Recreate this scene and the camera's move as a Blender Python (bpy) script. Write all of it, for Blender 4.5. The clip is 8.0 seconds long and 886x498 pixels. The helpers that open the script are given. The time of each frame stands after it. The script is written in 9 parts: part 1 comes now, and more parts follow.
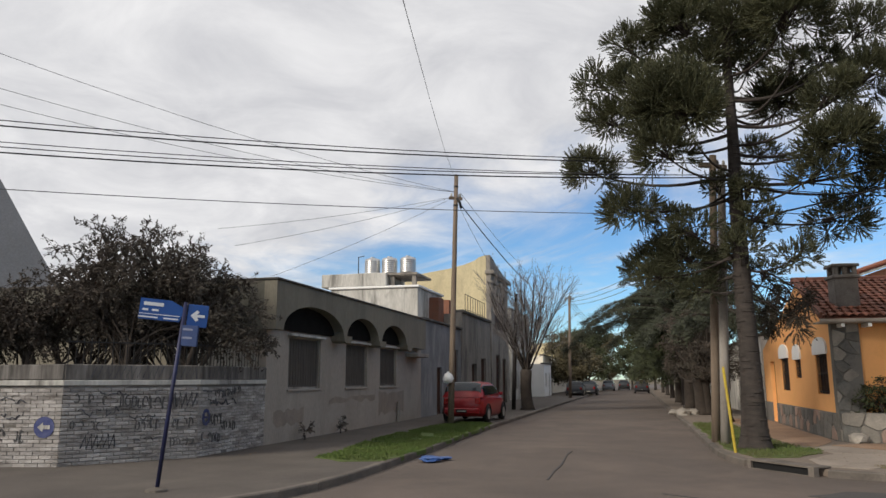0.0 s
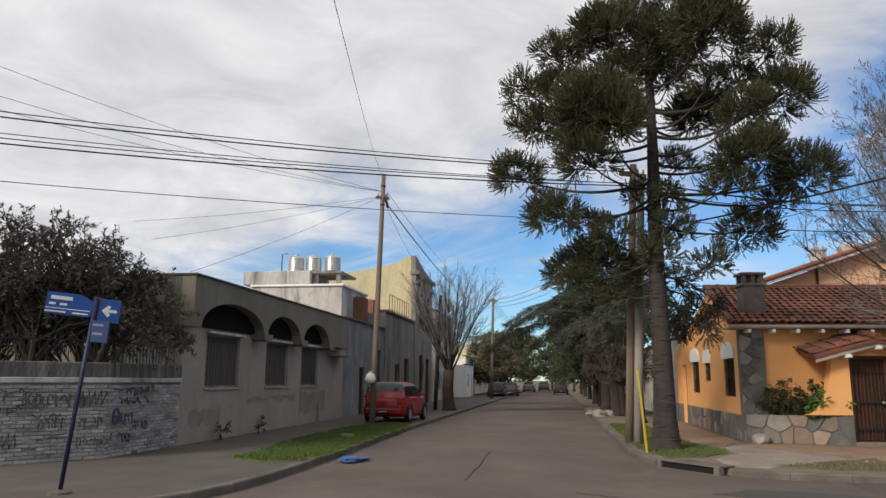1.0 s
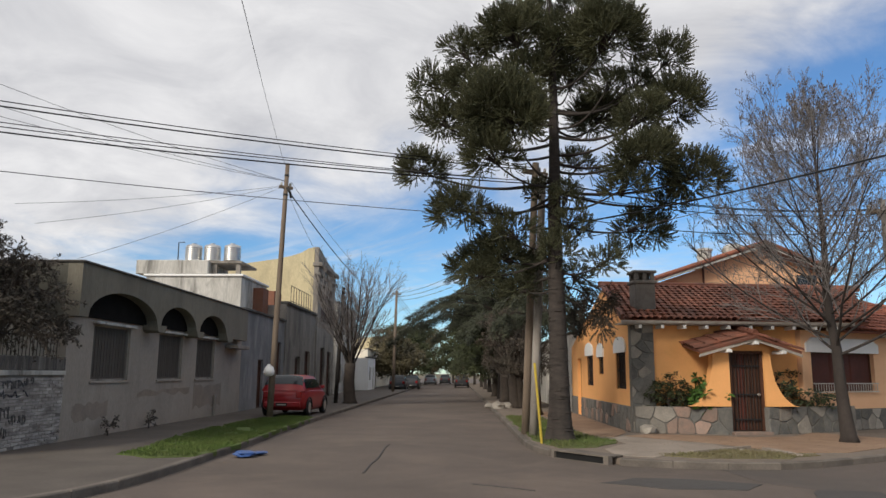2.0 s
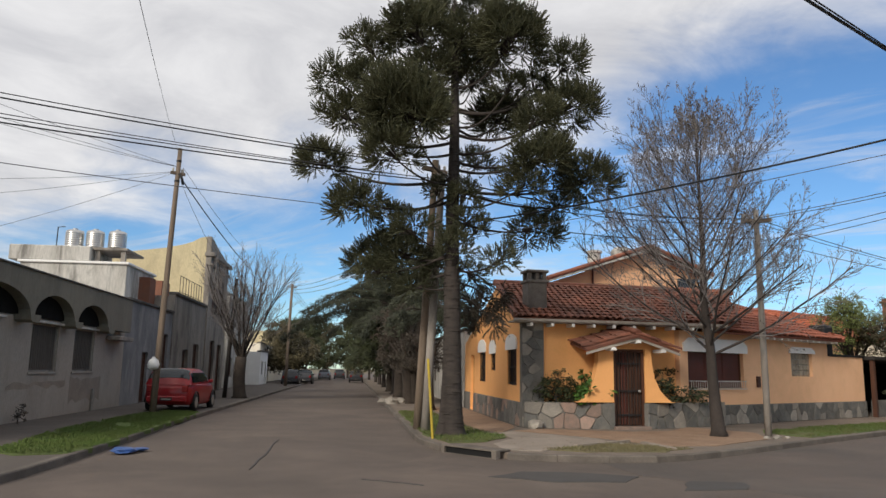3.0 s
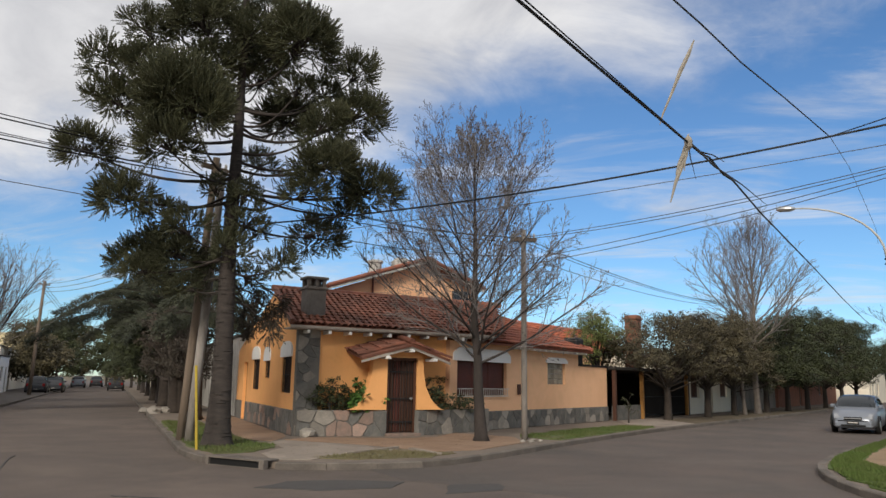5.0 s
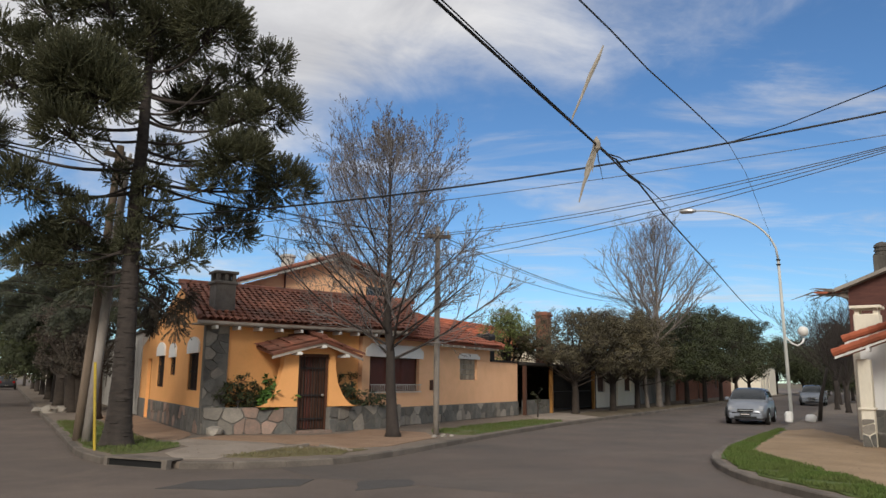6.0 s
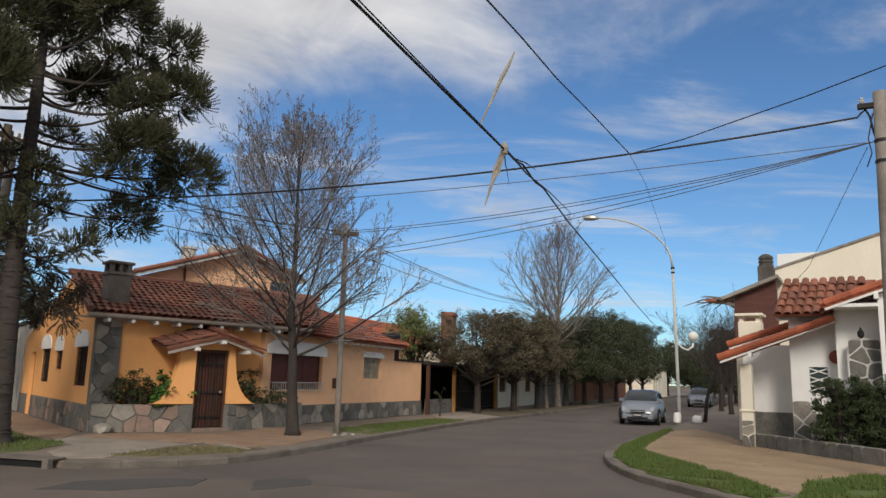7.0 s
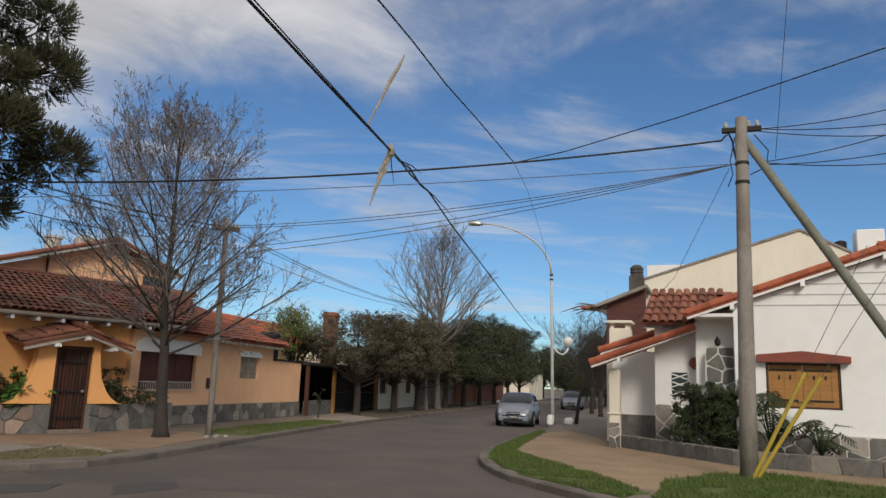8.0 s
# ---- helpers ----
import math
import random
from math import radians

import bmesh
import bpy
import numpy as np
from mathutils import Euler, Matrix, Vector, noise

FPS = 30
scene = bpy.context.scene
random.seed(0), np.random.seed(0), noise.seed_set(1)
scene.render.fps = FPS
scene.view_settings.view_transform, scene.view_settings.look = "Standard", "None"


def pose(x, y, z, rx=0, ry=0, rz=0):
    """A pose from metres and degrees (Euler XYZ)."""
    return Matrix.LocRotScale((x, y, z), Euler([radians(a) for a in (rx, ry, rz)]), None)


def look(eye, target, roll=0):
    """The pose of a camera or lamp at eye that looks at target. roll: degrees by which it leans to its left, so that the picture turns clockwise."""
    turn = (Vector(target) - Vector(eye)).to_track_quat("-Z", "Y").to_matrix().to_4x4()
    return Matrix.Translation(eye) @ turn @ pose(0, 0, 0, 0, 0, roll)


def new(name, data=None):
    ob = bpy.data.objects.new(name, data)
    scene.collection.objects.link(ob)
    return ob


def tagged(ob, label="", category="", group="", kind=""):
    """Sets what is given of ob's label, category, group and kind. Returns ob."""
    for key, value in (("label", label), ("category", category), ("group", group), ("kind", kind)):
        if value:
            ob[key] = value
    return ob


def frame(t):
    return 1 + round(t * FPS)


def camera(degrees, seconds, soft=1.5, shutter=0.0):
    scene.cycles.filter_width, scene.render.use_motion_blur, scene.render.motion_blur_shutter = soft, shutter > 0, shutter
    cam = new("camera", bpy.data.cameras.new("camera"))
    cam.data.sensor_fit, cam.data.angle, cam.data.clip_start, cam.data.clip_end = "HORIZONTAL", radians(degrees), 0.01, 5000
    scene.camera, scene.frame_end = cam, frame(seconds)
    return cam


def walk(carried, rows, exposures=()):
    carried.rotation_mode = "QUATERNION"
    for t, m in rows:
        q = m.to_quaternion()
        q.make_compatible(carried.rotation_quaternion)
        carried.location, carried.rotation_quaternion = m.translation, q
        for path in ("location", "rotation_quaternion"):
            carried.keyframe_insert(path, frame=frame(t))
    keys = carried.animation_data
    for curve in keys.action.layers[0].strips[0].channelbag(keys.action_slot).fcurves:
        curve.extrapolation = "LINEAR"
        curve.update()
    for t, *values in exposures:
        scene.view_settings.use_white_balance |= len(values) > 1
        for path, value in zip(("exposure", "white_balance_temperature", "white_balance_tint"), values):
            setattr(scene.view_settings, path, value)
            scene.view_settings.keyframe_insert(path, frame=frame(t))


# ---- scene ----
cam = camera(61.85, 8.0)
PATH = [
    (0.0, pose(0.000, -0.000, 1.65, 100.01, 0.18, -0.09)),
    (0.5, pose(0.014, -0.000, 1.65, 100.13, -0.25, -3.07)),
    (1.0, pose(0.027, -0.001, 1.65, 100.04, -0.31, -5.96)),
    (1.5, pose(0.043, -0.004, 1.65, 99.80, -0.18, -9.57)),
    (3.0, pose(0.096, -0.018, 1.65, 99.29, -0.88, -21.43)),
    (3.5, pose(0.113, -0.026, 1.65, 99.36, -0.75, -25.61)),
    (4.0, pose(0.130, -0.035, 1.65, 99.79, -0.87, -29.87)),
    (4.5, pose(0.148, -0.046, 1.65, 100.08, -1.14, -34.38)),
    (6.0, pose(0.184, -0.076, 1.65, 99.95, -0.69, -44.88)),
    (6.5, pose(0.195, -0.087, 1.65, 99.91, -1.07, -48.29)),
    (7.0, pose(0.206, -0.101, 1.65, 100.01, -1.43, -52.16)),
    (7.5, pose(0.218, -0.118, 1.65, 100.02, -2.09, -56.60)),
    (8.0, pose(0.229, -0.135, 1.65, 100.40, -2.01, -61.19)),
]
walk(cam, PATH, [(0.0, 0.0), (3.5, 0.0), (6.0, -0.10), (7.0, -0.18), (8.0, -0.34)])

# ---------- light ----------
SUN_FROM = Vector((-0.70, -0.54, 0.54)).normalized()
world = bpy.data.worlds.new("world")
scene.world = world
world.use_nodes = True


def node(nt, kind, **kw):
    n = nt.nodes.new(kind)
    for k, v in kw.items():
        n.inputs[k.replace("_", " ")].default_value = v
    return n


def build_sky():
    nt = world.node_tree
    nt.nodes.clear()
    L = nt.links.new
    out = nt.nodes.new("ShaderNodeOutputWorld")
    bg = node(nt, "ShaderNodeBackground", Strength=0.1)
    sky = nt.nodes.new("ShaderNodeTexSky")
    sky.sky_type = "NISHITA"
    sky.sun_disc = False
    sky.sun_elevation = math.asin(SUN_FROM.z)
    sky.sun_rotation = math.atan2(SUN_FROM.x, SUN_FROM.y)
    sky.air_density, sky.dust_density, sky.ozone_density = 1.0, 0.05, 2.5
    tc = nt.nodes.new("ShaderNodeTexCoord")
    sep = nt.nodes.new("ShaderNodeSeparateXYZ")
    L(tc.outputs["Generated"], sep.inputs[0])
    # cloud layer: the view direction spread on a flat sheet overhead
    up = nt.nodes.new("ShaderNodeMath"); up.operation = "MAXIMUM"; up.inputs[1].default_value = 0.0
    L(sep.outputs["Z"], up.inputs[0])
    add = nt.nodes.new("ShaderNodeMath"); add.operation = "ADD"; add.inputs[1].default_value = 0.16
    L(up.outputs[0], add.inputs[0])
    dx = nt.nodes.new("ShaderNodeMath"); dx.operation = "DIVIDE"
    dy = nt.nodes.new("ShaderNodeMath"); dy.operation = "DIVIDE"
    L(sep.outputs["X"], dx.inputs[0]); L(add.outputs[0], dx.inputs[1])
    L(sep.outputs["Y"], dy.inputs[0]); L(add.outputs[0], dy.inputs[1])
    com = nt.nodes.new("ShaderNodeCombineXYZ")
    L(dx.outputs[0], com.inputs[0]); L(dy.outputs[0], com.inputs[1])
    big = node(nt, "ShaderNodeTexNoise", Scale=0.75, Detail=9.0, Roughness=0.58, Distortion=0.35)
    L(com.outputs[0], big.inputs["Vector"])
    fine = node(nt, "ShaderNodeTexNoise", Scale=2.6, Detail=8.0, Roughness=0.6, Distortion=0.5)
    L(com.outputs[0], fine.inputs["Vector"])
    # cloud cover grows from the east to the north-west
    west = nt.nodes.new("ShaderNodeMapRange")
    west.interpolation_type = "SMOOTHSTEP"
    west.inputs["From Min"].default_value, west.inputs["From Max"].default_value = 0.40, 0.80
    west.inputs["To Min"].default_value, west.inputs["To Max"].default_value = CLOUD_BASE, CLOUD_BASE + CLOUD_WEST
    L(sep.outputs["X"], west.inputs["Value"])
    far_west = nt.nodes.new("ShaderNodeMapRange")
    far_west.interpolation_type = "SMOOTHSTEP"
    far_west.inputs["From Min"].default_value, far_west.inputs["From Max"].default_value = -0.40, 0.05
    far_west.inputs["To Min"].default_value, far_west.inputs["To Max"].default_value = 0.30, 0.0
    L(sep.outputs["X"], far_west.inputs["Value"])
    both = nt.nodes.new("ShaderNodeMath"); both.operation = "ADD"
    L(west.outputs[0], both.inputs[0]); L(far_west.outputs[0], both.inputs[1])
    high = nt.nodes.new("ShaderNodeMath"); high.operation = "MULTIPLY_ADD"
    high.inputs[1].default_value = CLOUD_HIGH
    cap = nt.nodes.new("ShaderNodeMath"); cap.operation = "MINIMUM"; cap.inputs[1].default_value = 0.55
    L(up.outputs[0], cap.inputs[0])
    L(cap.outputs[0], high.inputs[0]); L(both.outputs[0], high.inputs[2])
    s1 = nt.nodes.new("ShaderNodeMath"); s1.operation = "ADD"
    L(big.outputs["Fac"], s1.inputs[0]); L(high.outputs[0], s1.inputs[1])
    s2 = nt.nodes.new("ShaderNodeMath"); s2.operation = "MULTIPLY_ADD"; s2.inputs[1].default_value = 0.35
    L(fine.outputs["Fac"], s2.inputs[0]); L(s1.outputs[0], s2.inputs[2])
    cover = nt.nodes.new("ShaderNodeMapRange")
    cover.interpolation_type = "SMOOTHSTEP"
    cover.inputs["From Min"].default_value, cover.inputs["From Max"].default_value = 0.58, 0.92
    cover.inputs["To Max"].default_value = 0.97
    L(s2.outputs[0], cover.inputs["Value"])
    # thin streaks of high cloud
    lean = nt.nodes.new("ShaderNodeMapping")
    lean.vector_type = "TEXTURE"
    lean.inputs["Rotation"].default_value = (0, 0, radians(-52))
    lean.inputs["Scale"].default_value = (1.1, 0.36, 1.0)
    L(com.outputs[0], lean.inputs["Vector"])
    streak = node(nt, "ShaderNodeTexNoise", Scale=1.15, Detail=9.0, Roughness=0.62, Distortion=0.6)
    L(lean.outputs[0], streak.inputs["Vector"])
    wisp = nt.nodes.new("ShaderNodeMapRange")
    wisp.interpolation_type = "SMOOTHSTEP"
    wisp.inputs["From Min"].default_value, wisp.inputs["From Max"].default_value = 0.47, 0.78
    wisp.inputs["To Max"].default_value = 0.75
    L(streak.outputs["Fac"], wisp.inputs["Value"])
    veil = nt.nodes.new("ShaderNodeMath"); veil.operation = "MAXIMUM"
    L(cover.outputs[0], veil.inputs[0]); L(wisp.outputs[0], veil.inputs[1])
    shade = nt.nodes.new("ShaderNodeValToRGB")
    shade.color_ramp.elements[0].position, shade.color_ramp.elements[1].position = 0.3, 0.72
    shade.color_ramp.elements[0].color = (*CLOUD_GREY, 1)
    shade.color_ramp.elements[1].color = (*CLOUD_WHITE, 1)
    L(fine.outputs["Fac"], shade.inputs[0])
    mix = nt.nodes.new("ShaderNodeMix"); mix.data_type = "RGBA"
    L(veil.outputs[0], mix.inputs["Factor"])
    tint = nt.nodes.new("ShaderNodeMix"); tint.data_type = "RGBA"; tint.blend_type = "MULTIPLY"
    tint.inputs["Factor"].default_value = 1.0
    tint.inputs["B"].default_value = (*SKY_TINT, 1)
    L(sky.outputs[0], tint.inputs["A"])
    L(tint.outputs["Result"], mix.inputs["A"]); L(shade.outputs[0], mix.inputs["B"])
    L(mix.outputs["Result"], bg.inputs["Color"]); L(bg.outputs[0], out.inputs[0])


CLOUD_WEST, CLOUD_BASE, CLOUD_HIGH = -0.40, -0.25, 1.45
CLOUD_GREY, CLOUD_WHITE = (6.0, 6.0, 6.25), (9.2, 9.1, 9.1)
SKY_TINT = (0.73, 1.0, 1.23)
build_sky()
sun_data = bpy.data.lights.new("sun", "SUN")
sun_data.energy, sun_data.angle, sun_data.color = 2.9, radians(16), (1.0, 0.92, 0.80)
sun = new("sun", sun_data)
sun.matrix_basis = look(SUN_FROM * 60, (0, 0, 0))

# ---------- materials ----------
MATS = {}


def material(name, base, rough=0.85, other=None, scale=3.0, fine=40.0, bump=0.15, grime=None, grime_scale=0.7,
             grime_amount=0.5, metal=0.0, per_piece=0.0, spec=0.35, stretch=(1, 1, 1), fine_amount=0.35):
    """A surface with broad variation, fine grain, optional grime, relief and a shift from piece to piece."""
    if name in MATS:
        return MATS[name]
    m = bpy.data.materials.new(name)
    m.use_nodes = True
    nt = m.node_tree
    L = nt.links.new
    bsdf = nt.nodes["Principled BSDF"]
    bsdf.inputs["Roughness"].default_value = rough
    bsdf.inputs["Metallic"].default_value = metal
    bsdf.inputs["Specular IOR Level"].default_value = spec
    geo = nt.nodes.new("ShaderNodeNewGeometry")
    mp = nt.nodes.new("ShaderNodeMapping")
    mp.inputs["Scale"].default_value = stretch
    L(geo.outputs["Position"], mp.inputs["Vector"])
    other = other or tuple(c * 0.72 for c in base)
    n1 = node(nt, "ShaderNodeTexNoise", Scale=scale, Detail=6.0, Roughness=0.6)
    n2 = node(nt, "ShaderNodeTexNoise", Scale=fine, Detail=5.0, Roughness=0.65)
    L(mp.outputs[0], n1.inputs["Vector"]); L(mp.outputs[0], n2.inputs["Vector"])
    ramp = nt.nodes.new("ShaderNodeMapRange")
    ramp.inputs["From Min"].default_value, ramp.inputs["From Max"].default_value = 0.32, 0.68
    L(n1.outputs["Fac"], ramp.inputs["Value"])
    mix = nt.nodes.new("ShaderNodeMix"); mix.data_type = "RGBA"
    mix.inputs["A"].default_value, mix.inputs["B"].default_value = (*base, 1), (*other, 1)
    L(ramp.outputs[0], mix.inputs["Factor"])
    hsv = nt.nodes.new("ShaderNodeHueSaturation")
    val = nt.nodes.new("ShaderNodeMapRange")
    val.inputs["To Min"].default_value, val.inputs["To Max"].default_value = 1 - fine_amount, 1 + fine_amount
    L(n2.outputs["Fac"], val.inputs["Value"])
    last = val.outputs[0]
    if per_piece:
        info = nt.nodes.new("ShaderNodeObjectInfo")
        both = nt.nodes.new("ShaderNodeMath"); both.operation = "ADD"
        wrap = nt.nodes.new("ShaderNodeMath"); wrap.operation = "FRACT"
        L(info.outputs["Random"], both.inputs[0]); L(geo.outputs["Random Per Island"], both.inputs[1])
        L(both.outputs[0], wrap.inputs[0])
        pv = nt.nodes.new("ShaderNodeMapRange")
        pv.inputs["To Min"].default_value, pv.inputs["To Max"].default_value = 1 - per_piece, 1 + per_piece
        L(wrap.outputs[0], pv.inputs["Value"])
        mul = nt.nodes.new("ShaderNodeMath"); mul.operation = "MULTIPLY"
        L(last, mul.inputs[0]); L(pv.outputs[0], mul.inputs[1])
        last = mul.outputs[0]
    L(last, hsv.inputs["Value"]); L(mix.outputs["Result"], hsv.inputs["Color"])
    colour = hsv.outputs[0]
    if grime:
        g = node(nt, "ShaderNodeTexNoise", Scale=grime_scale, Detail=8.0, Roughness=0.7, Distortion=0.6)
        L(mp.outputs[0], g.inputs["Vector"])
        gr = nt.nodes.new("ShaderNodeMapRange")
        gr.inputs["From Min"].default_value, gr.inputs["From Max"].default_value = 0.48, 0.72
        gr.inputs["To Max"].default_value = grime_amount
        L(g.outputs["Fac"], gr.inputs["Value"])
        gm = nt.nodes.new("ShaderNodeMix"); gm.data_type = "RGBA"
        gm.inputs["B"].default_value = (*grime, 1)
        L(gr.outputs[0], gm.inputs["Factor"]); L(colour, gm.inputs["A"])
        colour = gm.outputs["Result"]
    L(colour, bsdf.inputs["Base Color"])
    if bump:
        b = node(nt, "ShaderNodeBump", Strength=bump, Distance=0.02)
        L(n2.outputs["Fac"], b.inputs["Height"]); L(b.outputs[0], bsdf.inputs["Normal"])
    MATS[name] = m
    return m


def glass_material(name, tint=(0.02, 0.025, 0.03), rough=0.06):
    m = material(name, tint, rough, scale=1.0, fine=2.0, bump=0.0, spec=0.6, fine_amount=0.1)
    return m


M_ASPHALT = material("asphalt", (0.128, 0.101, 0.085), 0.9, (0.092, 0.074, 0.063), 0.5, 60, 0.4, (0.19, 0.148, 0.12), 0.3, 0.6)
M_EARTH = material("earth", (0.16, 0.12, 0.08), 0.95, (0.10, 0.09, 0.05), 0.1, 5)
M_PAVE = material("pavement_concrete", (0.205, 0.165, 0.132), 0.92, (0.155, 0.124, 0.098), 0.8, 30, 0.3, (0.09, 0.08, 0.065), 0.6, 0.6)
M_PAVE_DARK = material("pavement_worn", (0.118, 0.100, 0.086), 0.92, (0.085, 0.072, 0.063), 0.8, 30, 0.3, (0.07, 0.06, 0.05), 0.6, 0.6)
M_SLAB = material("pavement_slab", (0.31, 0.26, 0.215), 0.9, (0.24, 0.20, 0.165), 1.2, 30, 0.25, (0.12, 0.10, 0.08), 0.8, 0.5)
M_KERB = material("kerb_concrete", (0.165, 0.14, 0.118), 0.9, (0.105, 0.09, 0.077), 2.0, 25, 0.35, (0.07, 0.06, 0.05), 1.2, 0.6, per_piece=0.15)
M_DIRT = material("bare_dirt", (0.33, 0.235, 0.15), 0.95, (0.25, 0.175, 0.105), 0.9, 18, 0.4, (0.19, 0.135, 0.08), 0.5, 0.6)
M_SOIL = material("soil", (0.14, 0.105, 0.07), 0.95, (0.09, 0.075, 0.045), 1.5, 20, 0.5)
M_GRASS = material("grass", (0.078, 0.118, 0.028), 0.9, (0.105, 0.12, 0.04), 1.2, 30, 0.5, (0.12, 0.095, 0.05), 0.9, 0.8)
M_GRASS_LUSH = material("lush_grass", (0.075, 0.122, 0.024), 0.9, (0.092, 0.118, 0.032), 1.2, 30, 0.5, (0.10, 0.10, 0.045), 0.9, 0.35)
M_GRASS_DRY = material("dry_grass", (0.13, 0.125, 0.055), 0.9, (0.17, 0.14, 0.08), 1.2, 30, 0.5, (0.15, 0.115, 0.07), 0.9, 0.7)
M_GREY = material("grey_render", (0.36, 0.315, 0.27), 0.92, (0.30, 0.262, 0.225), 0.6, 25, 0.2, (0.17, 0.15, 0.13), 0.9, 0.45, stretch=(1, 1, 0.35))
M_GREY_BAND = material("grey_render_band", (0.22, 0.20, 0.155), 0.92, (0.17, 0.152, 0.12), 0.7, 25, 0.2, (0.08, 0.075, 0.065), 0.8, 0.5, stretch=(1, 1, 0.3))
M_ORANGE = material("orange_paint", (0.86, 0.43, 0.165), 0.8, (0.80, 0.39, 0.145), 0.8, 30, 0.08, (0.55, 0.28, 0.08), 0.7, 0.3, fine_amount=0.1)
M_PEACH = material("peach_paint", (0.82, 0.49, 0.29), 0.8, (0.76, 0.44, 0.25), 0.8, 30, 0.08, (0.5, 0.3, 0.16), 0.7, 0.35, fine_amount=0.1)
M_WHITE = material("white_paint", (0.83, 0.82, 0.80), 0.75, (0.78, 0.77, 0.75), 0.8, 30, 0.08, (0.60, 0.58, 0.55), 0.6, 0.35, fine_amount=0.06)
M_CREAM = material("cream_render", (0.80, 0.74, 0.62), 0.85, (0.74, 0.68, 0.56), 0.7, 25, 0.08, (0.58, 0.53, 0.45), 0.8, 0.35, stretch=(1, 1, 0.3), fine_amount=0.12)
M_YELLOW = material("yellowed_render", (0.62, 0.53, 0.33), 0.9, (0.53, 0.45, 0.28), 0.6, 20, 0.15, (0.24, 0.20, 0.14), 0.7, 0.5, stretch=(1, 1, 0.35))
M_STAINED = material("stained_white", (0.58, 0.56, 0.52), 0.9, (0.40, 0.38, 0.345), 1.1, 20, 0.15, (0.075, 0.07, 0.062), 1.7, 0.95, stretch=(1, 1, 0.2))
M_DARKWALL = material("weathered_wall", (0.33, 0.295, 0.255), 0.92, (0.20, 0.18, 0.16), 0.9, 20, 0.3, (0.06, 0.055, 0.05), 1.3, 0.85, stretch=(1, 1, 0.35))
M_BRICK_RED = material("red_brick", (0.26, 0.11, 0.07), 0.9, (0.20, 0.085, 0.055), 2.0, 30, 0.3, (0.12, 0.09, 0.07), 1.5, 0.5, per_piece=0.25)
M_BRICK_PAINT = material("painted_brick", (0.50, 0.465, 0.44), 0.9, (0.27, 0.245, 0.225), 2.6, 35, 0.6, (0.085, 0.07, 0.06), 1.7, 1.0, per_piece=0.2, stretch=(0.8, 0.8, 3.2))
M_MORTAR = material("mortar", (0.30, 0.275, 0.255), 0.95, (0.15, 0.135, 0.12), 2.4, 40, 0.3, (0.10, 0.09, 0.08), 1.9, 0.9, stretch=(0.8, 0.8, 3.2))
M_COPING = material("blackened_coping", (0.10, 0.09, 0.08), 0.95, (0.05, 0.046, 0.042), 2.2, 30, 0.4, (0.30, 0.28, 0.26), 1.8, 0.45, stretch=(1, 1, 0.3))
M_DRIP = material("drip_stained_coping", (0.27, 0.245, 0.225), 0.95, (0.04, 0.036, 0.032), 5.0, 30, 0.5, (0.06, 0.055, 0.05), 2.0, 0.85, stretch=(1, 1, 0.12))
M_TILE = material("roof_tile", (0.275, 0.102, 0.062), 0.85, (0.185, 0.076, 0.052), 1.2, 30, 0.25, (0.075, 0.055, 0.045), 0.9, 0.65, per_piece=0.25)
M_TILE_NEW = material("bright_roof_tile", (0.42, 0.12, 0.06), 0.85, (0.34, 0.095, 0.05), 1.2, 30, 0.25, (0.15, 0.07, 0.05), 0.9, 0.4, per_piece=0.2)
M_TILE_MID = material("dull_roof_tile", (0.31, 0.10, 0.058), 0.85, (0.21, 0.075, 0.05), 1.2, 30, 0.25, (0.10, 0.06, 0.048), 0.9, 0.55, per_piece=0.22)
M_STONE = material("grey_stone", (0.150, 0.142, 0.128), 0.85, (0.095, 0.095, 0.090), 4.5, 25, 0.45, (0.24, 0.21, 0.175), 3.0, 0.5, per_piece=0.22)
M_STONE_PINK = material("pink_stone", (0.33, 0.22, 0.175), 0.85, (0.22, 0.175, 0.145), 4.5, 25, 0.3, per_piece=0.25)
M_STONE_PALE = material("pale_stone", (0.30, 0.27, 0.23), 0.85, (0.22, 0.20, 0.175), 4.5, 25, 0.3, per_piece=0.25)
M_JOINT = material("stone_mortar", (0.165, 0.155, 0.14), 0.95, (0.13, 0.122, 0.11), 2, 30, 0.2)
M_JOINT_WHITE = material("white_mortar", (0.62, 0.60, 0.56), 0.95, (0.52, 0.50, 0.47), 2, 30, 0.2)
M_WOODPOLE = material("weathered_pole", (0.225, 0.170, 0.125), 0.9, (0.135, 0.105, 0.08), 2, 40, 0.4, stretch=(4, 4, 0.3))
M_POLEGREY = material("grey_pole", (0.27, 0.24, 0.21), 0.9, (0.18, 0.155, 0.135), 2, 30, 0.3, (0.42, 0.39, 0.35), 1.5, 0.5, stretch=(1, 1, 0.4))
M_POLETAR = material("tarred_pole", (0.03, 0.025, 0.022), 0.8, scale=2, fine=30)
M_WOOD = material("varnished_wood", (0.40, 0.20, 0.055), 0.55, (0.31, 0.145, 0.04), 2.5, 20, 0.15, stretch=(0.3, 0.3, 6))
M_WOOD_DARK = material("dark_wood", (0.085, 0.035, 0.02), 0.6, (0.055, 0.024, 0.014), 3, 20, 0.15, stretch=(5, 5, 0.5))
M_WOOD_RED = material("red_shutter_wood", (0.11, 0.03, 0.02), 0.6, (0.08, 0.025, 0.016), 3, 20, 0.1)
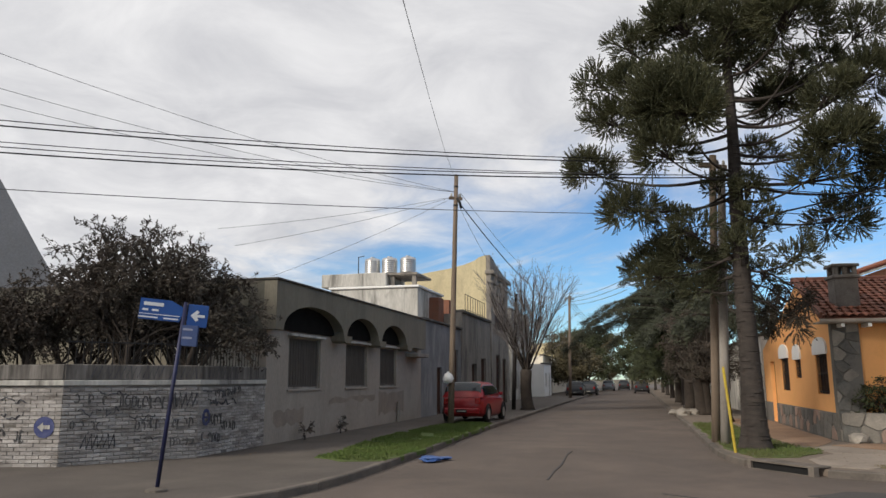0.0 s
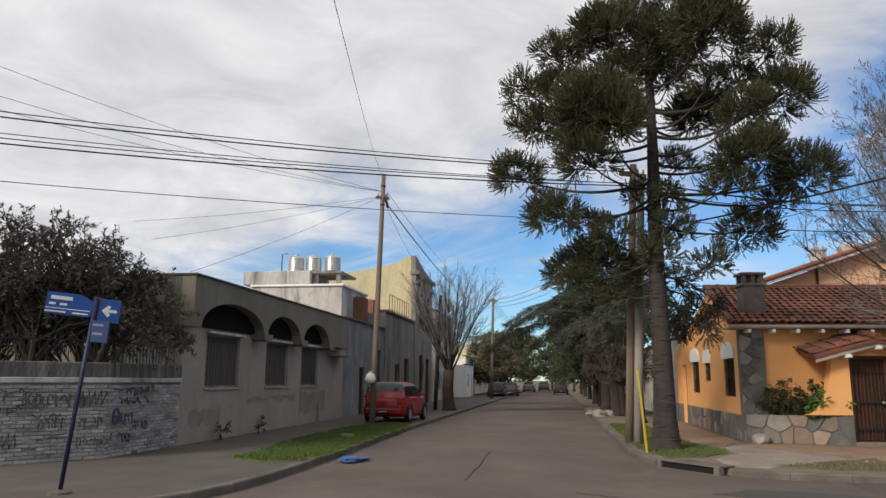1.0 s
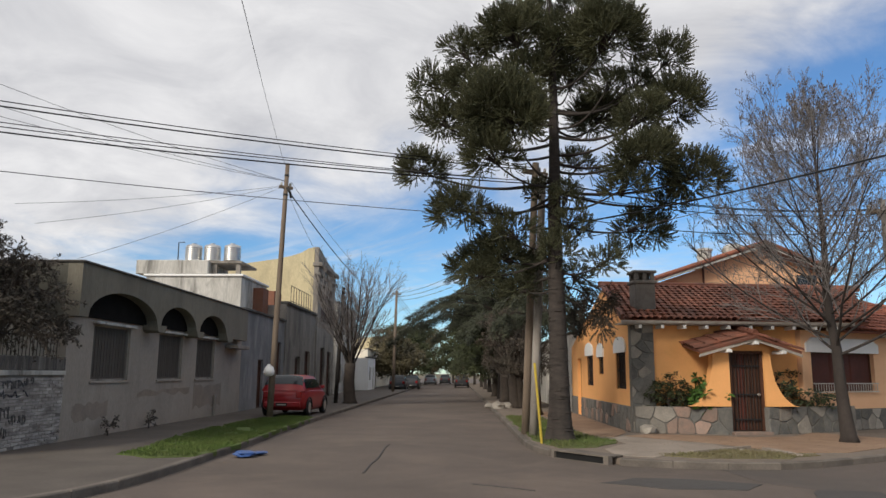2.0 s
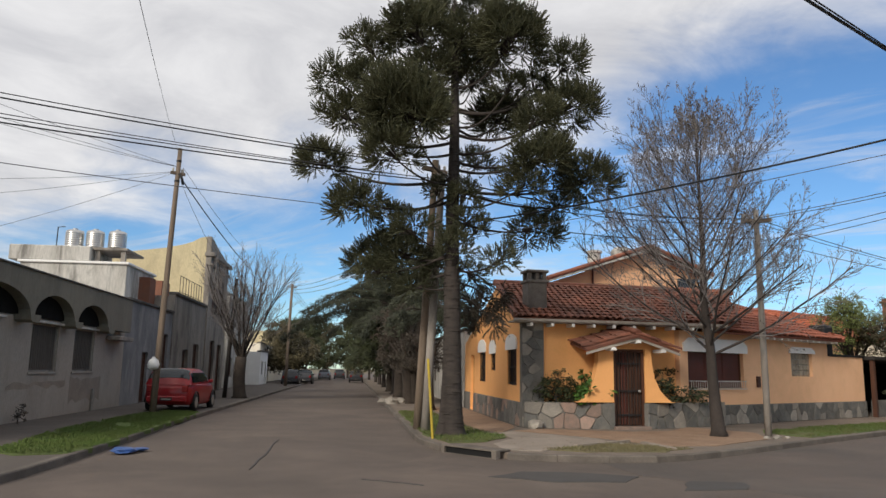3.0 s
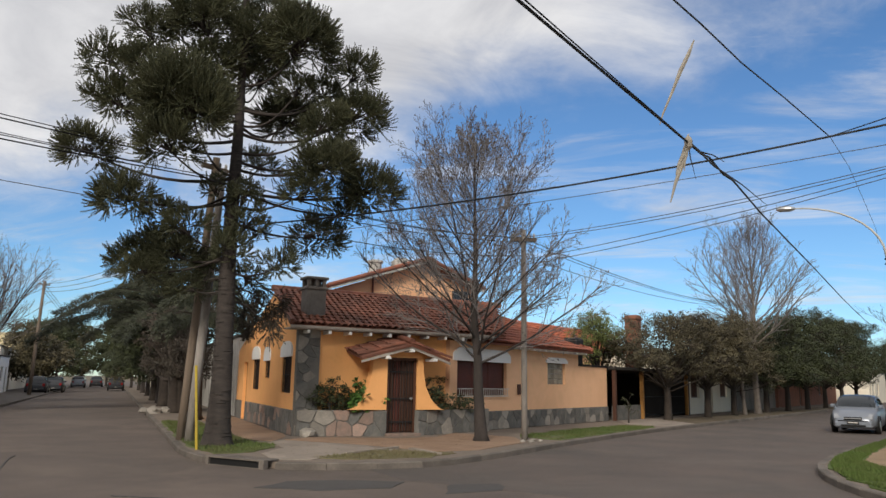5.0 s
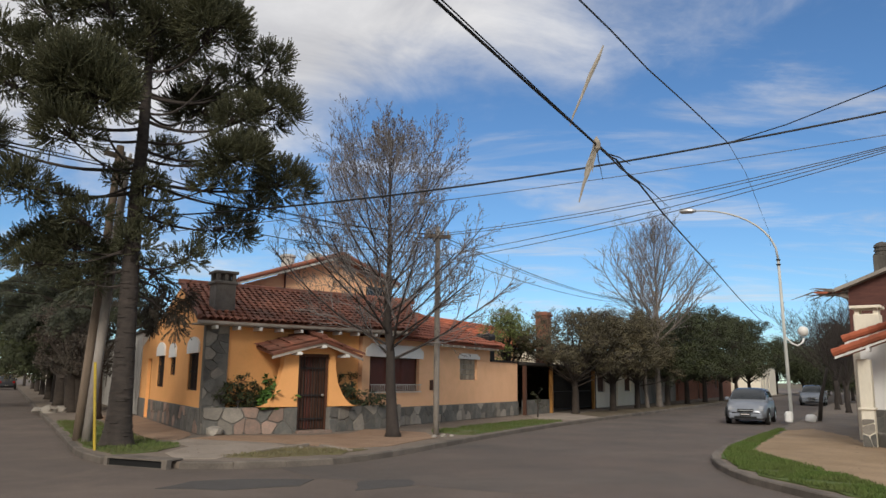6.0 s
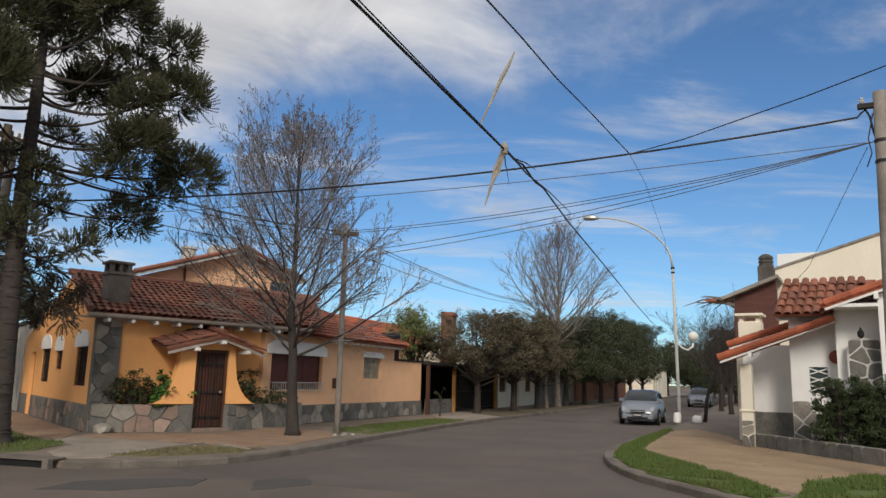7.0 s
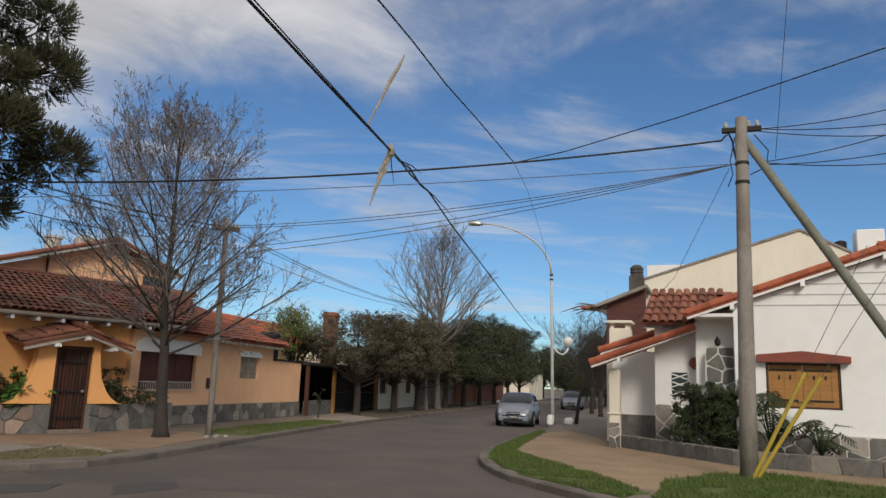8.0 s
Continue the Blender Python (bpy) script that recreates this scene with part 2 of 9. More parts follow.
M_IRON = material("black_iron", (0.018, 0.017, 0.017), 0.6, scale=3, fine=30, bump=0.05)
M_STEEL = material("steel_tank", (0.62, 0.61, 0.59), 0.35, (0.52, 0.51, 0.50), 3, 20, 0.04, metal=0.9, fine_amount=0.1)
M_METAL_PAINT = material("pale_painted_metal", (0.50, 0.50, 0.47), 0.5, (0.42, 0.42, 0.40), 2, 30, 0.05, (0.25, 0.22, 0.18), 1.6, 0.4)
M_BLACK = material("black_rubber", (0.012, 0.012, 0.012), 0.6, scale=3, fine=30, bump=0.03)
M_CABLE = material("cable", (0.012, 0.012, 0.013), 0.6, scale=3, fine=30, bump=0.0)
M_CABLE_GREY = material("grey_cable", (0.10, 0.10, 0.11), 0.6, scale=3, fine=30, bump=0.0)
M_GLASS = glass_material("window_glass")
M_BARK = material("bark", (0.052, 0.042, 0.037), 0.95, (0.034, 0.028, 0.025), 4, 25, 0.6, stretch=(1, 1, 0.5))
M_BARK_ARA = material("araucaria_bark", (0.066, 0.053, 0.046), 0.95, (0.038, 0.032, 0.028), 3, 14, 0.9, stretch=(1, 1, 4))
M_BARK_PALE = material("pale_bark", (0.20, 0.17, 0.145), 0.95, (0.12, 0.10, 0.085), 4, 25, 0.4)
M_TWIG = material("twig", (0.24, 0.218, 0.208), 0.95, (0.15, 0.135, 0.128), 4, 25, 0.1)
M_POD = material("dry_pod", (0.085, 0.066, 0.058), 0.95, (0.05, 0.04, 0.035), 4, 25, 0.1)
M_INSIDE_SHADE = material("interior_shade", (0.035, 0.03, 0.027), 0.9, scale=1, fine=10)


def leaf_material(name, base, other, trans=0.25, spread=0.35):
    m = material(name, base, 0.6, other, 0.8, 12, 0.0, per_piece=spread, spec=0.3)
    m.node_tree.nodes["Principled BSDF"].inputs["Subsurface Weight"].default_value = 0.0
    return m


M_LEAF_ARA = leaf_material("araucaria_leaf", (0.102, 0.103, 0.053), (0.062, 0.065, 0.036))
M_LEAF_HEDGE = leaf_material("hedge_leaf", (0.036, 0.052, 0.018), (0.022, 0.031, 0.012))
M_BARK_DARK = material("dark_bark", (0.055, 0.043, 0.035), 0.95, (0.035, 0.028, 0.023), 4, 25, 0.6)
M_LEAF_DARK = leaf_material("dark_leaf", (0.052, 0.060, 0.024), (0.030, 0.037, 0.016))
M_LEAF_OLIVE = leaf_material("olive_leaf", (0.100, 0.083, 0.044), (0.054, 0.047, 0.026))
M_LEAF_BROWN = leaf_material("bronze_leaf", (0.075, 0.056, 0.043), (0.040, 0.036, 0.026))
M_LEAF_LIGHT = leaf_material("light_leaf", (0.14, 0.16, 0.04), (0.08, 0.10, 0.03))
M_LEAF_CEDAR = leaf_material("cedar_leaf", (0.050, 0.055, 0.030), (0.028, 0.033, 0.020))
M_LEAF_FERN = leaf_material("fern_leaf", (0.07, 0.14, 0.025), (0.045, 0.10, 0.02))

# ---------- building blocks ----------
YAW_A, YAW_B = 75.3, 15.6
FRAME_A, FRAME_B = pose(0, 0, 0, 0, 0, YAW_A), pose(0, 0, 0, 0, 0, YAW_B)


def in_a(s, q, z=0.0):
    """A place by metres along street A and to the right of its line."""
    return FRAME_A @ Vector((s, -q, z))


def in_b(u, v, z=0.0):
    """A place by metres along street B and to the left of its line."""
    return FRAME_B @ Vector((u, v, z))


def mesh_of(bm, name, mat, smooth=False):
    me = bpy.data.meshes.new(name)
    bm.normal_update()
    bm.to_mesh(me)
    bm.free()
    for m in (mat if isinstance(mat, (list, tuple)) else [mat]):
        me.materials.append(m)
    if smooth:
        me.polygons.foreach_set("use_smooth", [True] * len(me.polygons))
    return me


def thing(name, m, label, category, group="", kind=""):
    ob = new(name)
    ob.empty_display_size = 0.3
    ob.matrix_basis = m
    return tagged(ob, label, category, group, kind)


def part(name, bm, mat, parent, label="", smooth=False, at=None):
    ob = new(name, mesh_of(bm, name, mat, smooth))
    ob.parent = parent
    if at is not None:
        ob.matrix_basis = at
    return tagged(ob, label)


def solid(name, bm, mat, m, label, category, group="", kind="", smooth=False):
    ob = new(name, mesh_of(bm, name, mat, smooth))
    ob.matrix_basis = m
    return tagged(ob, label, category, group, kind)


def box(bm, x0, x1, y0, y1, z0, z1, bevel=0.0, m=None):
    r = bmesh.ops.create_cube(bm, size=1.0)
    vs = r["verts"]
    bmesh.ops.scale(bm, vec=(x1 - x0, y1 - y0, z1 - z0), verts=vs)
    bmesh.ops.translate(bm, vec=((x0 + x1) / 2, (y0 + y1) / 2, (z0 + z1) / 2), verts=vs)
    if bevel:
        es = list({e for v in vs for e in v.link_edges})
        out = bmesh.ops.bevel(bm, geom=es, offset=bevel, segments=1, affect="EDGES")
        vs = list({v for f in out["faces"] for v in f.verts} | {v for v in vs if v.is_valid})
    if m is not None:
        bmesh.ops.transform(bm, matrix=m, verts=vs)
    return vs


def tube(bm, pts, radii, sides=8, caps=True):
    """A round bar along pts with a radius at each."""
    rings = []
    pts = [Vector(p) for p in pts]
    side = None
    for i, p in enumerate(pts):
        d = (pts[min(i + 1, len(pts) - 1)] - pts[max(i - 1, 0)])
        if d.length < 1e-9:
            d = Vector((0, 0, 1))
        d.normalize()
        if side is None:
            side = d.orthogonal().normalized()
        else:
            side = (side - d * side.dot(d))
            side = side.normalized() if side.length > 1e-6 else d.orthogonal().normalized()
        other = d.cross(side)
        r = radii[i] if isinstance(radii, (list, tuple)) else radii
        rings.append([bm.verts.new(p + (side * math.cos(a) + other * math.sin(a)) * r)
                      for a in (2 * math.pi * k / sides for k in range(sides))])
    for r0, r1 in zip(rings, rings[1:]):
        for k in range(sides):
            bm.faces.new((r0[k], r0[(k + 1) % sides], r1[(k + 1) % sides], r1[k]))
    if caps:
        bm.faces.new(rings[0][::-1])
        bm.faces.new(rings[-1])


def lathe(bm, profile, sides=16, m=None):
    """A turned body from (radius, height) pairs."""
    rings = [[bm.verts.new((r * math.cos(2 * math.pi * k / sides), r * math.sin(2 * math.pi * k / sides), z))
              for k in range(sides)] for r, z in profile]
    for r0, r1 in zip(rings, rings[1:]):
        for k in range(sides):
            bm.faces.new((r0[k], r0[(k + 1) % sides], r1[(k + 1) % sides], r1[k]))
    bm.faces.new(rings[0][::-1])
    bm.faces.new(rings[-1])
    if m is not None:
        bmesh.ops.transform(bm, matrix=m, verts=[v for r in rings for v in r])


def prism(bm, poly, z0, z1, m=None):
    """An upright block over a plan outline."""
    lo = [bm.verts.new((p[0], p[1], z0)) for p in poly]
    hi = [bm.verts.new((p[0], p[1], z1)) for p in poly]
    n = len(poly)
    fs = [bm.faces.new(lo[::-1]), bm.faces.new(hi)]
    for i in range(n):
        fs.append(bm.faces.new((lo[i], lo[(i + 1) % n], hi[(i + 1) % n], hi[i])))
    bmesh.ops.recalc_face_normals(bm, faces=fs)
    if m is not None:
        bmesh.ops.transform(bm, matrix=m, verts=lo + hi)


def extrude_y(bm, poly, y0, y1, m=None):
    """A block from an outline in x and z, from y0 to y1."""
    a = [bm.verts.new((p[0], y0, p[1])) for p in poly]
    b = [bm.verts.new((p[0], y1, p[1])) for p in poly]
    n = len(poly)
    fs = [bm.faces.new(a), bm.faces.new(b[::-1])]
    for i in range(n):
        fs.append(bm.faces.new((a[(i + 1) % n], a[i], b[i], b[(i + 1) % n])))
    bmesh.ops.recalc_face_normals(bm, faces=fs)
    if m is not None:
        bmesh.ops.transform(bm, matrix=m, verts=a + b)


def wall_mesh(bm, x0, x1, z0, z1, y0, y1, holes=()):
    """A wall along x between y0 (front) and y1, with through holes (x0, x1, z0, z1[, arch rise])."""
    xs = sorted({x0, x1, *(v for h in holes for v in h[:2])})
    zs = sorted({z0, z1, *(v for h in holes for v in h[2:4]), *(h[3] + h[4] for h in holes if len(h) > 4)})

    def inside(cx, cz):
        for h in holes:
            if h[0] < cx < h[1] and h[2] < cz < h[3] + (h[4] if len(h) > 4 else 0):
                return True
        return False

    cells = {(i, j) for i in range(len(xs) - 1) for j in range(len(zs) - 1)
             if not inside((xs[i] + xs[i + 1]) / 2, (zs[j] + zs[j + 1]) / 2)}
    V = {}

    def v(x, y, z):
        k = (round(x, 4), round(y, 4), round(z, 4))
        if k not in V:
            V[k] = bm.verts.new((x, y, z))
        return V[k]

    fs = []

    def quad(*c):
        fs.append(bm.faces.new([v(*p) for p in c]))

    for i, j in cells:
        a, b, c, d = xs[i], xs[i + 1], zs[j], zs[j + 1]
        quad((a, y0, c), (b, y0, c), (b, y0, d), (a, y0, d))
        quad((b, y1, c), (a, y1, c), (a, y1, d), (b, y1, d))
        if (i - 1, j) not in cells:
            quad((a, y1, c), (a, y0, c), (a, y0, d), (a, y1, d))
        if (i + 1, j) not in cells:
            quad((b, y0, c), (b, y1, c), (b, y1, d), (b, y0, d))
        if (i, j - 1) not in cells:
            quad((a, y1, c), (b, y1, c), (b, y0, c), (a, y0, c))
        if (i, j + 1) not in cells:
            quad((a, y0, d), (b, y0, d), (b, y1, d), (a, y1, d))
    for h in holes:
        if len(h) > 4:
            a, b, zs_, rise = h[0], h[1], h[3], h[4]
            n = 14
            arc = [(a + (b - a) * (0.5 - 0.5 * math.cos(math.pi * k / n)), zs_ + (rise - 0.002) * math.sin(math.pi * k / n)) for k in range(n + 1)]
            top = zs_ + rise
            for (xa, za), (xb, zb) in zip(arc, arc[1:]):
                p = [bm.verts.new(q) for q in ((xa, y0, za), (xb, y0, zb), (xb, y0, top), (xa, y0, top),
                                               (xa, y1, za), (xb, y1, zb), (xb, y1, top), (xa, y1, top))]
                for idx in ((0, 1, 2, 3), (5, 4, 7, 6), (1, 0, 4, 5)):
                    fs.append(bm.faces.new([p[q] for q in idx]))
    return fs


def curve_line(name, pts, radius, mat, label, category, group=""):
    bm = bmesh.new()
    tube(bm, pts, radius, 5)
    return solid(name, bm, mat, Matrix.Identity(4), label, category, group)


def sag(a, b, drop, n=14):
    a, b = Vector(a), Vector(b)
    return [a.lerp(b, i / n) - Vector((0, 0, 4 * drop * (i / n) * (1 - i / n))) for i in range(n + 1)]

# ---------- ground ----------
def smooth_line(pts, n=6):
    """A rounded line through plan points."""
    out = []
    P = [Vector(p) for p in pts]
    for i in range(len(P) - 1):
        p0, p1, p2, p3 = P[max(i - 1, 0)], P[i], P[i + 1], P[min(i + 2, len(P) - 1)]
        steps = n if (p2 - p1).length < 9 else 1
        for k in range(steps):
            t = k / steps
            if steps == 1:
                out.append(p1.copy())
                continue
            out.append(0.5 * ((2 * p1) + (p2 - p0) * t + (2 * p0 - 5 * p1 + 4 * p2 - p3) * t * t + (3 * p1 - p0 - 3 * p2 + p3) * t ** 3))
    out.append(P[-1].copy())
    return out


def plan(v):
    return (v[0], v[1])


bm = bmesh.new()
bmesh.ops.create_grid(bm, x_segments=8, y_segments=8, size=2400)
solid("ground", bm, M_EARTH, pose(0, 0, -0.06), "bare brown earth under the town", "ground", kind="structure")
bm = bmesh.new()
bmesh.ops.create_grid(bm, x_segments=60, y_segments=60, size=240)
solid("road", bm, M_ASPHALT, pose(0, 0, 0), "worn brownish grey asphalt street crossing", "road", kind="structure")

KERB_NW = smooth_line([plan(in_a(130, -4.9)), plan(in_a(60, -4.9)), plan(in_a(30, -4.9)), plan(in_a(22, -4.87)), (-0.15, 18.0), (-0.9, 15.0), (-1.6, 12.4),
                       (-2.25, 10.9), (-2.95, 9.95), (-3.9, 8.9), (-5.6, 7.6), (-9, 6.0), (-16, 3.8), (-70, -12)])
KERB_N = smooth_line([plan(in_b(150, 9.75)), plan(in_b(60, 9.75)), plan(in_b(32, 9.75)), plan(in_b(26, 9.7)), (18.4, 15.0), (14.3, 13.48), (11.4, 12.35), (9.5, 11.82), (8.2, 11.97),
                      (6.95, 12.55), (6.12, 13.4), (5.78, 14.6), (5.87, 16.0), (6.2, 17.5), (6.6, 19.0), plan(in_a(26, 1.55)), plan(in_a(33, 1.5)), plan(in_a(60, 1.4)), plan(in_a(130, 1.2))])
KERB_SE = smooth_line([(-12, -70), (1.0, -22), (3.4, -12), (5.2, -4), (7.6, -0.6), (10.2, 2.1), (11.69, 3.93), (12.16, 4.59), (12.76, 5.36), (13.54, 6.06), (14.46, 6.72), (15.79, 7.44), (17.43, 8.05), (19.66, 8.7),
                       (23.4, 9.55), plan(in_b(30, 2.65)), plan(in_b(60, 2.6)), plan(in_b(150, 2.6))])
KERB_SW = smooth_line([(-75, -18), (-14, -1.2), (-9, -0.6), (-7.6, -2.0), (-7.5, -5), (-24, -72)])


def inset(line, d):
    """The line moved to its left by d metres."""
    out = []
    for i, p in enumerate(line):
        t = line[min(i + 1, len(line) - 1)] - line[max(i - 1, 0)]
        t.normalize()
        out.append(p + Vector((-t.y, t.x)) * d)
    return out


def block(line, outer, side, name, label, mat):
    """A raised block behind a kerb line, and the kerb as a row of stones."""
    inner = inset(line, 0.16 * side)
    bm = bmesh.new()
    poly = [(p.x, p.y) for p in inner] + outer
    prism(bm, poly, -0.05, 0.12)
    ob = solid(name, bm, mat, Matrix.Identity(4), label, "pavement", kind="structure")
    kerb = thing("kerb", Matrix.Identity(4), "worn grey concrete kerb edging the pavement", "kerb", kind="structure")
    # stones of about a metre along the line
    run, acc = [line[0].copy()], 0.0
    for p, q in zip(line, line[1:]):
        seg = (q - p).length
        step = 0.95 if seg < 45 else 6.0
        d = step - acc
        while d < seg:
            run.append(p.lerp(q, d / seg))
            d += step
        acc = seg - (d - step)
    run.append(line[-1].copy())
    for a, b in zip(run, run[1:]):
        if (a.lerp(b, 0.5) - Vector((6.02, 13.62))).length < 0.85:
            continue
        t = (b - a).normalized()
        nrm = Vector((-t.y, t.x)) * side
        a2, b2 = a + t * 0.004, b - t * 0.004
        bm = bmesh.new()
        prism(bm, [tuple(a2), tuple(b2), tuple(b2 + nrm * 0.165), tuple(a2 + nrm * 0.165)], -0.04, 0.127 + random.uniform(-0.005, 0.005))
        es = [e for e in bm.edges if all(v.co.z > 0.1 for v in e.verts)]
        bmesh.ops.bevel(bm, geom=es, offset=0.02, segments=1, affect="EDGES")
        part("kerb_stone", bm, M_KERB, kerb)
    return ob


block(KERB_NW, [(-70, 120), (0, 140)], -1, "pavement_north_west", "stained grey concrete pavement beside the grey house", M_PAVE_DARK)
block(KERB_N, [(60, 140), (140, 100)], -1, "pavement_north", "patched brown concrete pavement round the corner house", M_PAVE)
block(KERB_SE, [(150, -70)], -1, "pavement_south_east", "brown concrete pavement before the white house", M_PAVE)
block(KERB_SW, [(-75, -72)], -1, "pavement_south_west", "grey concrete pavement", M_PAVE)

# ---------- pieces: tiles, stones, bricks ----------
def rel(parent, m):
    return parent.matrix_basis.inverted() @ m


def tile_verts(length=0.43, r0=0.098, r1=0.085, lift=0.035, n=5):
    """A barrel tile: a bowed shell with thickness, lying along y, its low end at y=0."""
    vs, fs = [], []
    for y, r, z in ((0, r0, lift), (length, r1, 0.0)):
        for rr in (r, r - 0.014):
            for k in range(n + 1):
                a = math.pi * k / n
                vs.append((rr * math.cos(a), y, z + rr * 0.72 * math.sin(a)))
    m = n + 1
    for k in range(n):
        fs.append((k, k + 1, 2 * m + k + 1, 2 * m + k))
        fs.append((k + 1, k, m + k, m + k + 1))
    return vs, fs


TILE_V, TILE_F = tile_verts()
TILE_MESH = {}


def tile_mesh(mat):
    if mat.name not in TILE_MESH:
        me = bpy.data.meshes.new("tile")
        me.from_pydata(TILE_V, [], TILE_F)
        me.materials.append(mat)
        TILE_MESH[mat.name] = me
    return TILE_MESH[mat.name]


def tile_roof(parent, frame_m, o, along, up, left=(0.0, 0.0), right=None, mat=None, singles=300, thick=0.07, step=0.20, row=0.35):
    """A roof plane with barrel tiles. o: low left corner; along, up: its edges; left and right: offsets along the eave at the low and
    high edge; singles: how many tiles are parts of their own, lowest rows first."""
    mat = mat or M_TILE
    o, along, up = Vector(o), Vector(along), Vector(up)
    W, H = along.length, up.length
    ex = along.normalized()
    ey = (up - ex * up.dot(ex)).normalized()
    ez = ex.cross(ey)
    base = frame_m @ Matrix.Translation(o) @ Matrix((ex, ey, ez)).transposed().to_4x4()
    if right is None:
        right = (W, W)
    bm = bmesh.new()
    lo = [(left[0], 0), (right[0], 0), (right[1], H), (left[1], H)]
    prism(bm, lo, -thick, 0.0)
    roof = part("roof", bm, mat, parent, at=rel(parent, base))
    me = tile_mesh(mat)
    rows, count = int(H / row) + 1, 0
    vs, fs = [], []
    for j in range(rows):
        y = j * row - 0.05
        f = min(max((y + 0.2) / H, 0), 1)
        a, b = left[0] + (left[1] - left[0]) * f, right[0] + (right[1] - right[0]) * f
        n = int((b - a) / step)
        for i in range(n):
            x = a + step * (i + 0.5) + random.uniform(-0.012, 0.012)
            m = pose(x, y + random.uniform(-0.02, 0.02), 0.004 + random.uniform(0, 0.012), random.uniform(-1.5, 1.5), 0, random.uniform(-2, 2))
            if y + 0.43 > H + 0.12:
                continue
            if count < singles:
                t = new("tile", me)
                t.parent = roof
                t.matrix_basis = m
                count += 1
            else:
                k = len(vs)
                vs += [tuple(m @ Vector(v)) for v in TILE_V]
                fs += [tuple(q + k for q in f_) for f_ in TILE_F]
    if vs:
        me2 = bpy.data.meshes.new("tiles")
        me2.from_pydata(vs, [], fs)
        me2.materials.append(mat)
        ob = new("tiles", me2)
        ob.parent = roof
        tagged(ob, kind="stuff")
    return roof


def clipped(poly, mid, nrm):
    """The part of a convex outline on the near side of the line through mid with that normal."""
    out = []
    for i, p in enumerate(poly):
        q = poly[(i + 1) % len(poly)]
        a, b = (p - mid).dot(nrm), (q - mid).dot(nrm)
        if a <= 0:
            out.append(p)
        if (a < 0) != (b < 0) and abs(a - b) > 1e-9:
            out.append(p.lerp(q, a / (a - b)))
    return out


def stones(parent, at, x0, x1, z0, z1, y, size, mats, gap=0.02, proud=0.025, shape=None, seed=1):
    """Irregular flat stones fitted together on the face y of a wall (towards -y), each a piece of its own."""
    rng = random.Random(seed)
    nx, nz = max(1, round((x1 - x0) / size)), max(1, round((z1 - z0) / (size * 0.8)))
    dx, dz = (x1 - x0) / nx, (z1 - z0) / nz
    seeds = [Vector((x0 + dx * (i + 0.5 + 0.42 * rng.uniform(-1, 1) + (0.25 if j % 2 else -0.25)), z0 + dz * (j + 0.5 + 0.36 * rng.uniform(-1, 1)))) for j in range(nz) for i in range(nx)]
    for o in seeds:
        poly = [Vector((x0, z0)), Vector((x1, z0)), Vector((x1, z1)), Vector((x0, z1))]
        for q in seeds:
            d = q - o
            if 0 < d.length < 4 * size and len(poly) > 2:
                poly = clipped(poly, (o + q) / 2, d.normalized())
        if len(poly) < 3:
            continue
        mid = sum(poly, Vector((0, 0))) / len(poly)
        if shape and not shape(mid.x, mid.y):
            continue
        c = []
        for i, p in enumerate(poly):
            for f in (0.12, 0.88):
                v = p.lerp(poly[(i + 1) % len(poly)], f)
                c.append(v + (mid - v).normalized() * gap * rng.uniform(0.6, 1.2))
        bm = bmesh.new()
        d = proud * rng.uniform(0.6, 1.3)
        lo = [bm.verts.new((p.x, y + 0.01, p.y)) for p in c]
        hi = [bm.verts.new((p.x, y - d, p.y)) for p in [p + (mid - p) * 0.06 for p in c]]
        bm.faces.new(hi)
        for q in range(len(c)):
            bm.faces.new((lo[q], lo[(q + 1) % len(c)], hi[(q + 1) % len(c)], hi[q]))
        bmesh.ops.recalc_face_normals(bm, faces=bm.faces[:])
        part("stone", bm, rng.choice(mats), parent, at=at)


def shutters(parent, at, x0, x1, z0, z1, y, leaves, mat, frame_mat, slats=False, name="window"):
    """A framed window or shuttered opening standing in a wall's hole."""
    f = 0.05
    bm = bmesh.new()
    box(bm, x0, x0 + f, y, y + 0.07, z0, z1)
    box(bm, x1 - f, x1, y, y + 0.07, z0, z1)
    box(bm, x0 + f, x1 - f, y, y + 0.07, z1 - f, z1)
    box(bm, x0 + f, x1 - f, y, y + 0.07, z0, z0 + f)
    w = part(name, bm, frame_mat, parent, at=at)
    lw = (x1 - x0 - 2 * f) / leaves
    for i in range(leaves):
        a = x0 + f + lw * i + 0.006
        bm = bmesh.new()
        box(bm, a, a + lw - 0.012, y + 0.025, y + 0.055, z0 + f, z1 - f, 0.006)
        if slats:
            for k in range(int((z1 - z0 - 2 * f) / 0.07)):
                zz = z0 + f + 0.03 + k * 0.07
                sl = bmesh.new()
                box(sl, a + 0.03, a + lw - 0.04, y + 0.006, y + 0.024, zz, zz + 0.05)
                part("slat", sl, mat, w)
        else:
            for k in range(3):
                xx = a + (lw - 0.012) * (k + 0.5) / 3
                box(bm, xx - 0.02, xx + 0.02, y + 0.012, y + 0.03, z0 + f + 0.05, z1 - f - 0.05)
        part("shutter", bm, mat, w)
    return w


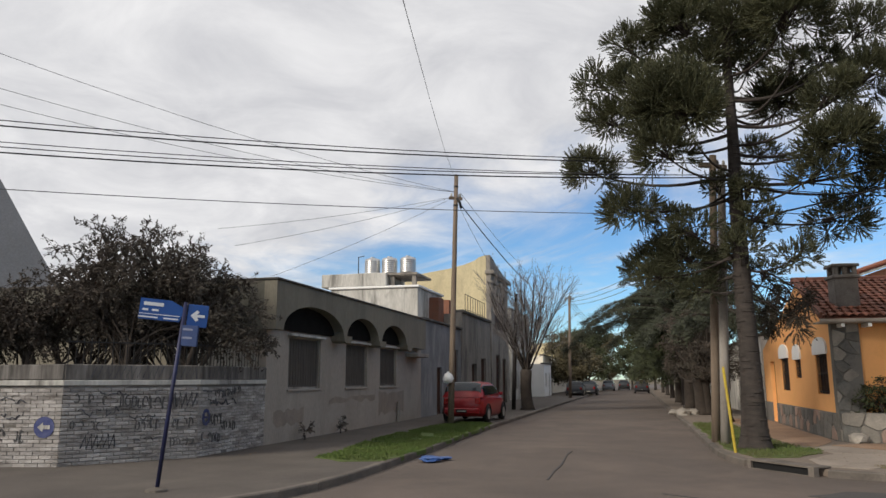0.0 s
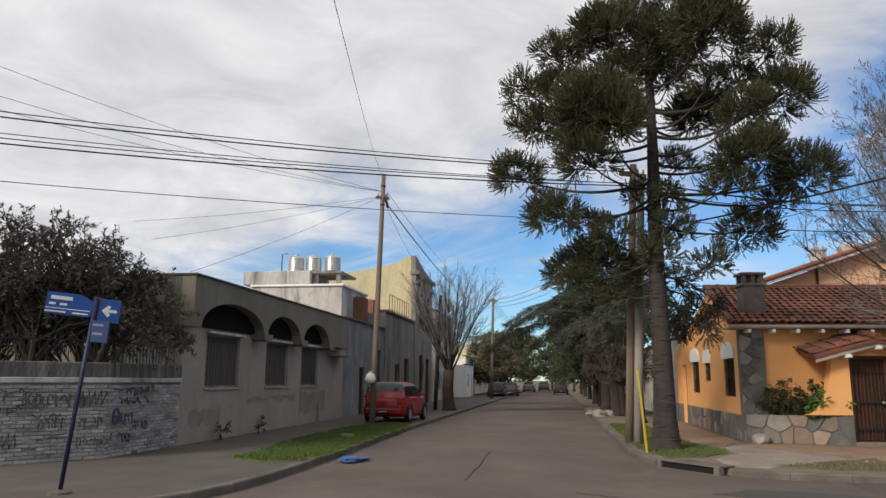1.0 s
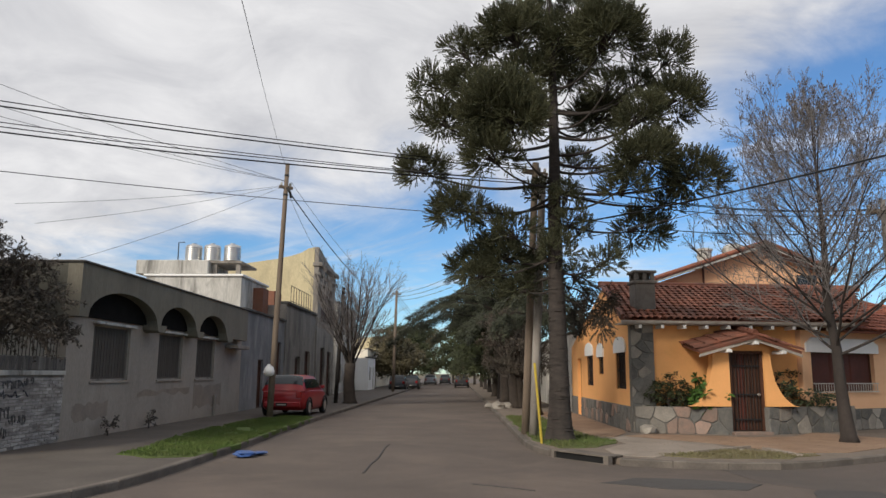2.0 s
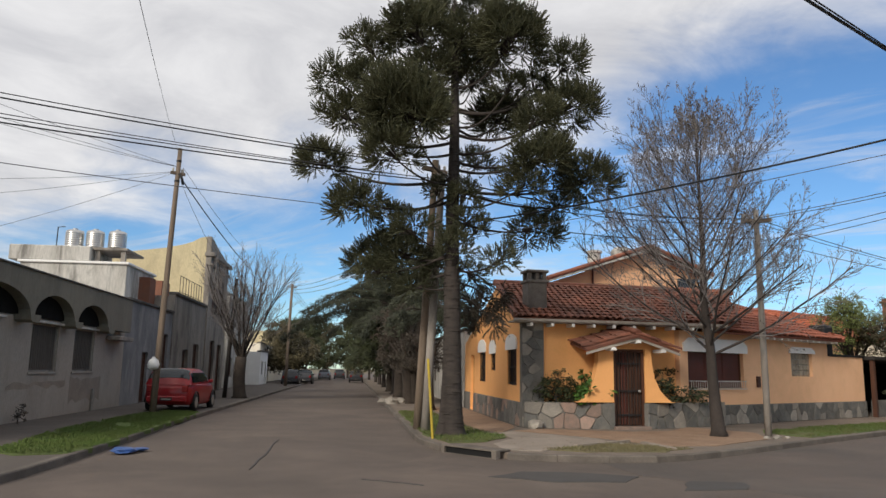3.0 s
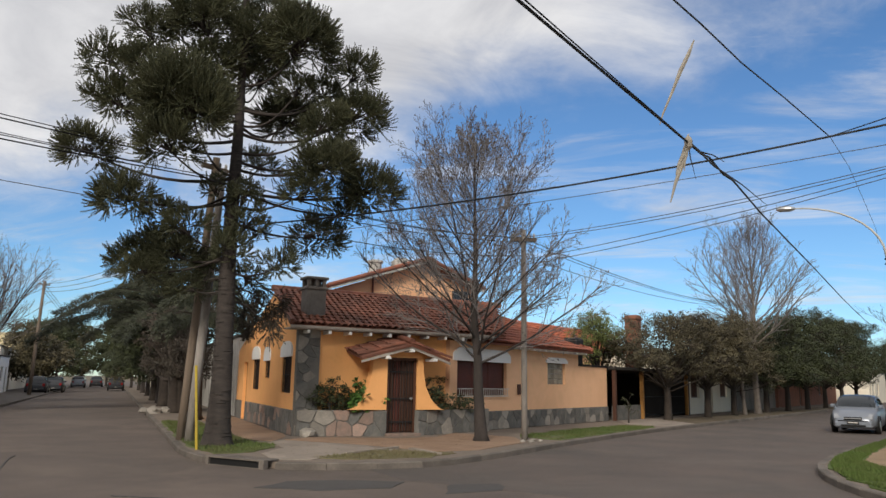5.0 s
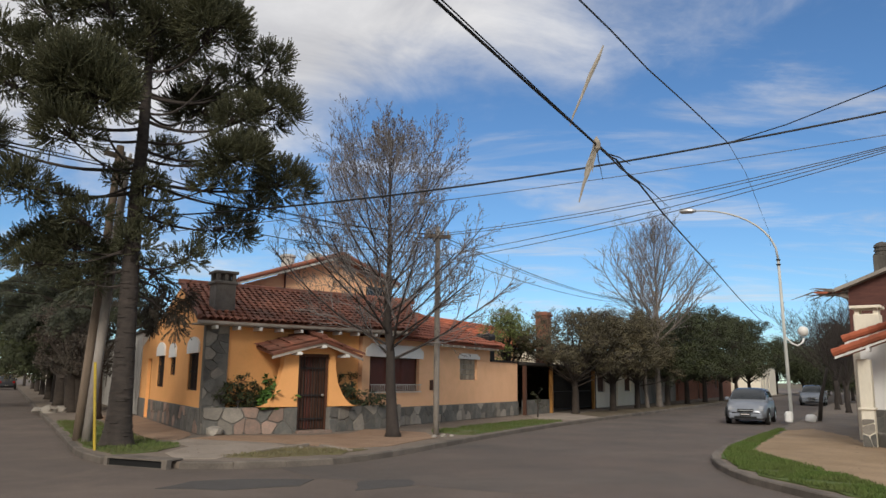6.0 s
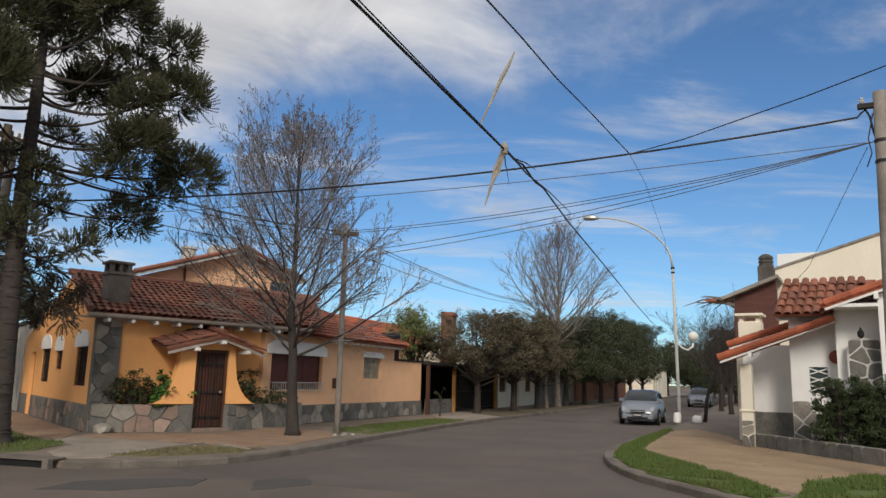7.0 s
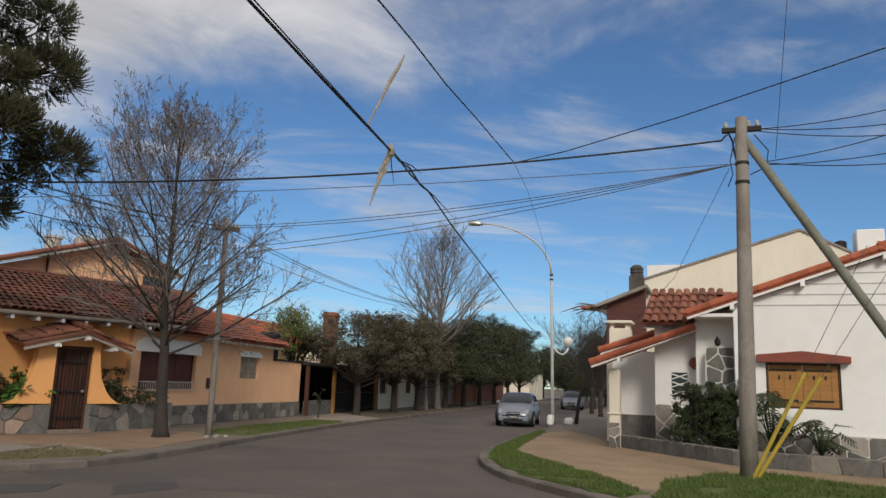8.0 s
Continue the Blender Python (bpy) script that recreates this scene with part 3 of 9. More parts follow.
def grille(parent, at, x0, x1, z0, z1, y, step=0.12, mat=None, name="grille", scroll=False):
    bm = bmesh.new()
    n = max(2, round((x1 - x0) / step))
    for i in range(n + 1):
        x = x0 + (x1 - x0) * i / n
        tube(bm, [(x, y, z0), (x, y, z1)], 0.009, 5)
    for z in (z0 + 0.04, (z0 + z1) / 2, z1 - 0.04):
        box(bm, x0, x1, y - 0.006, y + 0.006, z - 0.012, z + 0.012)
    return part(name, bm, mat or M_IRON, parent, at=at)


# ---------- grey house with arches ----------
def grey_house():
    h = thing("grey_house", FRAME_A @ pose(16.8, 8.7, 0.12), "low grey rendered house with three arched window hoods", "house")
    at = rel(h, FRAME_A)
    wins = [(17.62, 19.62), (21.52, 23.40), (24.68, 26.50)]
    bm = bmesh.new()
    wall_mesh(bm, 16.42, 29.75, 0.05, 3.9, 8.7, 8.95, [(a, b, 1.42, 2.78) for a, b in wins])
    wall_mesh(bm, 16.8, 29.75, 0.05, 3.9, 17.75, 18.0)
    part("wall", bm, M_GREY, h, at=at)
    bm = bmesh.new()
    box(bm, 29.5, 29.75, 8.95, 17.75, 0.05, 3.9)
    part("side_wall", bm, M_GREY, h, at=at)
    bm = bmesh.new()
    box(bm, 16.42, 16.67, 8.95, 11.4, 0.05, 2.86)
    part("side_wall", bm, M_STAINED, h, "pale stained lower side wall", at=at)
    bm = bmesh.new()
    box(bm, 16.42, 16.67, 11.4, 17.75, 0.05, 2.86)
    part("side_wall", bm, M_GREY_BAND, h, "darker grey side wall behind the shrub", at=at)
    bm = bmesh.new()
    box(bm, 16.2, 16.67, 8.7, 17.9, 2.86, 4.06)
    part("side_band", bm, material("mossy_render", (0.125, 0.118, 0.095), 0.92, (0.09, 0.086, 0.07), 0.8, 25, 0.2, (0.06, 0.056, 0.048), 0.9, 0.5, stretch=(1, 1, 0.4)), h, "dark mossy upper side wall", at=at)
    # projecting band with arches
    bm = bmesh.new()
    wall_mesh(bm, 16.2, 29.3, 2.86, 4.06, 8.36, 8.697, [(16.62, 20.50, 2.86, 2.90, 0.68), (20.75, 23.60, 2.86, 2.90, 0.66), (23.90, 26.70, 2.86, 2.90, 0.65)])
    part("arcade", bm, M_GREY_BAND, h, "dark grey band with three arches", at=at)
    for x0, x1 in ((20.3, 20.95), (23.42, 24.08), (26.5, 27.2)):
        bm = bmesh.new()
        extrude_y(bm, [(x0, 2.92), (x1, 2.92), (x1 - 0.04, 2.78), (x1 - 0.16, 2.72), (x0 + 0.16, 2.72), (x0 + 0.04, 2.78)], 8.27, 8.698)
        part("corbel", bm, M_GREY_BAND, h, "stepped dark corbel between the arches", at=at)
    bm = bmesh.new()
    box(bm, 16.16, 29.4, 8.31, 8.75, 4.06, 4.11, 0.01)
    box(bm, 16.16, 16.7, 8.75, 17.9, 4.06, 4.11, 0.01)
    part("coping", bm, M_COPING, h, at=at)
    bm = bmesh.new()
    box(bm, 17.05, 29.5, 8.95, 17.75, 3.6, 3.75)
    part("roof", bm, M_DARKWALL, h, at=at)
    # shade under the arches, painted as a near-black panel
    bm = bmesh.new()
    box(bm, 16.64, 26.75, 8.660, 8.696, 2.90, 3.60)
    part("recess_back", bm, material("recess_shade_black", (0.014, 0.013, 0.012), 0.95, spec=0.05), h, "near-black panel standing in for shade under the arches", at=at)
    for a, b in wins:
        w = shutters(h, at, a, b, 1.42, 2.78, 8.76, 4, material("weathered_shutter", (0.10, 0.085, 0.072), 0.85, (0.07, 0.06, 0.052), 3, 30, 0.2, stretch=(5, 5, 0.5)), M_DARKWALL)
        bm = bmesh.new()
        box(bm, a - 0.12, b + 0.1, 8.58, 8.698, 2.775, 2.84, 0.008)
        part("lintel", bm, M_STAINED, h, "thin pale lintel slab", at=at)
        bm = bmesh.new()
        box(bm, a - 0.06, b + 0.06, 8.66, 8.76, 1.36, 1.42, 0.008)
        part("sill", bm, M_GREY, h, at=at)
    bm = bmesh.new()
    box(bm, 26.55, 26.75, 8.62, 8.69, 0.1, 0.85, 0.02)
    part("meter_box", bm, M_DARKWALL, h, "dark upright meter box on the wall", at=at)
    bm = bmesh.new()
    box(bm, 27.6, 29.2, 8.2, 8.69, 2.52, 2.66, 0.015)
    part("canopy", bm, M_DARKWALL, h, "small dark concrete canopy", at=at)
    for x0, x1, z0, z1 in ((16.9, 18.6, 0.55, 0.9), (20.3, 24.2, 1.0, 1.12), (24.6, 27.4, 0.5, 1.2)):
        bm = bmesh.new()
        n = 9
        rg = random.Random(int(x0 * 10))
        top = [(x0 + (x1 - x0) * k / n, z1 + rg.uniform(-0.08, 0.08)) for k in range(n + 1)]
        bot = [(x0 + (x1 - x0) * k / n, z0 + rg.uniform(-0.08, 0.08)) for k in range(n, -1, -1)]
        extrude_y(bm, bot[::-1] + top[::-1], 8.696, 8.705)
        part("plaster_patch", bm, material("patched_plaster", (0.30, 0.245, 0.205), 0.95, (0.22, 0.185, 0.155), 2.0, 30, 0.3), h, "rough repaired plaster patch", at=at)


grey_house()


# ---------- weathered neighbour and two-storey house ----------
def weathered_house():
    h = thing("weathered_house", FRAME_A @ pose(29.8, 8.7, 0.12), "weathered grey terrace house with flaking plaster", "house")
    at = rel(h, FRAME_A)
    bm = bmesh.new()
    wall_mesh(bm, 29.77, 37.0, 0.05, 4.15, 8.70, 8.95, [(35.1, 36.4, 0.12, 3.1), (32.3, 33.2, 0.12, 2.2)])
    part("wall", bm, material("blue_grey_plaster", (0.24, 0.235, 0.24), 0.92, (0.13, 0.13, 0.135), 1.1, 20, 0.3, (0.36, 0.34, 0.32), 1.5, 0.7, stretch=(1, 1, 0.4)), h, at=at)
    bm = bmesh.new()
    wall_mesh(bm, 37.02, 44.7, 0.05, 5.05, 8.66, 8.95, [(39.4, 40.7, 1.05, 2.5), (41.85, 43.3, 0.12, 2.85)])
    part("wall", bm, M_DARKWALL, h, at=at)
    bm = bmesh.new()
    box(bm, 29.8, 44.6, 8.95, 18, 3.5, 3.65)
    box(bm, 37.02, 37.25, 8.95, 13, 3.6, 5.0)
    part("roof", bm, M_DARKWALL, h, at=at)
    bm = bmesh.new()
    box(bm, 29.77, 37.0, 8.60, 8.98, 4.15, 4.25, 0.015)
    box(bm, 37.02, 44.7, 8.55, 8.98, 5.05, 5.2, 0.02)
    part("cornice", bm, M_COPING, h, at=at)
    for a, b, z0, z1 in ((35.1, 36.4, 0.12, 3.1), (32.3, 33.2, 0.12, 2.2), (41.85, 43.3, 0.12, 2.85)):
        shutters(h, at, a, b, z0, z1, 8.8, 2, M_WOOD_DARK, M_WOOD_DARK, name="door")
    shutters(h, at, 39.4, 40.7, 1.05, 2.5, 8.8, 2, M_WOOD_DARK, M_DARKWALL)
    # terrace railing and raw brick stair house on the roof
    bm = bmesh.new()
    for i in range(9):
        s = 38.5 + i * 0.65
        tube(bm, [(s, 8.8, 5.2), (s, 8.8, 6.15)], 0.018, 5)
    for z in (5.35, 6.15):
        tube(bm, [(38.5, 8.8, z), (43.7, 8.8, z)], 0.018, 5)
    part("railing", bm, M_IRON, h, "thin black iron roof railing", at=at)
    bm = bmesh.new()
    box(bm, 36.0, 37.0, 9.6, 13.0, 3.66, 5.75)
    part("stair_house", bm, M_BRICK_RED, h, "bare red brick roof walls", at=at)
    bm = bmesh.new()
    box(bm, 40.5, 42.2, 10.2, 12.4, 3.66, 6.1)
    part("stair_house", bm, M_BRICK_RED, h, "bare red brick roof walls", at=at)


weathered_house()


def tank_house():
    h = thing("rooftop_block", FRAME_A @ pose(34, 12.5, 3.66), "stained white rooftop block with a tank platform", "house")
    at = rel(h, FRAME_A)
    bm = bmesh.new()
    box(bm, 34.0, 38.5, 10.1, 14.6, 3.66, 6.05, 0.02)
    part("wall", bm, M_STAINED, h, at=at)
    bm = bmesh.new()
    box(bm, 33.9, 38.6, 10.0, 14.7, 6.05, 6.16, 0.02)
    part("coping", bm, M_WHITE, h, at=at)
    bm = bmesh.new()
    box(bm, 33.95, 37.0, 11.7, 15.1, 6.16, 6.82, 0.03)
    part("water_platform", bm, M_STAINED, h, "whitewashed tank platform", at=at)
    bm = bmesh.new()
    box(bm, 34.2, 36.8, 10.2, 11.7, 6.7, 6.82, 0.02)
    for y in (10.3, 11.4):
        box(bm, 34.3, 34.5, y, y + 0.2, 6.16, 6.7)
    part("slab", bm, M_DARKWALL, h, "dark concrete slab under the tanks", at=at)
    for y in (12.72, 11.82, 10.85):
        t = thing("water_tank", FRAME_A @ pose(34.8, y, 6.82), "ribbed stainless steel rooftop water tank", "water tank", "rooftop tanks")
        bm = bmesh.new()
        prof = [(0.10, 0.0), (0.37, 0.03)]
        for k in range(7):
            z = 0.06 + k * 0.1
            prof += [(0.385, z), (0.405, z + 0.025), (0.385, z + 0.05)]
        prof += [(0.37, 0.80), (0.2, 0.86), (0.1, 0.87)]
        lathe(bm, prof, 18)
        part("body", bm, M_STEEL, t, smooth=True)
        bm = bmesh.new()
        lathe(bm, [(0.12, 0.86), (0.12, 0.92), (0.02, 0.93)], 12)
        part("lid", bm, M_STEEL, t)
    bm = bmesh.new()
    tube(bm, [(34.6, 13.4, 6.8), (34.6, 13.4, 7.75), (34.6, 13.1, 7.78)], 0.025, 6)
    part("pipe", bm, M_IRON, h, "thin vent pipe", at=at)


tank_house()


def yellow_house():
    h = thing("two_storey_house", FRAME_A @ pose(44.8, 8.7, 0.12), "tall narrow yellowed two-storey house with curved parapet", "house")
    at = rel(h, FRAME_A)
    bm = bmesh.new()
    wall_mesh(bm, 44.8, 51.0, 0.05, 8.1, 8.6, 8.9, [(46.0, 49.8, 4.75, 7.1), (46.2, 47.6, 0.3, 3.2), (48.5, 50, 0.12, 3.0)])
    part("wall", bm, M_DARKWALL, h, at=at)
    # blind side wall with its swept top
    m = at @ pose(44.8, 0, 0, 0, 0, 90)
    bm = bmesh.new()
    top = [(8.9, 8.15), (8.9, 9.3), (9.3, 9.2), (9.7, 8.95), (10.3, 8.75), (11.2, 8.55), (13.6, 8.2), (17.5, 7.7)]
    extrude_y(bm, [(8.9, 0.05)] + top[1:] + [(17.5, 0.05)], 0.0, -0.3)
    part("side_wall", bm, M_YELLOW, h, "blank yellowed side wall", at=m)
    bm = bmesh.new()
    box(bm, 44.7, 51.1, 8.35, 8.95, 8.1, 8.35, 0.03)
    box(bm, 44.75, 51.05, 8.45, 8.9, 7.55, 7.7, 0.03)
    part("cornice", bm, M_DARKWALL, h, at=at)
    bm = bmesh.new()
    extrude_y(bm, [(44.8, 8.35), (44.8, 9.3), (45.8, 9.15), (47.5, 8.85), (51.0, 8.45), (51.0, 8.35)], 8.62, 8.88)
    part("parapet", bm, M_DARKWALL, h, at=at)
    shutters(h, at, 46.0, 49.8, 4.75, 7.1, 8.65, 4, M_WOOD_DARK, M_IRON)
    shutters(h, at, 46.2, 47.6, 0.3, 3.2, 8.72, 2, M_WOOD_DARK, M_IRON)
    shutters(h, at, 48.5, 50.0, 0.12, 3.0, 8.72, 2, M_WOOD_DARK, M_IRON, name="door")
    bm = bmesh.new()
    box(bm, 45.1, 51.0, 8.9, 17, 7.2, 7.4)
    box(bm, 50.8, 51.0, 8.9, 17, 0.05, 7.4)
    part("roof", bm, M_DARKWALL, h, at=at)
    grille(h, at, 45.9, 49.9, 4.75, 5.8, 8.45, 0.16, name="balcony_rail")


yellow_house()


def plain_house(name, frame_m, x0, x1, y0, y1, z, mat, label, openings, roof_mat=None, door_mat=None):
    """A simple far house: walls with openings, coping and roof."""
    h = thing(name, frame_m @ pose(x0, y0, 0.12), label, "house")
    at = rel(h, frame_m)
    bm = bmesh.new()
    wall_mesh(bm, x0, x1, 0.05, z, y0, y0 + 0.25, openings)
    wall_mesh(bm, x0, x1, 0.05, z, y1 - 0.25, y1)
    box(bm, x0, x0 + 0.25, y0 + 0.25, y1 - 0.25, 0.05, z)
    box(bm, x1 - 0.25, x1, y0 + 0.25, y1 - 0.25, 0.05, z)
    part("wall", bm, mat, h, at=at)
    bm = bmesh.new()
    box(bm, x0 + 0.25, x1 - 0.25, y0 + 0.25, y1 - 0.25, z - 0.4, z - 0.25)
    part("roof", bm, roof_mat or M_DARKWALL, h, at=at)
    bm = bmesh.new()
    box(bm, x0 - 0.06, x1 + 0.06, y0 - 0.08, y0 + 0.3, z, z + 0.12, 0.02)
    part("coping", bm, roof_mat or M_COPING, h, at=at)
    for o in openings:
        shutters(h, at, o[0], o[1], o[2], o[3], y0 + 0.1, 2, door_mat or M_WOOD_DARK, M_DARKWALL, name="door" if o[2] < 0.4 else "window")
    return h


plain_house("pale_house", FRAME_A, 56, 66, 9.2, 16, 6.9, M_STAINED, "pale flat-roofed two-storey house with dark windows",
            [(57, 58.6, 0.9, 2.3), (60, 61.2, 0.12, 2.3), (63, 64.5, 0.9, 2.3), (57, 58.6, 4.0, 5.4), (60.5, 62, 4.0, 5.4), (63.3, 64.8, 4.0, 5.4)])
plain_house("white_cottage", FRAME_A, 67.5, 73, 8.2, 15, 3.0, M_WHITE, "small white single-storey house front", [(68.5, 69.7, 1.0, 2.2), (71, 72, 0.12, 2.2)])
plain_house("far_house", FRAME_A, 75, 100, 9.2, 18, 4.0, M_CREAM, "low cream house far down the street", [(77, 79, 1, 2.3), (82, 83, 0.12, 2.3), (88, 90, 1, 2.3)])
plain_house("far_house", FRAME_A, 102, 125, 9.2, 18, 6.5, M_YELLOW, "yellowish two-storey house far down the street", [(104, 106, 1, 2.3), (108, 110, 4, 5.5), (112, 113, 0.12, 2.3)])


# ---------- painted brick garden wall ----------
def brick_run(parent, at, x0, x1, z0, z1, y, mat, singles):
    """Bricks on the face y between x0 and x1; the first singles are pieces of their own."""
    bl, bh, g = 0.225, 0.058, 0.012
    shared = []
    for k in range(5):
        bm = bmesh.new()
        box(bm, 0, bl, -0.012 - 0.003 * k, 0.01, 0, bh, 0.008)
        for v in bm.verts:
            v.co += Vector((random.uniform(-0.004, 0.004), random.uniform(-0.004, 0.004), random.uniform(-0.003, 0.003)))
        shared.append(mesh_of(bm, "brick", mat))
    rows = int((z1 - z0) / (bh + g))
    cells = []
    for j in range(rows):
        x = x0 - (0.12 if j % 2 else 0.0)
        while x < x1:
            a, b = max(x, x0), min(x + bl, x1)
            if b - a > 0.04:
                cells.append((a, b - a, z0 + j * (bh + g)))
            x += bl + g
    rest = bmesh.new()
    for i, (a, w, z) in enumerate(cells):
        if random.random() < 0.02:
            continue
        m = Matrix.Translation((a, y, z)) @ Matrix.Diagonal((w / bl, 1, 1, 1))
        if i < singles:
            ob = new("brick", shared[i % 5])
            ob.parent = parent
            ob.matrix_basis = at @ m
        else:
            box(rest, a, a + w, y - 0.012 - random.uniform(0, 0.012), y + 0.01, z, z + bh)
    if rest.verts:
        tagged(part("bricks", rest, mat, parent, at=at), kind="stuff")
    else:
        rest.free()


WALL_Q, WALL_S, WALL_P = Vector((-6.93, 13.80)), Vector((-4.96, 15.36)), Vector((-8.02, 13.88))


def line_frame(p, q):
    """A frame with x from p to q, y to the left of it."""
    d = q - p
    return pose(p.x, p.y, 0, 0, 0, math.degrees(math.atan2(d.y, d.x))), d.length


def garden_wall():
    h = thing("garden_wall", pose(WALL_S.x, WALL_S.y, 0.12), "white-painted brick garden wall, flaking and scrawled with graffiti", "wall")
    runs = []
    for p, q in ((WALL_Q, WALL_S), (WALL_S, Vector(plan(in_a(16.40, -8.7)))), (WALL_P + Vector((-0.2, -0.02)), WALL_Q)):
        m, L = line_frame(p, q)
        at = rel(h, m)
        bm = bmesh.new()
        box(bm, 0.0, L, 0.0, 0.26, 0.05, 1.56)
        part("core", bm, M_MORTAR, h, at=at)
        bm = bmesh.new()
        box(bm, -0.02, L + 0.02, -0.05, 0.30, 1.56, 1.66, 0.01)
        part("ledge", bm, M_STAINED, h, at=at)
        bm = bmesh.new()
        box(bm, -0.01, L + 0.01, -0.035, 0.28, 1.66, 1.95, 0.02)
        for v in bm.verts:
            v.co.z += random.uniform(-0.012, 0.012)
        part("coping", bm, M_DRIP, h, "rough coping streaked with black drips", at=at)
        runs.append((m, L, at))
    for i, (m, L, at) in enumerate(runs):
        brick_run(h, at, 0.0, L, 0.12, 1.56, 0.0, M_BRICK_PAINT, (230, 60, 0)[i])
    # railing over the wall
    fence = thing("fence", pose(WALL_S.x, WALL_S.y, 1.95), "thin dark iron railing on the garden wall", "fence")
    for m, L, at in runs[:2]:
        fa = rel(fence, m)
        n = int(L / 0.13)
        for k in range(n):
            bm = bmesh.new()
            tube(bm, [(0.06 + k * 0.13, 0.12, 1.94), (0.06 + k * 0.13, 0.12, 2.45)], 0.009, 5)
            part("bar", bm, M_IRON, fence, at=fa)
        bm = bmesh.new()
        box(bm, 0, L, 0.105, 0.135, 2.36, 2.385)
        part("rail", bm, M_IRON, fence, at=fa)
    return runs


WALL_RUNS = garden_wall()


# ---------- orange corner house ----------
FRAME_F = pose(9.82, 18.72, 0, 0, 0, -8.7)


def corner_house():
    h = thing("corner_house", FRAME_F @ pose(0, 0, 0.12), "orange painted corner house with red tile roof and stone base", "house")
    f, a, b = rel(h, FRAME_F), rel(h, FRAME_A), rel(h, FRAME_B)
    # wall on street A, its outside towards +y in that frame
    am = a @ pose(0, -4.72, 0, 0, 0, 180)      # x runs against the street, y into the house

    def ax(s):
        return -s
    holes = [(21.15, 22.45, 1.24, 2.30), (24.4, 25.25, 1.66, 2.24), (26.3, 27.6, 1.26, 2.33), (28.8, 29.7, 0.16, 2.25)]
    bm = bmesh.new()
    wall_mesh(bm, ax(31.2), ax(20.62), 0.05, 2.72, 0.0, 0.28, [(ax(q), ax(p), z0, z1) for p, q, z0, z1 in holes])
    extrude_y(bm, [(ax(31.2), 2.72), (ax(20.62), 2.72), (ax(20.62), 3.02), (ax(24.3), 4.42), (ax(31.2), 2.73)], 0.0, 0.28)
    part("wall", bm, M_ORANGE, h, at=am)
    for p, q, z0, z1 in holes[:3]:
        w = shutters(h, am, ax(q), ax(p), z0, z1, 0.10, 2, M_WOOD_DARK, M_WOOD_DARK)
        grille(h, am, ax(q) + 0.03, ax(p) - 0.03, z0 + 0.02, z1 - 0.02, 0.04, 0.13)
        bm = bmesh.new()
        hw = (q - p) / 2 + 0.12
        cx = ax((p + q) / 2)
        pts = [(cx - hw, z1 - 0.02), (cx + hw, z1 - 0.02)] + [(cx + hw * math.cos(t), z1 + 0.18 + 0.26 * math.sin(t)) for t in [math.pi * k / 8 for k in range(9)]]
        extrude_y(bm, pts, -0.05, -0.002)
        part("window_head", bm, M_WHITE, h, "rounded white panel over the window", at=am)
    p, q, z0, z1 = holes[3]
    shutters(h, am, ax(q), ax(p), z0, z1, 0.12, 1, M_WOOD, M_WOOD, name="door")
    bm = bmesh.new()
    box(bm, ax(31.2), ax(29.75), -0.035, -0.001, 0.1, 0.80)
    box(bm, ax(28.75), ax(20.62), -0.035, -0.001, 0.1, 0.80)
    base = part("stone_base", bm, M_JOINT, h, at=am)
    stones(base, Matrix.Identity(4), ax(28.75), ax(20.62), 0.12, 0.80, -0.035, 0.42, [M_STONE, M_STONE, M_STONE_PINK], 0.014, 0.02, seed=3)
    # front at the corner
    bm = bmesh.new()
    wall_mesh(bm, 0.05, 4.75, 0.05, 3.05, 0.0, 0.28, [(2.42, 3.38, 0.2, 2.3)])
    part("wall", bm, M_ORANGE, h, at=f)
    # front on street B
    bw = [(19.25, 22.2, 1.22, 2.33), (25.15, 26.6, 1.62, 2.42)]
    bm = bmesh.new()
    wall_mesh(bm, 18.85, 27.75, 0.05, 2.92, 13.3, 13.58, bw)
    wall_mesh(bm, 27.75, 30.5, 0.05, 2.36, 13.3, 13.5)
    box(bm, 27.47, 27.75, 13.58, 20, 0.05, 2.92)
    part("wall", bm, M_PEACH, h, "peach painted side of the house", at=b)
    bm = bmesh.new()
    box(bm, 18.9, 30.5, 13.262, 13.298, 0.1, 0.72)
    base = part("stone_base", bm, M_JOINT, h, at=b)
    stones(base, Matrix.Identity(4), 18.9, 30.5, 0.12, 0.72, 13.262, 0.40, [M_STONE, M_STONE, M_STONE, M_STONE_PALE], 0.012, 0.018, seed=5)
    w = shutters(h, b, 19.25, 22.2, 1.22, 2.33, 13.42, 3, M_WOOD_RED, M_WOOD_DARK, slats=True)
    bm = bmesh.new()
    for k in range(26):
        x = 19.3 + k * 0.115
        tube(bm, [(x, 13.24, 1.2), (x, 13.24, 1.44)], 0.009, 5)
    for z in (1.2, 1.44):
        box(bm, 19.2, 22.25, 13.23, 13.25, z - 0.012, z + 0.012)
    part("window_guard", bm, M_METAL_PAINT, h, "pale iron guard before the window", at=b)
    bm = bmesh.new()
    extrude_y(bm, [(19.0, 2.31), (22.4, 2.31), (22.4, 2.55), (22.1, 2.72), (19.3, 2.72), (19.0, 2.55)], 13.25, 13.298)
    part("window_head", bm, M_WHITE, h, "rounded white panel over the window", at=b)
    bm = bmesh.new()
    extrude_y(bm, [(25.0, 2.41), (26.75, 2.41), (26.75, 2.5), (26.5, 2.62), (25.25, 2.62), (25.0, 2.5)], 13.25, 13.298)
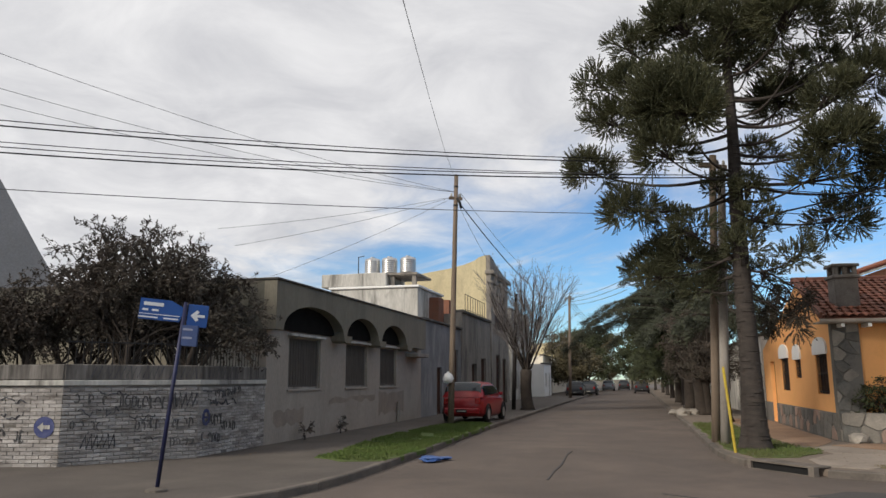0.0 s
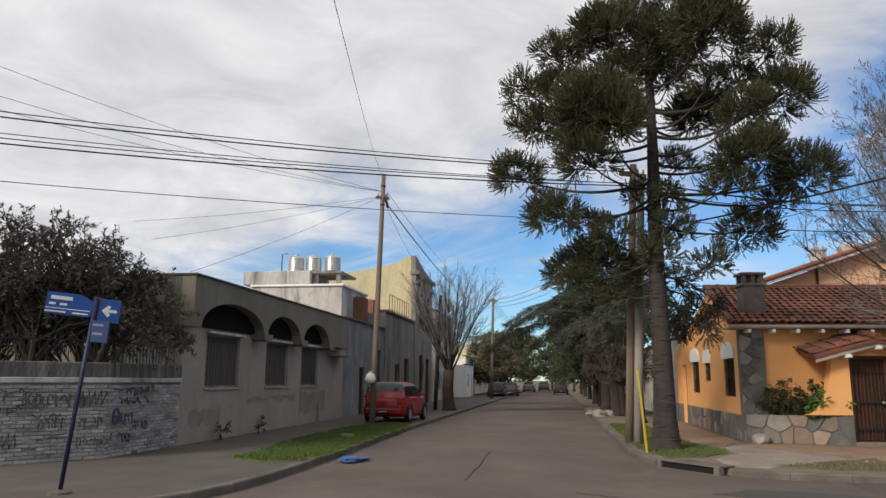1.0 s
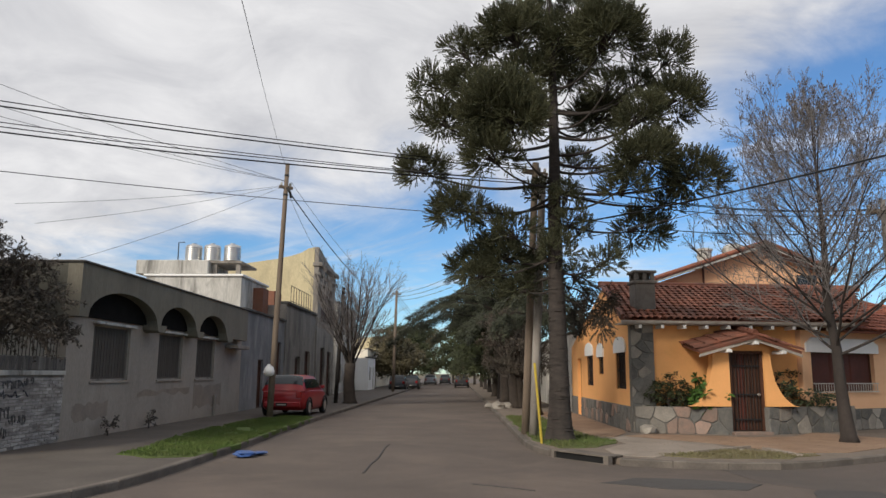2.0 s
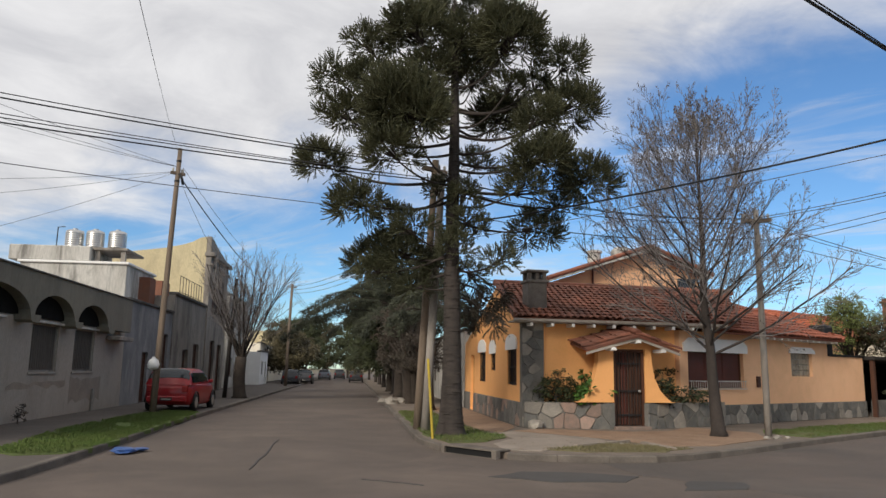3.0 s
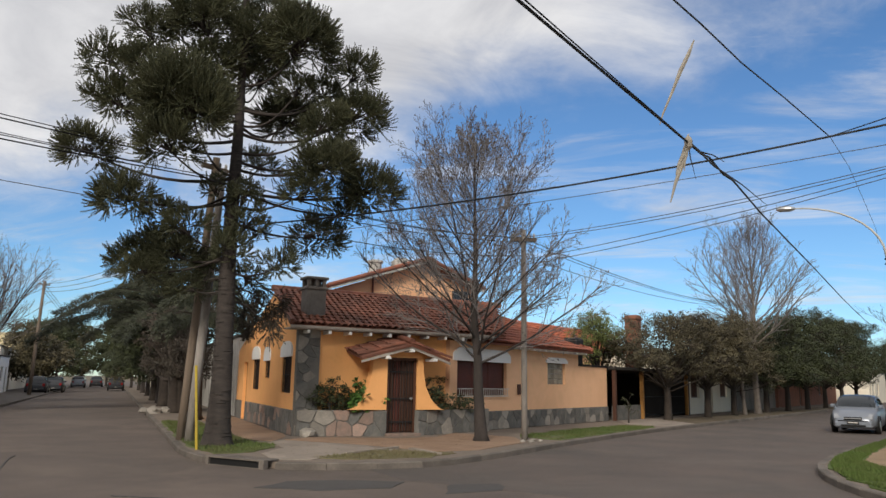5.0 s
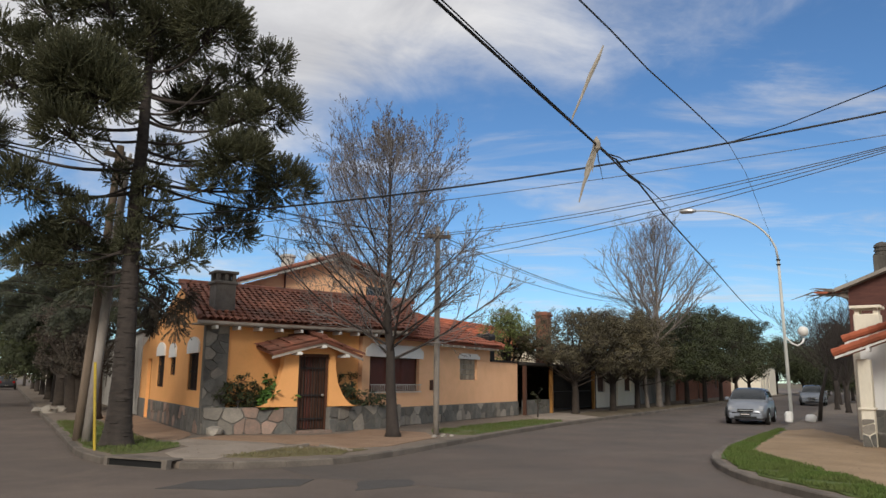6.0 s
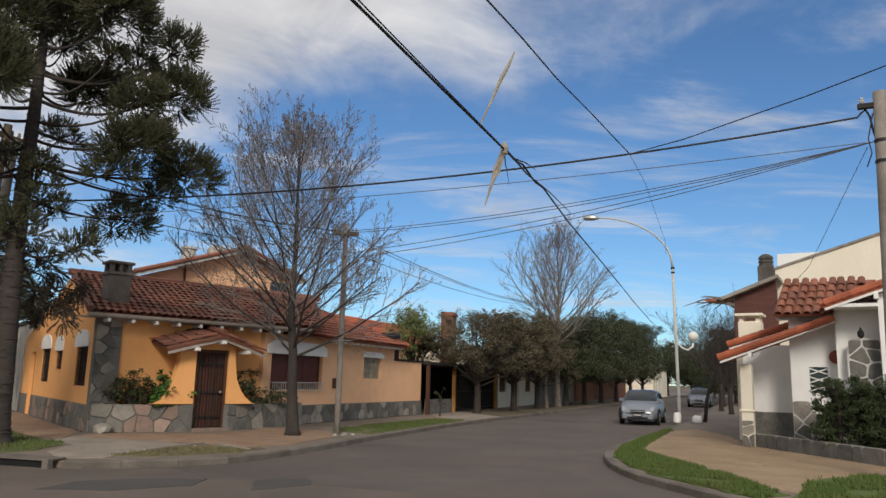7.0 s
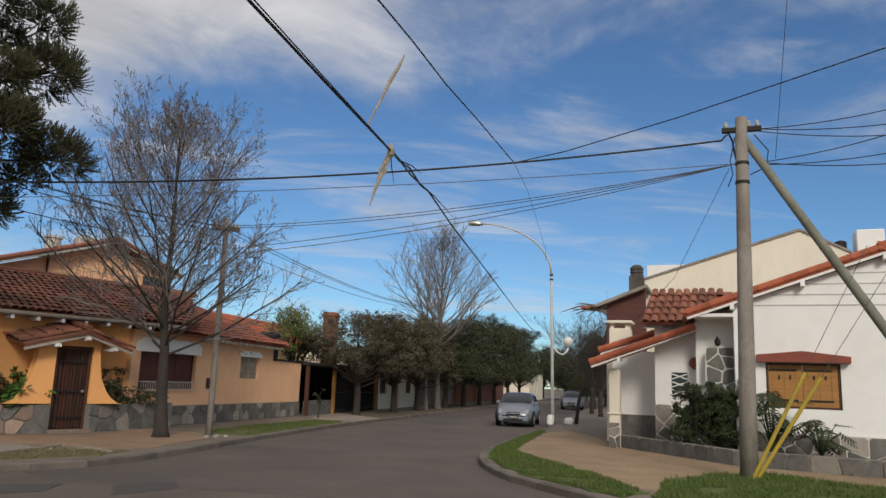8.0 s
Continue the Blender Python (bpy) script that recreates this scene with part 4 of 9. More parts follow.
    part("window_head", bm, M_WHITE, h, "rounded white panel over the window", at=b)
    bm = bmesh.new()
    box(bm, 25.15, 26.6, 13.42, 13.46, 1.62, 2.42)
    wd = part("window", bm, M_STONE_PALE, h, "glass brick window", at=b)
    for i in range(6):
        for j in range(4):
            bm = bmesh.new()
            box(bm, 25.17 + i * 0.237, 25.38 + i * 0.237, 13.39, 13.42, 1.635 + j * 0.196, 1.81 + j * 0.196, 0.015)
            part("pane", bm, material("glass_brick", (0.30, 0.25, 0.19), 0.25, spec=0.6, per_piece=0.2), wd)
    bm = bmesh.new()
    box(bm, 22.9, 23.1, 13.25, 13.298, 1.25, 1.6, 0.01)
    part("letter_box", bm, M_WOOD_DARK, h, "small dark letter box", at=b)
    # stone pillar at the corner, chimney on it
    bm = bmesh.new()
    box(bm, -0.03, 0.62, -0.10, 0.08, 0.05, 3.05)
    pil = part("corner_pillar", bm, M_JOINT, h, "rough grey stone corner pillar", at=f)
    stones(pil, Matrix.Identity(4), -0.03, 0.62, 0.12, 3.02, -0.10, 0.30, [M_STONE, M_STONE, M_STONE_PALE], 0.012, 0.03, seed=8, shape=lambda x, z: x < 0.5 + 0.15 * math.sin(z * 3.1) or z < 0.9)
    bm = bmesh.new()
    box(bm, 0.30, 0.88, 0.3, 0.82, 3.1, 4.28, 0.02)
    ch = part("chimney", bm, material("soot_stone", (0.21, 0.19, 0.172), 0.9, (0.125, 0.112, 0.10), 3, 25, 0.4), h, "grey stone chimney", at=f)
    bm = bmesh.new()
    box(bm, 0.25, 0.93, 0.25, 0.87, 4.20, 4.29, 0.02)
    for x in (0.31, 0.54, 0.77):
        for y in (0.31, 0.70):
            box(bm, x, x + 0.10, y, y + 0.11, 4.29, 4.50)
    box(bm, 0.25, 0.93, 0.25, 0.87, 4.50, 4.58, 0.02)
    part("cap", bm, material("soot_stone", (0, 0, 0)), ch)
    # main roof
    tile_roof(h, FRAME_F, (-0.38, -0.5, 3.12), (8.2, 0, 0), (0, 4.3, 1.42), (0.0, 0.75), (7.0, 9.5), M_TILE, 300)
    tile_roof(h, FRAME_F, (9.2, 8.5, 2.9), (-9.0, 0, 0), (0, -4.7, 1.64), (0, 0), (8.0, 8.2), M_TILE, 0)
    bm = bmesh.new()
    tube(bm, [(0.3, 3.8, 4.58), (9.3, 3.8, 4.58)], 0.11, 8)
    tube(bm, [(-0.36, -0.5, 3.18), (0.4, 3.8, 4.58)], 0.09, 8)
    part("ridge_tiles", bm, M_TILE, h, at=f)
    bm = bmesh.new()
    box(bm, -0.4, 6.2, -0.52, -0.47, 3.03, 3.10)
    box(bm, -0.38, 6.2, -0.47, 0.1, 3.0, 3.04)
    part("fascia", bm, material("eave_board", (0.42, 0.37, 0.32), 0.85), h, "weathered eave board", at=f)
    for k in range(10):
        bm = bmesh.new()
        box(bm, 0.1 + k * 0.62, 0.18 + k * 0.62, -0.46, 0.0, 2.90, 2.99)
        part("rafter_end", bm, M_WHITE, h, at=f)
    # side wing roof on street B
    tile_roof(h, FRAME_B, (18.6, 12.85, 2.93), (10.6, 0, 0), (0, 4.1, 1.62), (1.2, 3.4), (9.6, 7.6), M_TILE_MID, 300)
    tile_roof(h, FRAME_B, (28.2, 12.85, 2.93), (0, 8.2, 0), (-2.0, 0, 1.62), (0.0, 4.1), (8.2, 4.1), M_TILE_MID, 60)
    tile_roof(h, FRAME_B, (28.2, 21.05, 2.93), (-8.0, 0, 0), (0, -4.1, 1.62), (0, 2.0), (8.0, 6.0), M_TILE, 0)
    bm = bmesh.new()
    tube(bm, [(28.2, 12.85, 2.99), (26.2, 16.95, 4.61)], 0.085, 8)
    tube(bm, [(22.0, 16.95, 4.61), (26.2, 16.95, 4.61)], 0.09, 8)
    part("ridge_tiles", bm, M_TILE_MID, h, at=b)
    for k in range(13):
        bm = bmesh.new()
        box(bm, 22.6 + k * 0.42, 22.69 + k * 0.42, 12.9, 13.3, 2.80, 2.89)
        part("rafter_end", bm, M_WHITE, h, at=b)
    # upper storey behind
    bm = bmesh.new()
    extrude_y(bm, [(3.75, 4.0), (9.95, 4.0), (9.95, 5.55), (7.6, 6.45), (3.75, 5.15)], 7.0, 7.25)
    box(bm, 3.75, 4.0, 7.25, 13, 4.0, 5.1)
    box(bm, 9.7, 9.95, 7.25, 13, 4.0, 5.5)
    part("upper_wall", bm, M_PEACH, h, "peach painted upper gable", at=f)
    tile_roof(h, FRAME_F, (3.3, 13.2, 5.15), (0, -6.7, 0), (4.3, 0, 1.45), mat=M_TILE, singles=60)
    tile_roof(h, FRAME_F, (10.3, 6.5, 5.55), (0, 6.7, 0), (-2.7, 0, 1.05), mat=M_TILE, singles=40)
    bm = bmesh.new()
    extrude_y(bm, [(3.3, 5.03), (7.6, 6.46), (10.3, 5.43), (10.3, 5.52), (7.6, 6.56), (3.3, 5.12)], 6.48, 6.54)
    part("barge_board", bm, M_STAINED, h, at=f)
    bm = bmesh.new()
    tube(bm, [(3.25, 6.5, 5.19), (7.6, 6.5, 6.65)], 0.085, 8)
    tube(bm, [(7.6, 6.5, 6.65), (10.35, 6.5, 5.59)], 0.085, 8)
    part("verge_tiles", bm, M_TILE, h, at=f)
    bm = bmesh.new()
    box(bm, 4.4, 5.5, 6.97, 7.0, 4.4, 5.05)
    w = part("window", bm, M_WHITE, h, "white framed upper window", at=f)
    bm = bmesh.new()
    box(bm, 9.0, 9.75, 6.9, 7.02, 4.55, 5.45)
    part("window", bm, M_GLASS, h, at=f)
    bm = bmesh.new()
    tube(bm, [(5.3, 6.94, 4.3), (5.3, 6.94, 5.8)], 0.04, 6)
    part("downpipe", bm, M_WOOD_RED, h, at=f)
    for x, y in ((6.3, 9.0), (7.8, 9.5)):
        bm = bmesh.new()
        lathe(bm, [(0.42, 5.9), (0.45, 6.0), (0.45, 6.9), (0.3, 7.05), (0.05, 7.08)] if x > 7 else [(0.28, 5.9), (0.28, 6.65), (0.34, 6.66), (0.34, 6.75), (0.1, 6.8)], 14, pose(x, y, 0))
        part("roof_tank", bm, M_STAINED, h, "pale roof tank", at=f)
    # dark water heater flue and boundary at the far end
    bm = bmesh.new()
    box(bm, 27.85, 28.3, 13.35, 13.85, 2.37, 2.95, 0.03)
    box(bm, 27.6, 28.3, 13.3, 13.9, 2.95, 3.5, 0.05)
    box(bm, 27.8, 31.0, 13.25, 13.9, 2.37, 2.44)
    part("flue_box", bm, M_IRON, h, "black box and gutter at the wall's end", at=b)
    # porch
    prof_l = [(1.30, 0.84), (1.42, 0.86), (1.58, 0.98), (1.72, 1.2), (1.85, 1.55), (1.94, 1.95), (1.96, 2.36), (2.40, 2.36), (2.40, 0.84)]
    prof_r = [(4.28, 0.84), (4.15, 0.86), (3.95, 1.0), (3.80, 1.18), (3.64, 1.5), (3.56, 1.95), (3.54, 2.36), (3.36, 2.36), (3.36, 0.84)]
    bm = bmesh.new()
    extrude_y(bm, prof_l, -0.8, -0.55)
    extrude_y(bm, prof_r, -0.8, -0.55)
    extrude_y(bm, [(2.2, 2.36), (3.56, 2.36), (3.4, 2.43), (2.98, 2.56), (2.4, 2.42)], -0.8, -0.55)
    extrude_y(bm, [(2.40, 2.30), (3.36, 2.30), (3.36, 2.37), (2.40, 2.37)], -0.8, -0.6)
    box(bm, 2.2, 2.4, -0.55, 0.0, 0.84, 2.36)
    box(bm, 3.36, 3.54, -0.55, 0.0, 0.84, 2.36)
    part("porch", bm, M_ORANGE, h, "orange porch with flared curved sides", at=f)
    # low planter walls, splayed to the corner
    for p, q, mats, seed in (((0.0, -0.16), (2.40, -0.84), [M_STONE, M_STONE_PINK, M_STONE_PINK, M_STONE_PALE], 11), ((3.38, -0.84), (6.3, -0.95), [M_STONE, M_STONE, M_STONE_PALE], 12)):
        m, L = line_frame(Vector(p), Vector(q))
        if seed == 12:
            m, L = line_frame(Vector(p), Vector((f.inverted() @ b @ Vector((20.6, 13.0, 0))).xy))
        bm = bmesh.new()
        box(bm, 0, L, 0.0, 0.2, 0.05, 0.82, 0.01)
        pw = part("planter_wall", bm, M_JOINT, h, "low wall of rough pink and grey stones" if seed == 11 else "low wall of rough grey stones", at=f @ m)
        stones(pw, Matrix.Identity(4), 0.0, L, 0.10, 0.83, 0.0, 0.40, mats, 0.014, 0.03, seed=seed)
    bm = bmesh.new()
    prism(bm, [(0.3, -0.1), (2.35, -0.62), (2.35, 0.0), (0.3, 0.0)], 0.05, 0.72)
    prism(bm, [(3.4, -0.6), (4.7, -0.12), (5.6, 0.2), (5.2, 0.35), (3.4, -0.01)], 0.05, 0.72)
    part("planter_soil", bm, M_SOIL, h, at=f)
    bm = bmesh.new()
    box(bm, 2.35, 3.42, -1.0, -0.3, 0.1, 0.2, 0.015)
    part("step", bm, M_STONE_PINK, h, "stone door step", at=f)
    # door with iron gate
    bm = bmesh.new()
    box(bm, 2.42, 2.50, -0.72, -0.62, 0.2, 2.30)
    box(bm, 3.28, 3.36, -0.72, -0.62, 0.2, 2.30)
    box(bm, 2.42, 3.36, -0.72, -0.62, 2.22, 2.30)
    dr = part("door", bm, M_WOOD_DARK, h, "dark wooden door behind an iron gate", at=f)
    for k in range(4):
        bm = bmesh.new()
        box(bm, 2.51 + k * 0.194, 2.695 + k * 0.194, -0.62, -0.585, 0.22, 2.22, 0.01)
        part("plank", bm, M_WOOD_RED if k == 1 else M_WOOD_DARK, dr)
    for k in range(9):
        bm = bmesh.new()
        x = 2.53 + k * 0.09
        tube(bm, [(x, -0.68, 0.22), (x, -0.68, 2.2)], 0.01, 5)
        part("gate_bar", bm, M_IRON, dr)
    for z in (0.5, 1.15, 1.9):
        bm = bmesh.new()
        box(bm, 2.5, 3.28, -0.692, -0.668, z - 0.02, z + 0.02)
        part("gate_rail", bm, M_IRON, dr)
    bm = bmesh.new()
    lathe(bm, [(0.03, 0), (0.03, 0.05), (0.045, 0.06), (0.02, 0.09)], 8, pose(3.2, -0.69, 1.15, 90))
    part("knob", bm, M_STEEL, dr)
    # porch gable roof
    tile_roof(h, FRAME_F, (1.45, 0.6, 2.60), (0, -1.75, -0.32), (1.53, 0, 0.42), mat=M_TILE, singles=120)
    tile_roof(h, FRAME_F, (4.25, -1.15, 2.28), (0, 1.75, 0.32), (-1.27, 0, 0.42), mat=M_TILE, singles=120)
    bm = bmesh.new()
    for k in range(5):
        tube(bm, [(2.98, -1.2 + k * 0.35, 2.75 + k * 0.064), (2.98, -0.78 + k * 0.35, 2.82 + k * 0.064)], [0.095, 0.08], 8)
    part("ridge_tiles", bm, M_TILE, h, at=f)
    bm = bmesh.new()
    extrude_y(bm, [(1.45, 2.12), (2.98, 2.54), (4.25, 2.13), (4.25, 2.20), (2.98, 2.62), (1.45, 2.19)], -1.16, -1.12)
    part("barge_board", bm, material("eave_board", (0, 0, 0)), h, at=f)
    for x, z in ((2.24, 2.34), (2.98, 2.55), (3.72, 2.31)):
        bm = bmesh.new()
        extrude_y(bm, [(x - 0.07, z - 0.10), (x - 0.07, z - 0.03), (x, z), (x + 0.07, z - 0.03), (x + 0.07, z - 0.10), (x, z - 0.08)], -1.2, -0.7)
        part("rafter_end", bm, M_WHITE, h, "white painted rafter end", at=f)


corner_house()

# ---------- white house ----------
FRAME_W = pose(20.1, 2.5, 0, 0, 0, -82.5)


def white_house():
    h = thing("white_house", FRAME_W @ pose(0, 0, 0.12), "white rendered house with orange tile gable and crazy-paved stone base", "house")
    w = rel(h, FRAME_W)
    # gable front
    bm = bmesh.new()
    wall_mesh(bm, 0.0, 7.2, 0.05, 3.72, 0.0, 0.25, [(0.70, 2.34, 1.38, 2.47)])
    extrude_y(bm, [(0.0, 3.72), (7.2, 3.72), (7.2, 3.85), (3.4, 5.05), (0.0, 3.88)], 0.0, 0.25)
    box(bm, 0.0, 0.25, 0.25, 6, 0.05, 3.8)
    box(bm, 6.95, 7.2, 0.25, 6, 0.05, 3.8)
    part("wall", bm, M_WHITE, h, at=w)
    bm = bmesh.new()
    for z in (3.88, 4.14, 4.40, 4.66):
        half = (5.0 - z) / 0.345
        box(bm, max(0.2, 3.4 - half), 3.4 + half, -0.012, -0.002, z - 0.012, z + 0.012)
    part("groove_lines", bm, M_METAL_PAINT, h, "thin grooves across the gable", at=w)
    bm = bmesh.new()
    box(bm, 0.25, 7.2, -0.04, -0.001, 0.1, 0.80)
    base = part("stone_base", bm, M_JOINT_WHITE, h, at=w)
    stones(base, Matrix.Identity(4), 0.28, 7.2, 0.12, 0.79, -0.04, 0.45, [M_STONE, M_STONE, M_STONE_PALE], 0.010, 0.02, seed=21)
    # window: wooden shutters under a red hood
    win = shutters(h, w, 0.70, 2.34, 1.38, 2.47, 0.03, 2, M_WOOD, M_WOOD_DARK)
    bm = bmesh.new()
    for x in (0.78, 1.55):
        for z in (1.58, 2.3):
            box(bm, x, x + 0.62, 0.015, 0.035, z - 0.015, z + 0.015)
        for k in (0.2, 0.45):
            box(bm, x + k, x + k + 0.035, 0.03, 0.05, 2.08, 2.17)
    part("hinge_set", bm, M_IRON, win)
    bm = bmesh.new()
    extrude_y(bm, [(0.50, 2.48), (2.55, 2.48), (2.55, 2.63), (1.52, 2.75), (0.50, 2.65)], -0.22, 0.02)
    part("window_hood", bm, material("red_hood", (0.26, 0.075, 0.05), 0.8, (0.20, 0.06, 0.045), 2, 20, 0.2), h, "dull red window hood", at=w)
    # rounded stone buttress at the corner and the recess beside it
    bm = bmesh.new()
    pts = [(-0.72, 0.05), (0.02, 0.05), (0.02, 2.45)] + [(-0.35 + 0.37 * math.cos(t), 2.55 + 0.35 * math.sin(t)) for t in [math.pi * k / 8 for k in range(1, 8)]] + [(-0.72, 2.45)]
    extrude_y(bm, pts, 0.45, 0.7)
    but = part("buttress", bm, M_JOINT_WHITE, h, "rounded buttress faced with crazy paving", at=w)
    stones(but, Matrix.Identity(4), -0.70, 0.0, 0.15, 2.85, 0.45, 0.36, [M_STONE], 0.022, 0.02, seed=22, shape=lambda x, z: z < 2.5 or (x + 0.35) ** 2 + (z - 2.5) ** 2 < 0.1)
    bm = bmesh.new()
    box(bm, -0.95, 0.0, 0.72, 0.95, 0.05, 3.85)
    box(bm, -0.95, -0.72, 0.95, 2.0, 0.05, 3.6)
    part("wall", bm, M_WHITE, h, at=w)
    bm = bmesh.new()
    wall_mesh(bm, -2.05, -0.95, 0.05, 3.6, 1.2, 1.45, [(-1.62, -1.2, 1.55, 2.2)])
    part("wall", bm, M_WHITE, h, at=w)
    bm = bmesh.new()
    box(bm, -1.62, -1.2, 1.28, 1.30, 1.55, 2.2)
    wd = part("window", bm, M_GLASS, h, at=w)
    for k in range(3):
        for s in (-1, 1):
            bm = bmesh.new()
            z = 1.62 + k * 0.21
            tube(bm, [(-1.61, 1.24, z + (0.12 if s > 0 else -0.02)), (-1.21, 1.24, z + (-0.02 if s > 0 else 0.12))], 0.018, 5)
            part("lattice_bar", bm, M_WHITE, wd)
    bm = bmesh.new()
    box(bm, -2.05, -1.0, 1.17, 1.198, 0.1, 1.02)
    base = part("stone_base", bm, M_JOINT_WHITE, h, at=w)
    stones(base, Matrix.Identity(4), -2.05, -1.0, 0.12, 1.35, 1.17, 0.36, [M_STONE, M_STONE_PALE], 0.022, 0.02, seed=23, shape=lambda x, z: z < 1.3 - (x + 2.0) * 0.6)
    # porch: column, back wall, two sloping tile roofs
    bm = bmesh.new()
    box(bm, -3.35, -2.05, 2.2, 2.45, 0.05, 2.8)
    part("wall", bm, M_WHITE, h, at=w)
    bm = bmesh.new()
    box(bm, -3.30, -2.07, 2.16, 2.198, 0.1, 1.0)
    base = part("stone_base", bm, M_JOINT, h, at=w)
    stones(base, Matrix.Identity(4), -3.3, -2.07, 0.12, 1.0, 2.16, 0.36, [M_STONE], 0.012, 0.015, seed=24)
    bm = bmesh.new()
    box(bm, -3.28, -2.98, 1.05, 1.35, 0.05, 2.25, 0.02)
    box(bm, -3.32, -2.94, 1.01, 1.39, 1.02, 1.07, 0.01)
    col = part("porch_column", bm, M_CREAM, h, "square cream porch column", at=w)
    stones(col, Matrix.Identity(4), -3.28, -2.98, 0.12, 0.8, 1.05, 0.24, [M_STONE_PALE, M_STONE], 0.014, 0.02, seed=25)
    for y0, dz in ((0.6, 0.0), (2.1, 0.42)):
        tile_roof(h, FRAME_W, (-3.7, y0 + 1.05, 2.38 + dz), (0, -1.05, 0), (2.75, 0, 1.03) if dz == 0 else (1.9, 0, 0.62), mat=M_TILE_NEW, singles=90, step=0.21)
        x1, z1 = (-0.95, 3.33) if dz == 0 else (-1.8, 3.37)
        bm = bmesh.new()
        extrude_y(bm, [(-3.68, 2.25 + dz), (x1, z1 - 0.06), (x1, z1 + 0.0), (-3.68, 2.31 + dz)], y0 - 0.02, y0 + 0.03)
        box(bm, -2.98, -2.9, y0 - 0.05, y0 + 0.3, 2.43 + dz, 2.53 + dz)
        part("barge_board", bm, M_WHITE, h, at=w)
        bm = bmesh.new()
        n = 13 if dz == 0 else 9
        for k in range(n):
            f0, f1 = k / n, (k + 1.25) / n
            a = Vector((-3.72, y0 - 0.02, 2.40 + dz)).lerp(Vector((x1, y0 - 0.02, z1 + 0.07)), f0)
            c = Vector((-3.72, y0 - 0.02, 2.40 + dz)).lerp(Vector((x1, y0 - 0.02, z1 + 0.07)), min(f1, 1.0))
            tube(bm, [a, c], [0.105, 0.085], 8)
        part("verge_tiles", bm, M_TILE_NEW, h, at=w)
    # tile roof facing the street between porch and gable
    tile_roof(h, FRAME_W, (-2.35, 0.75, 3.52), (2.2, 0, 0), (0, 1.35, 0.98), (0.0, 0.15), (1.15, 2.35), M_TILE, 80, step=0.22)
    bm = bmesh.new()
    box(bm, -2.3, -1.05, 0.95, 1.0, 3.38, 3.5)
    box(bm, -2.05, -0.72, 1.45, 2.6, 3.3, 3.42)
    part("eave_board", bm, M_STAINED, h, at=w)
    # main gable roof
    tile_roof(h, FRAME_W, (-1.15, 6.5, 3.62), (0, -6.75, 0), (4.55, 0, 1.58), mat=M_TILE_NEW, singles=150, step=0.22)
    tile_roof(h, FRAME_W, (7.9, -0.25, 3.68), (0, 6.75, 0), (-4.5, 0, 1.52), mat=M_TILE_NEW, singles=60, step=0.22)
    bm = bmesh.new()
    tube(bm, [(3.4, -0.3, 5.26), (3.4, 6.4, 5.26)], 0.12, 8)
    for k in range(24):
        x = -1.1 + k * 0.19
        tube(bm, [(x, -0.22, 3.66 + (x + 1.15) * 0.347), (x + 0.24, -0.22, 3.76 + (x + 1.15) * 0.347)], [0.10, 0.085], 7)
        x = 7.85 - k * 0.19
        tube(bm, [(x, -0.22, 3.72 + (7.9 - x) * 0.338), (x - 0.24, -0.22, 3.82 + (7.9 - x) * 0.338)], [0.10, 0.085], 7)
    part("verge_tiles", bm, M_TILE_NEW, h, at=w)
    bm = bmesh.new()
    extrude_y(bm, [(-1.1, 3.50), (3.4, 5.06), (7.85, 3.56), (7.85, 3.66), (3.4, 5.17), (-1.1, 3.60)], -0.24, -0.19)
    for x in (-0.02, 1.6, 3.4, 5.2):
        z = 3.52 + (x + 1.1) * 0.347 if x < 3.5 else 5.06 - (x - 3.4) * 0.337
        box(bm, x - 0.05, x + 0.05, -0.28, 0.0, z - 0.14, z - 0.01)
    part("barge_board", bm, M_WHITE, h, "white barge board under the tiles", at=w)
    bm = bmesh.new()
    box(bm, -0.95, 0.0, -0.2, 0.7, 3.58, 3.66)
    part("soffit", bm, M_WHITE, h, at=w)
    # lantern and bell
    bm = bmesh.new()
    lathe(bm, [(0.02, 0), (0.07, 0.04), (0.08, 0.14), (0.03, 0.2), (0.01, 0.26)], 8, pose(-0.4, 0.42, 2.88))
    part("lantern", bm, M_IRON, h, "small black wall lantern", at=w)
    bm = bmesh.new()
    lathe(bm, [(0.13, 0), (0.17, 0.03), (0.17, 0.07), (0.13, 0.1)], 14, pose(-0.98, 1.15, 2.45, 90))
    part("meter_disc", bm, material("red_hood", (0, 0, 0)), h, "round dull red wall plate", at=w)
    return h


white_house()


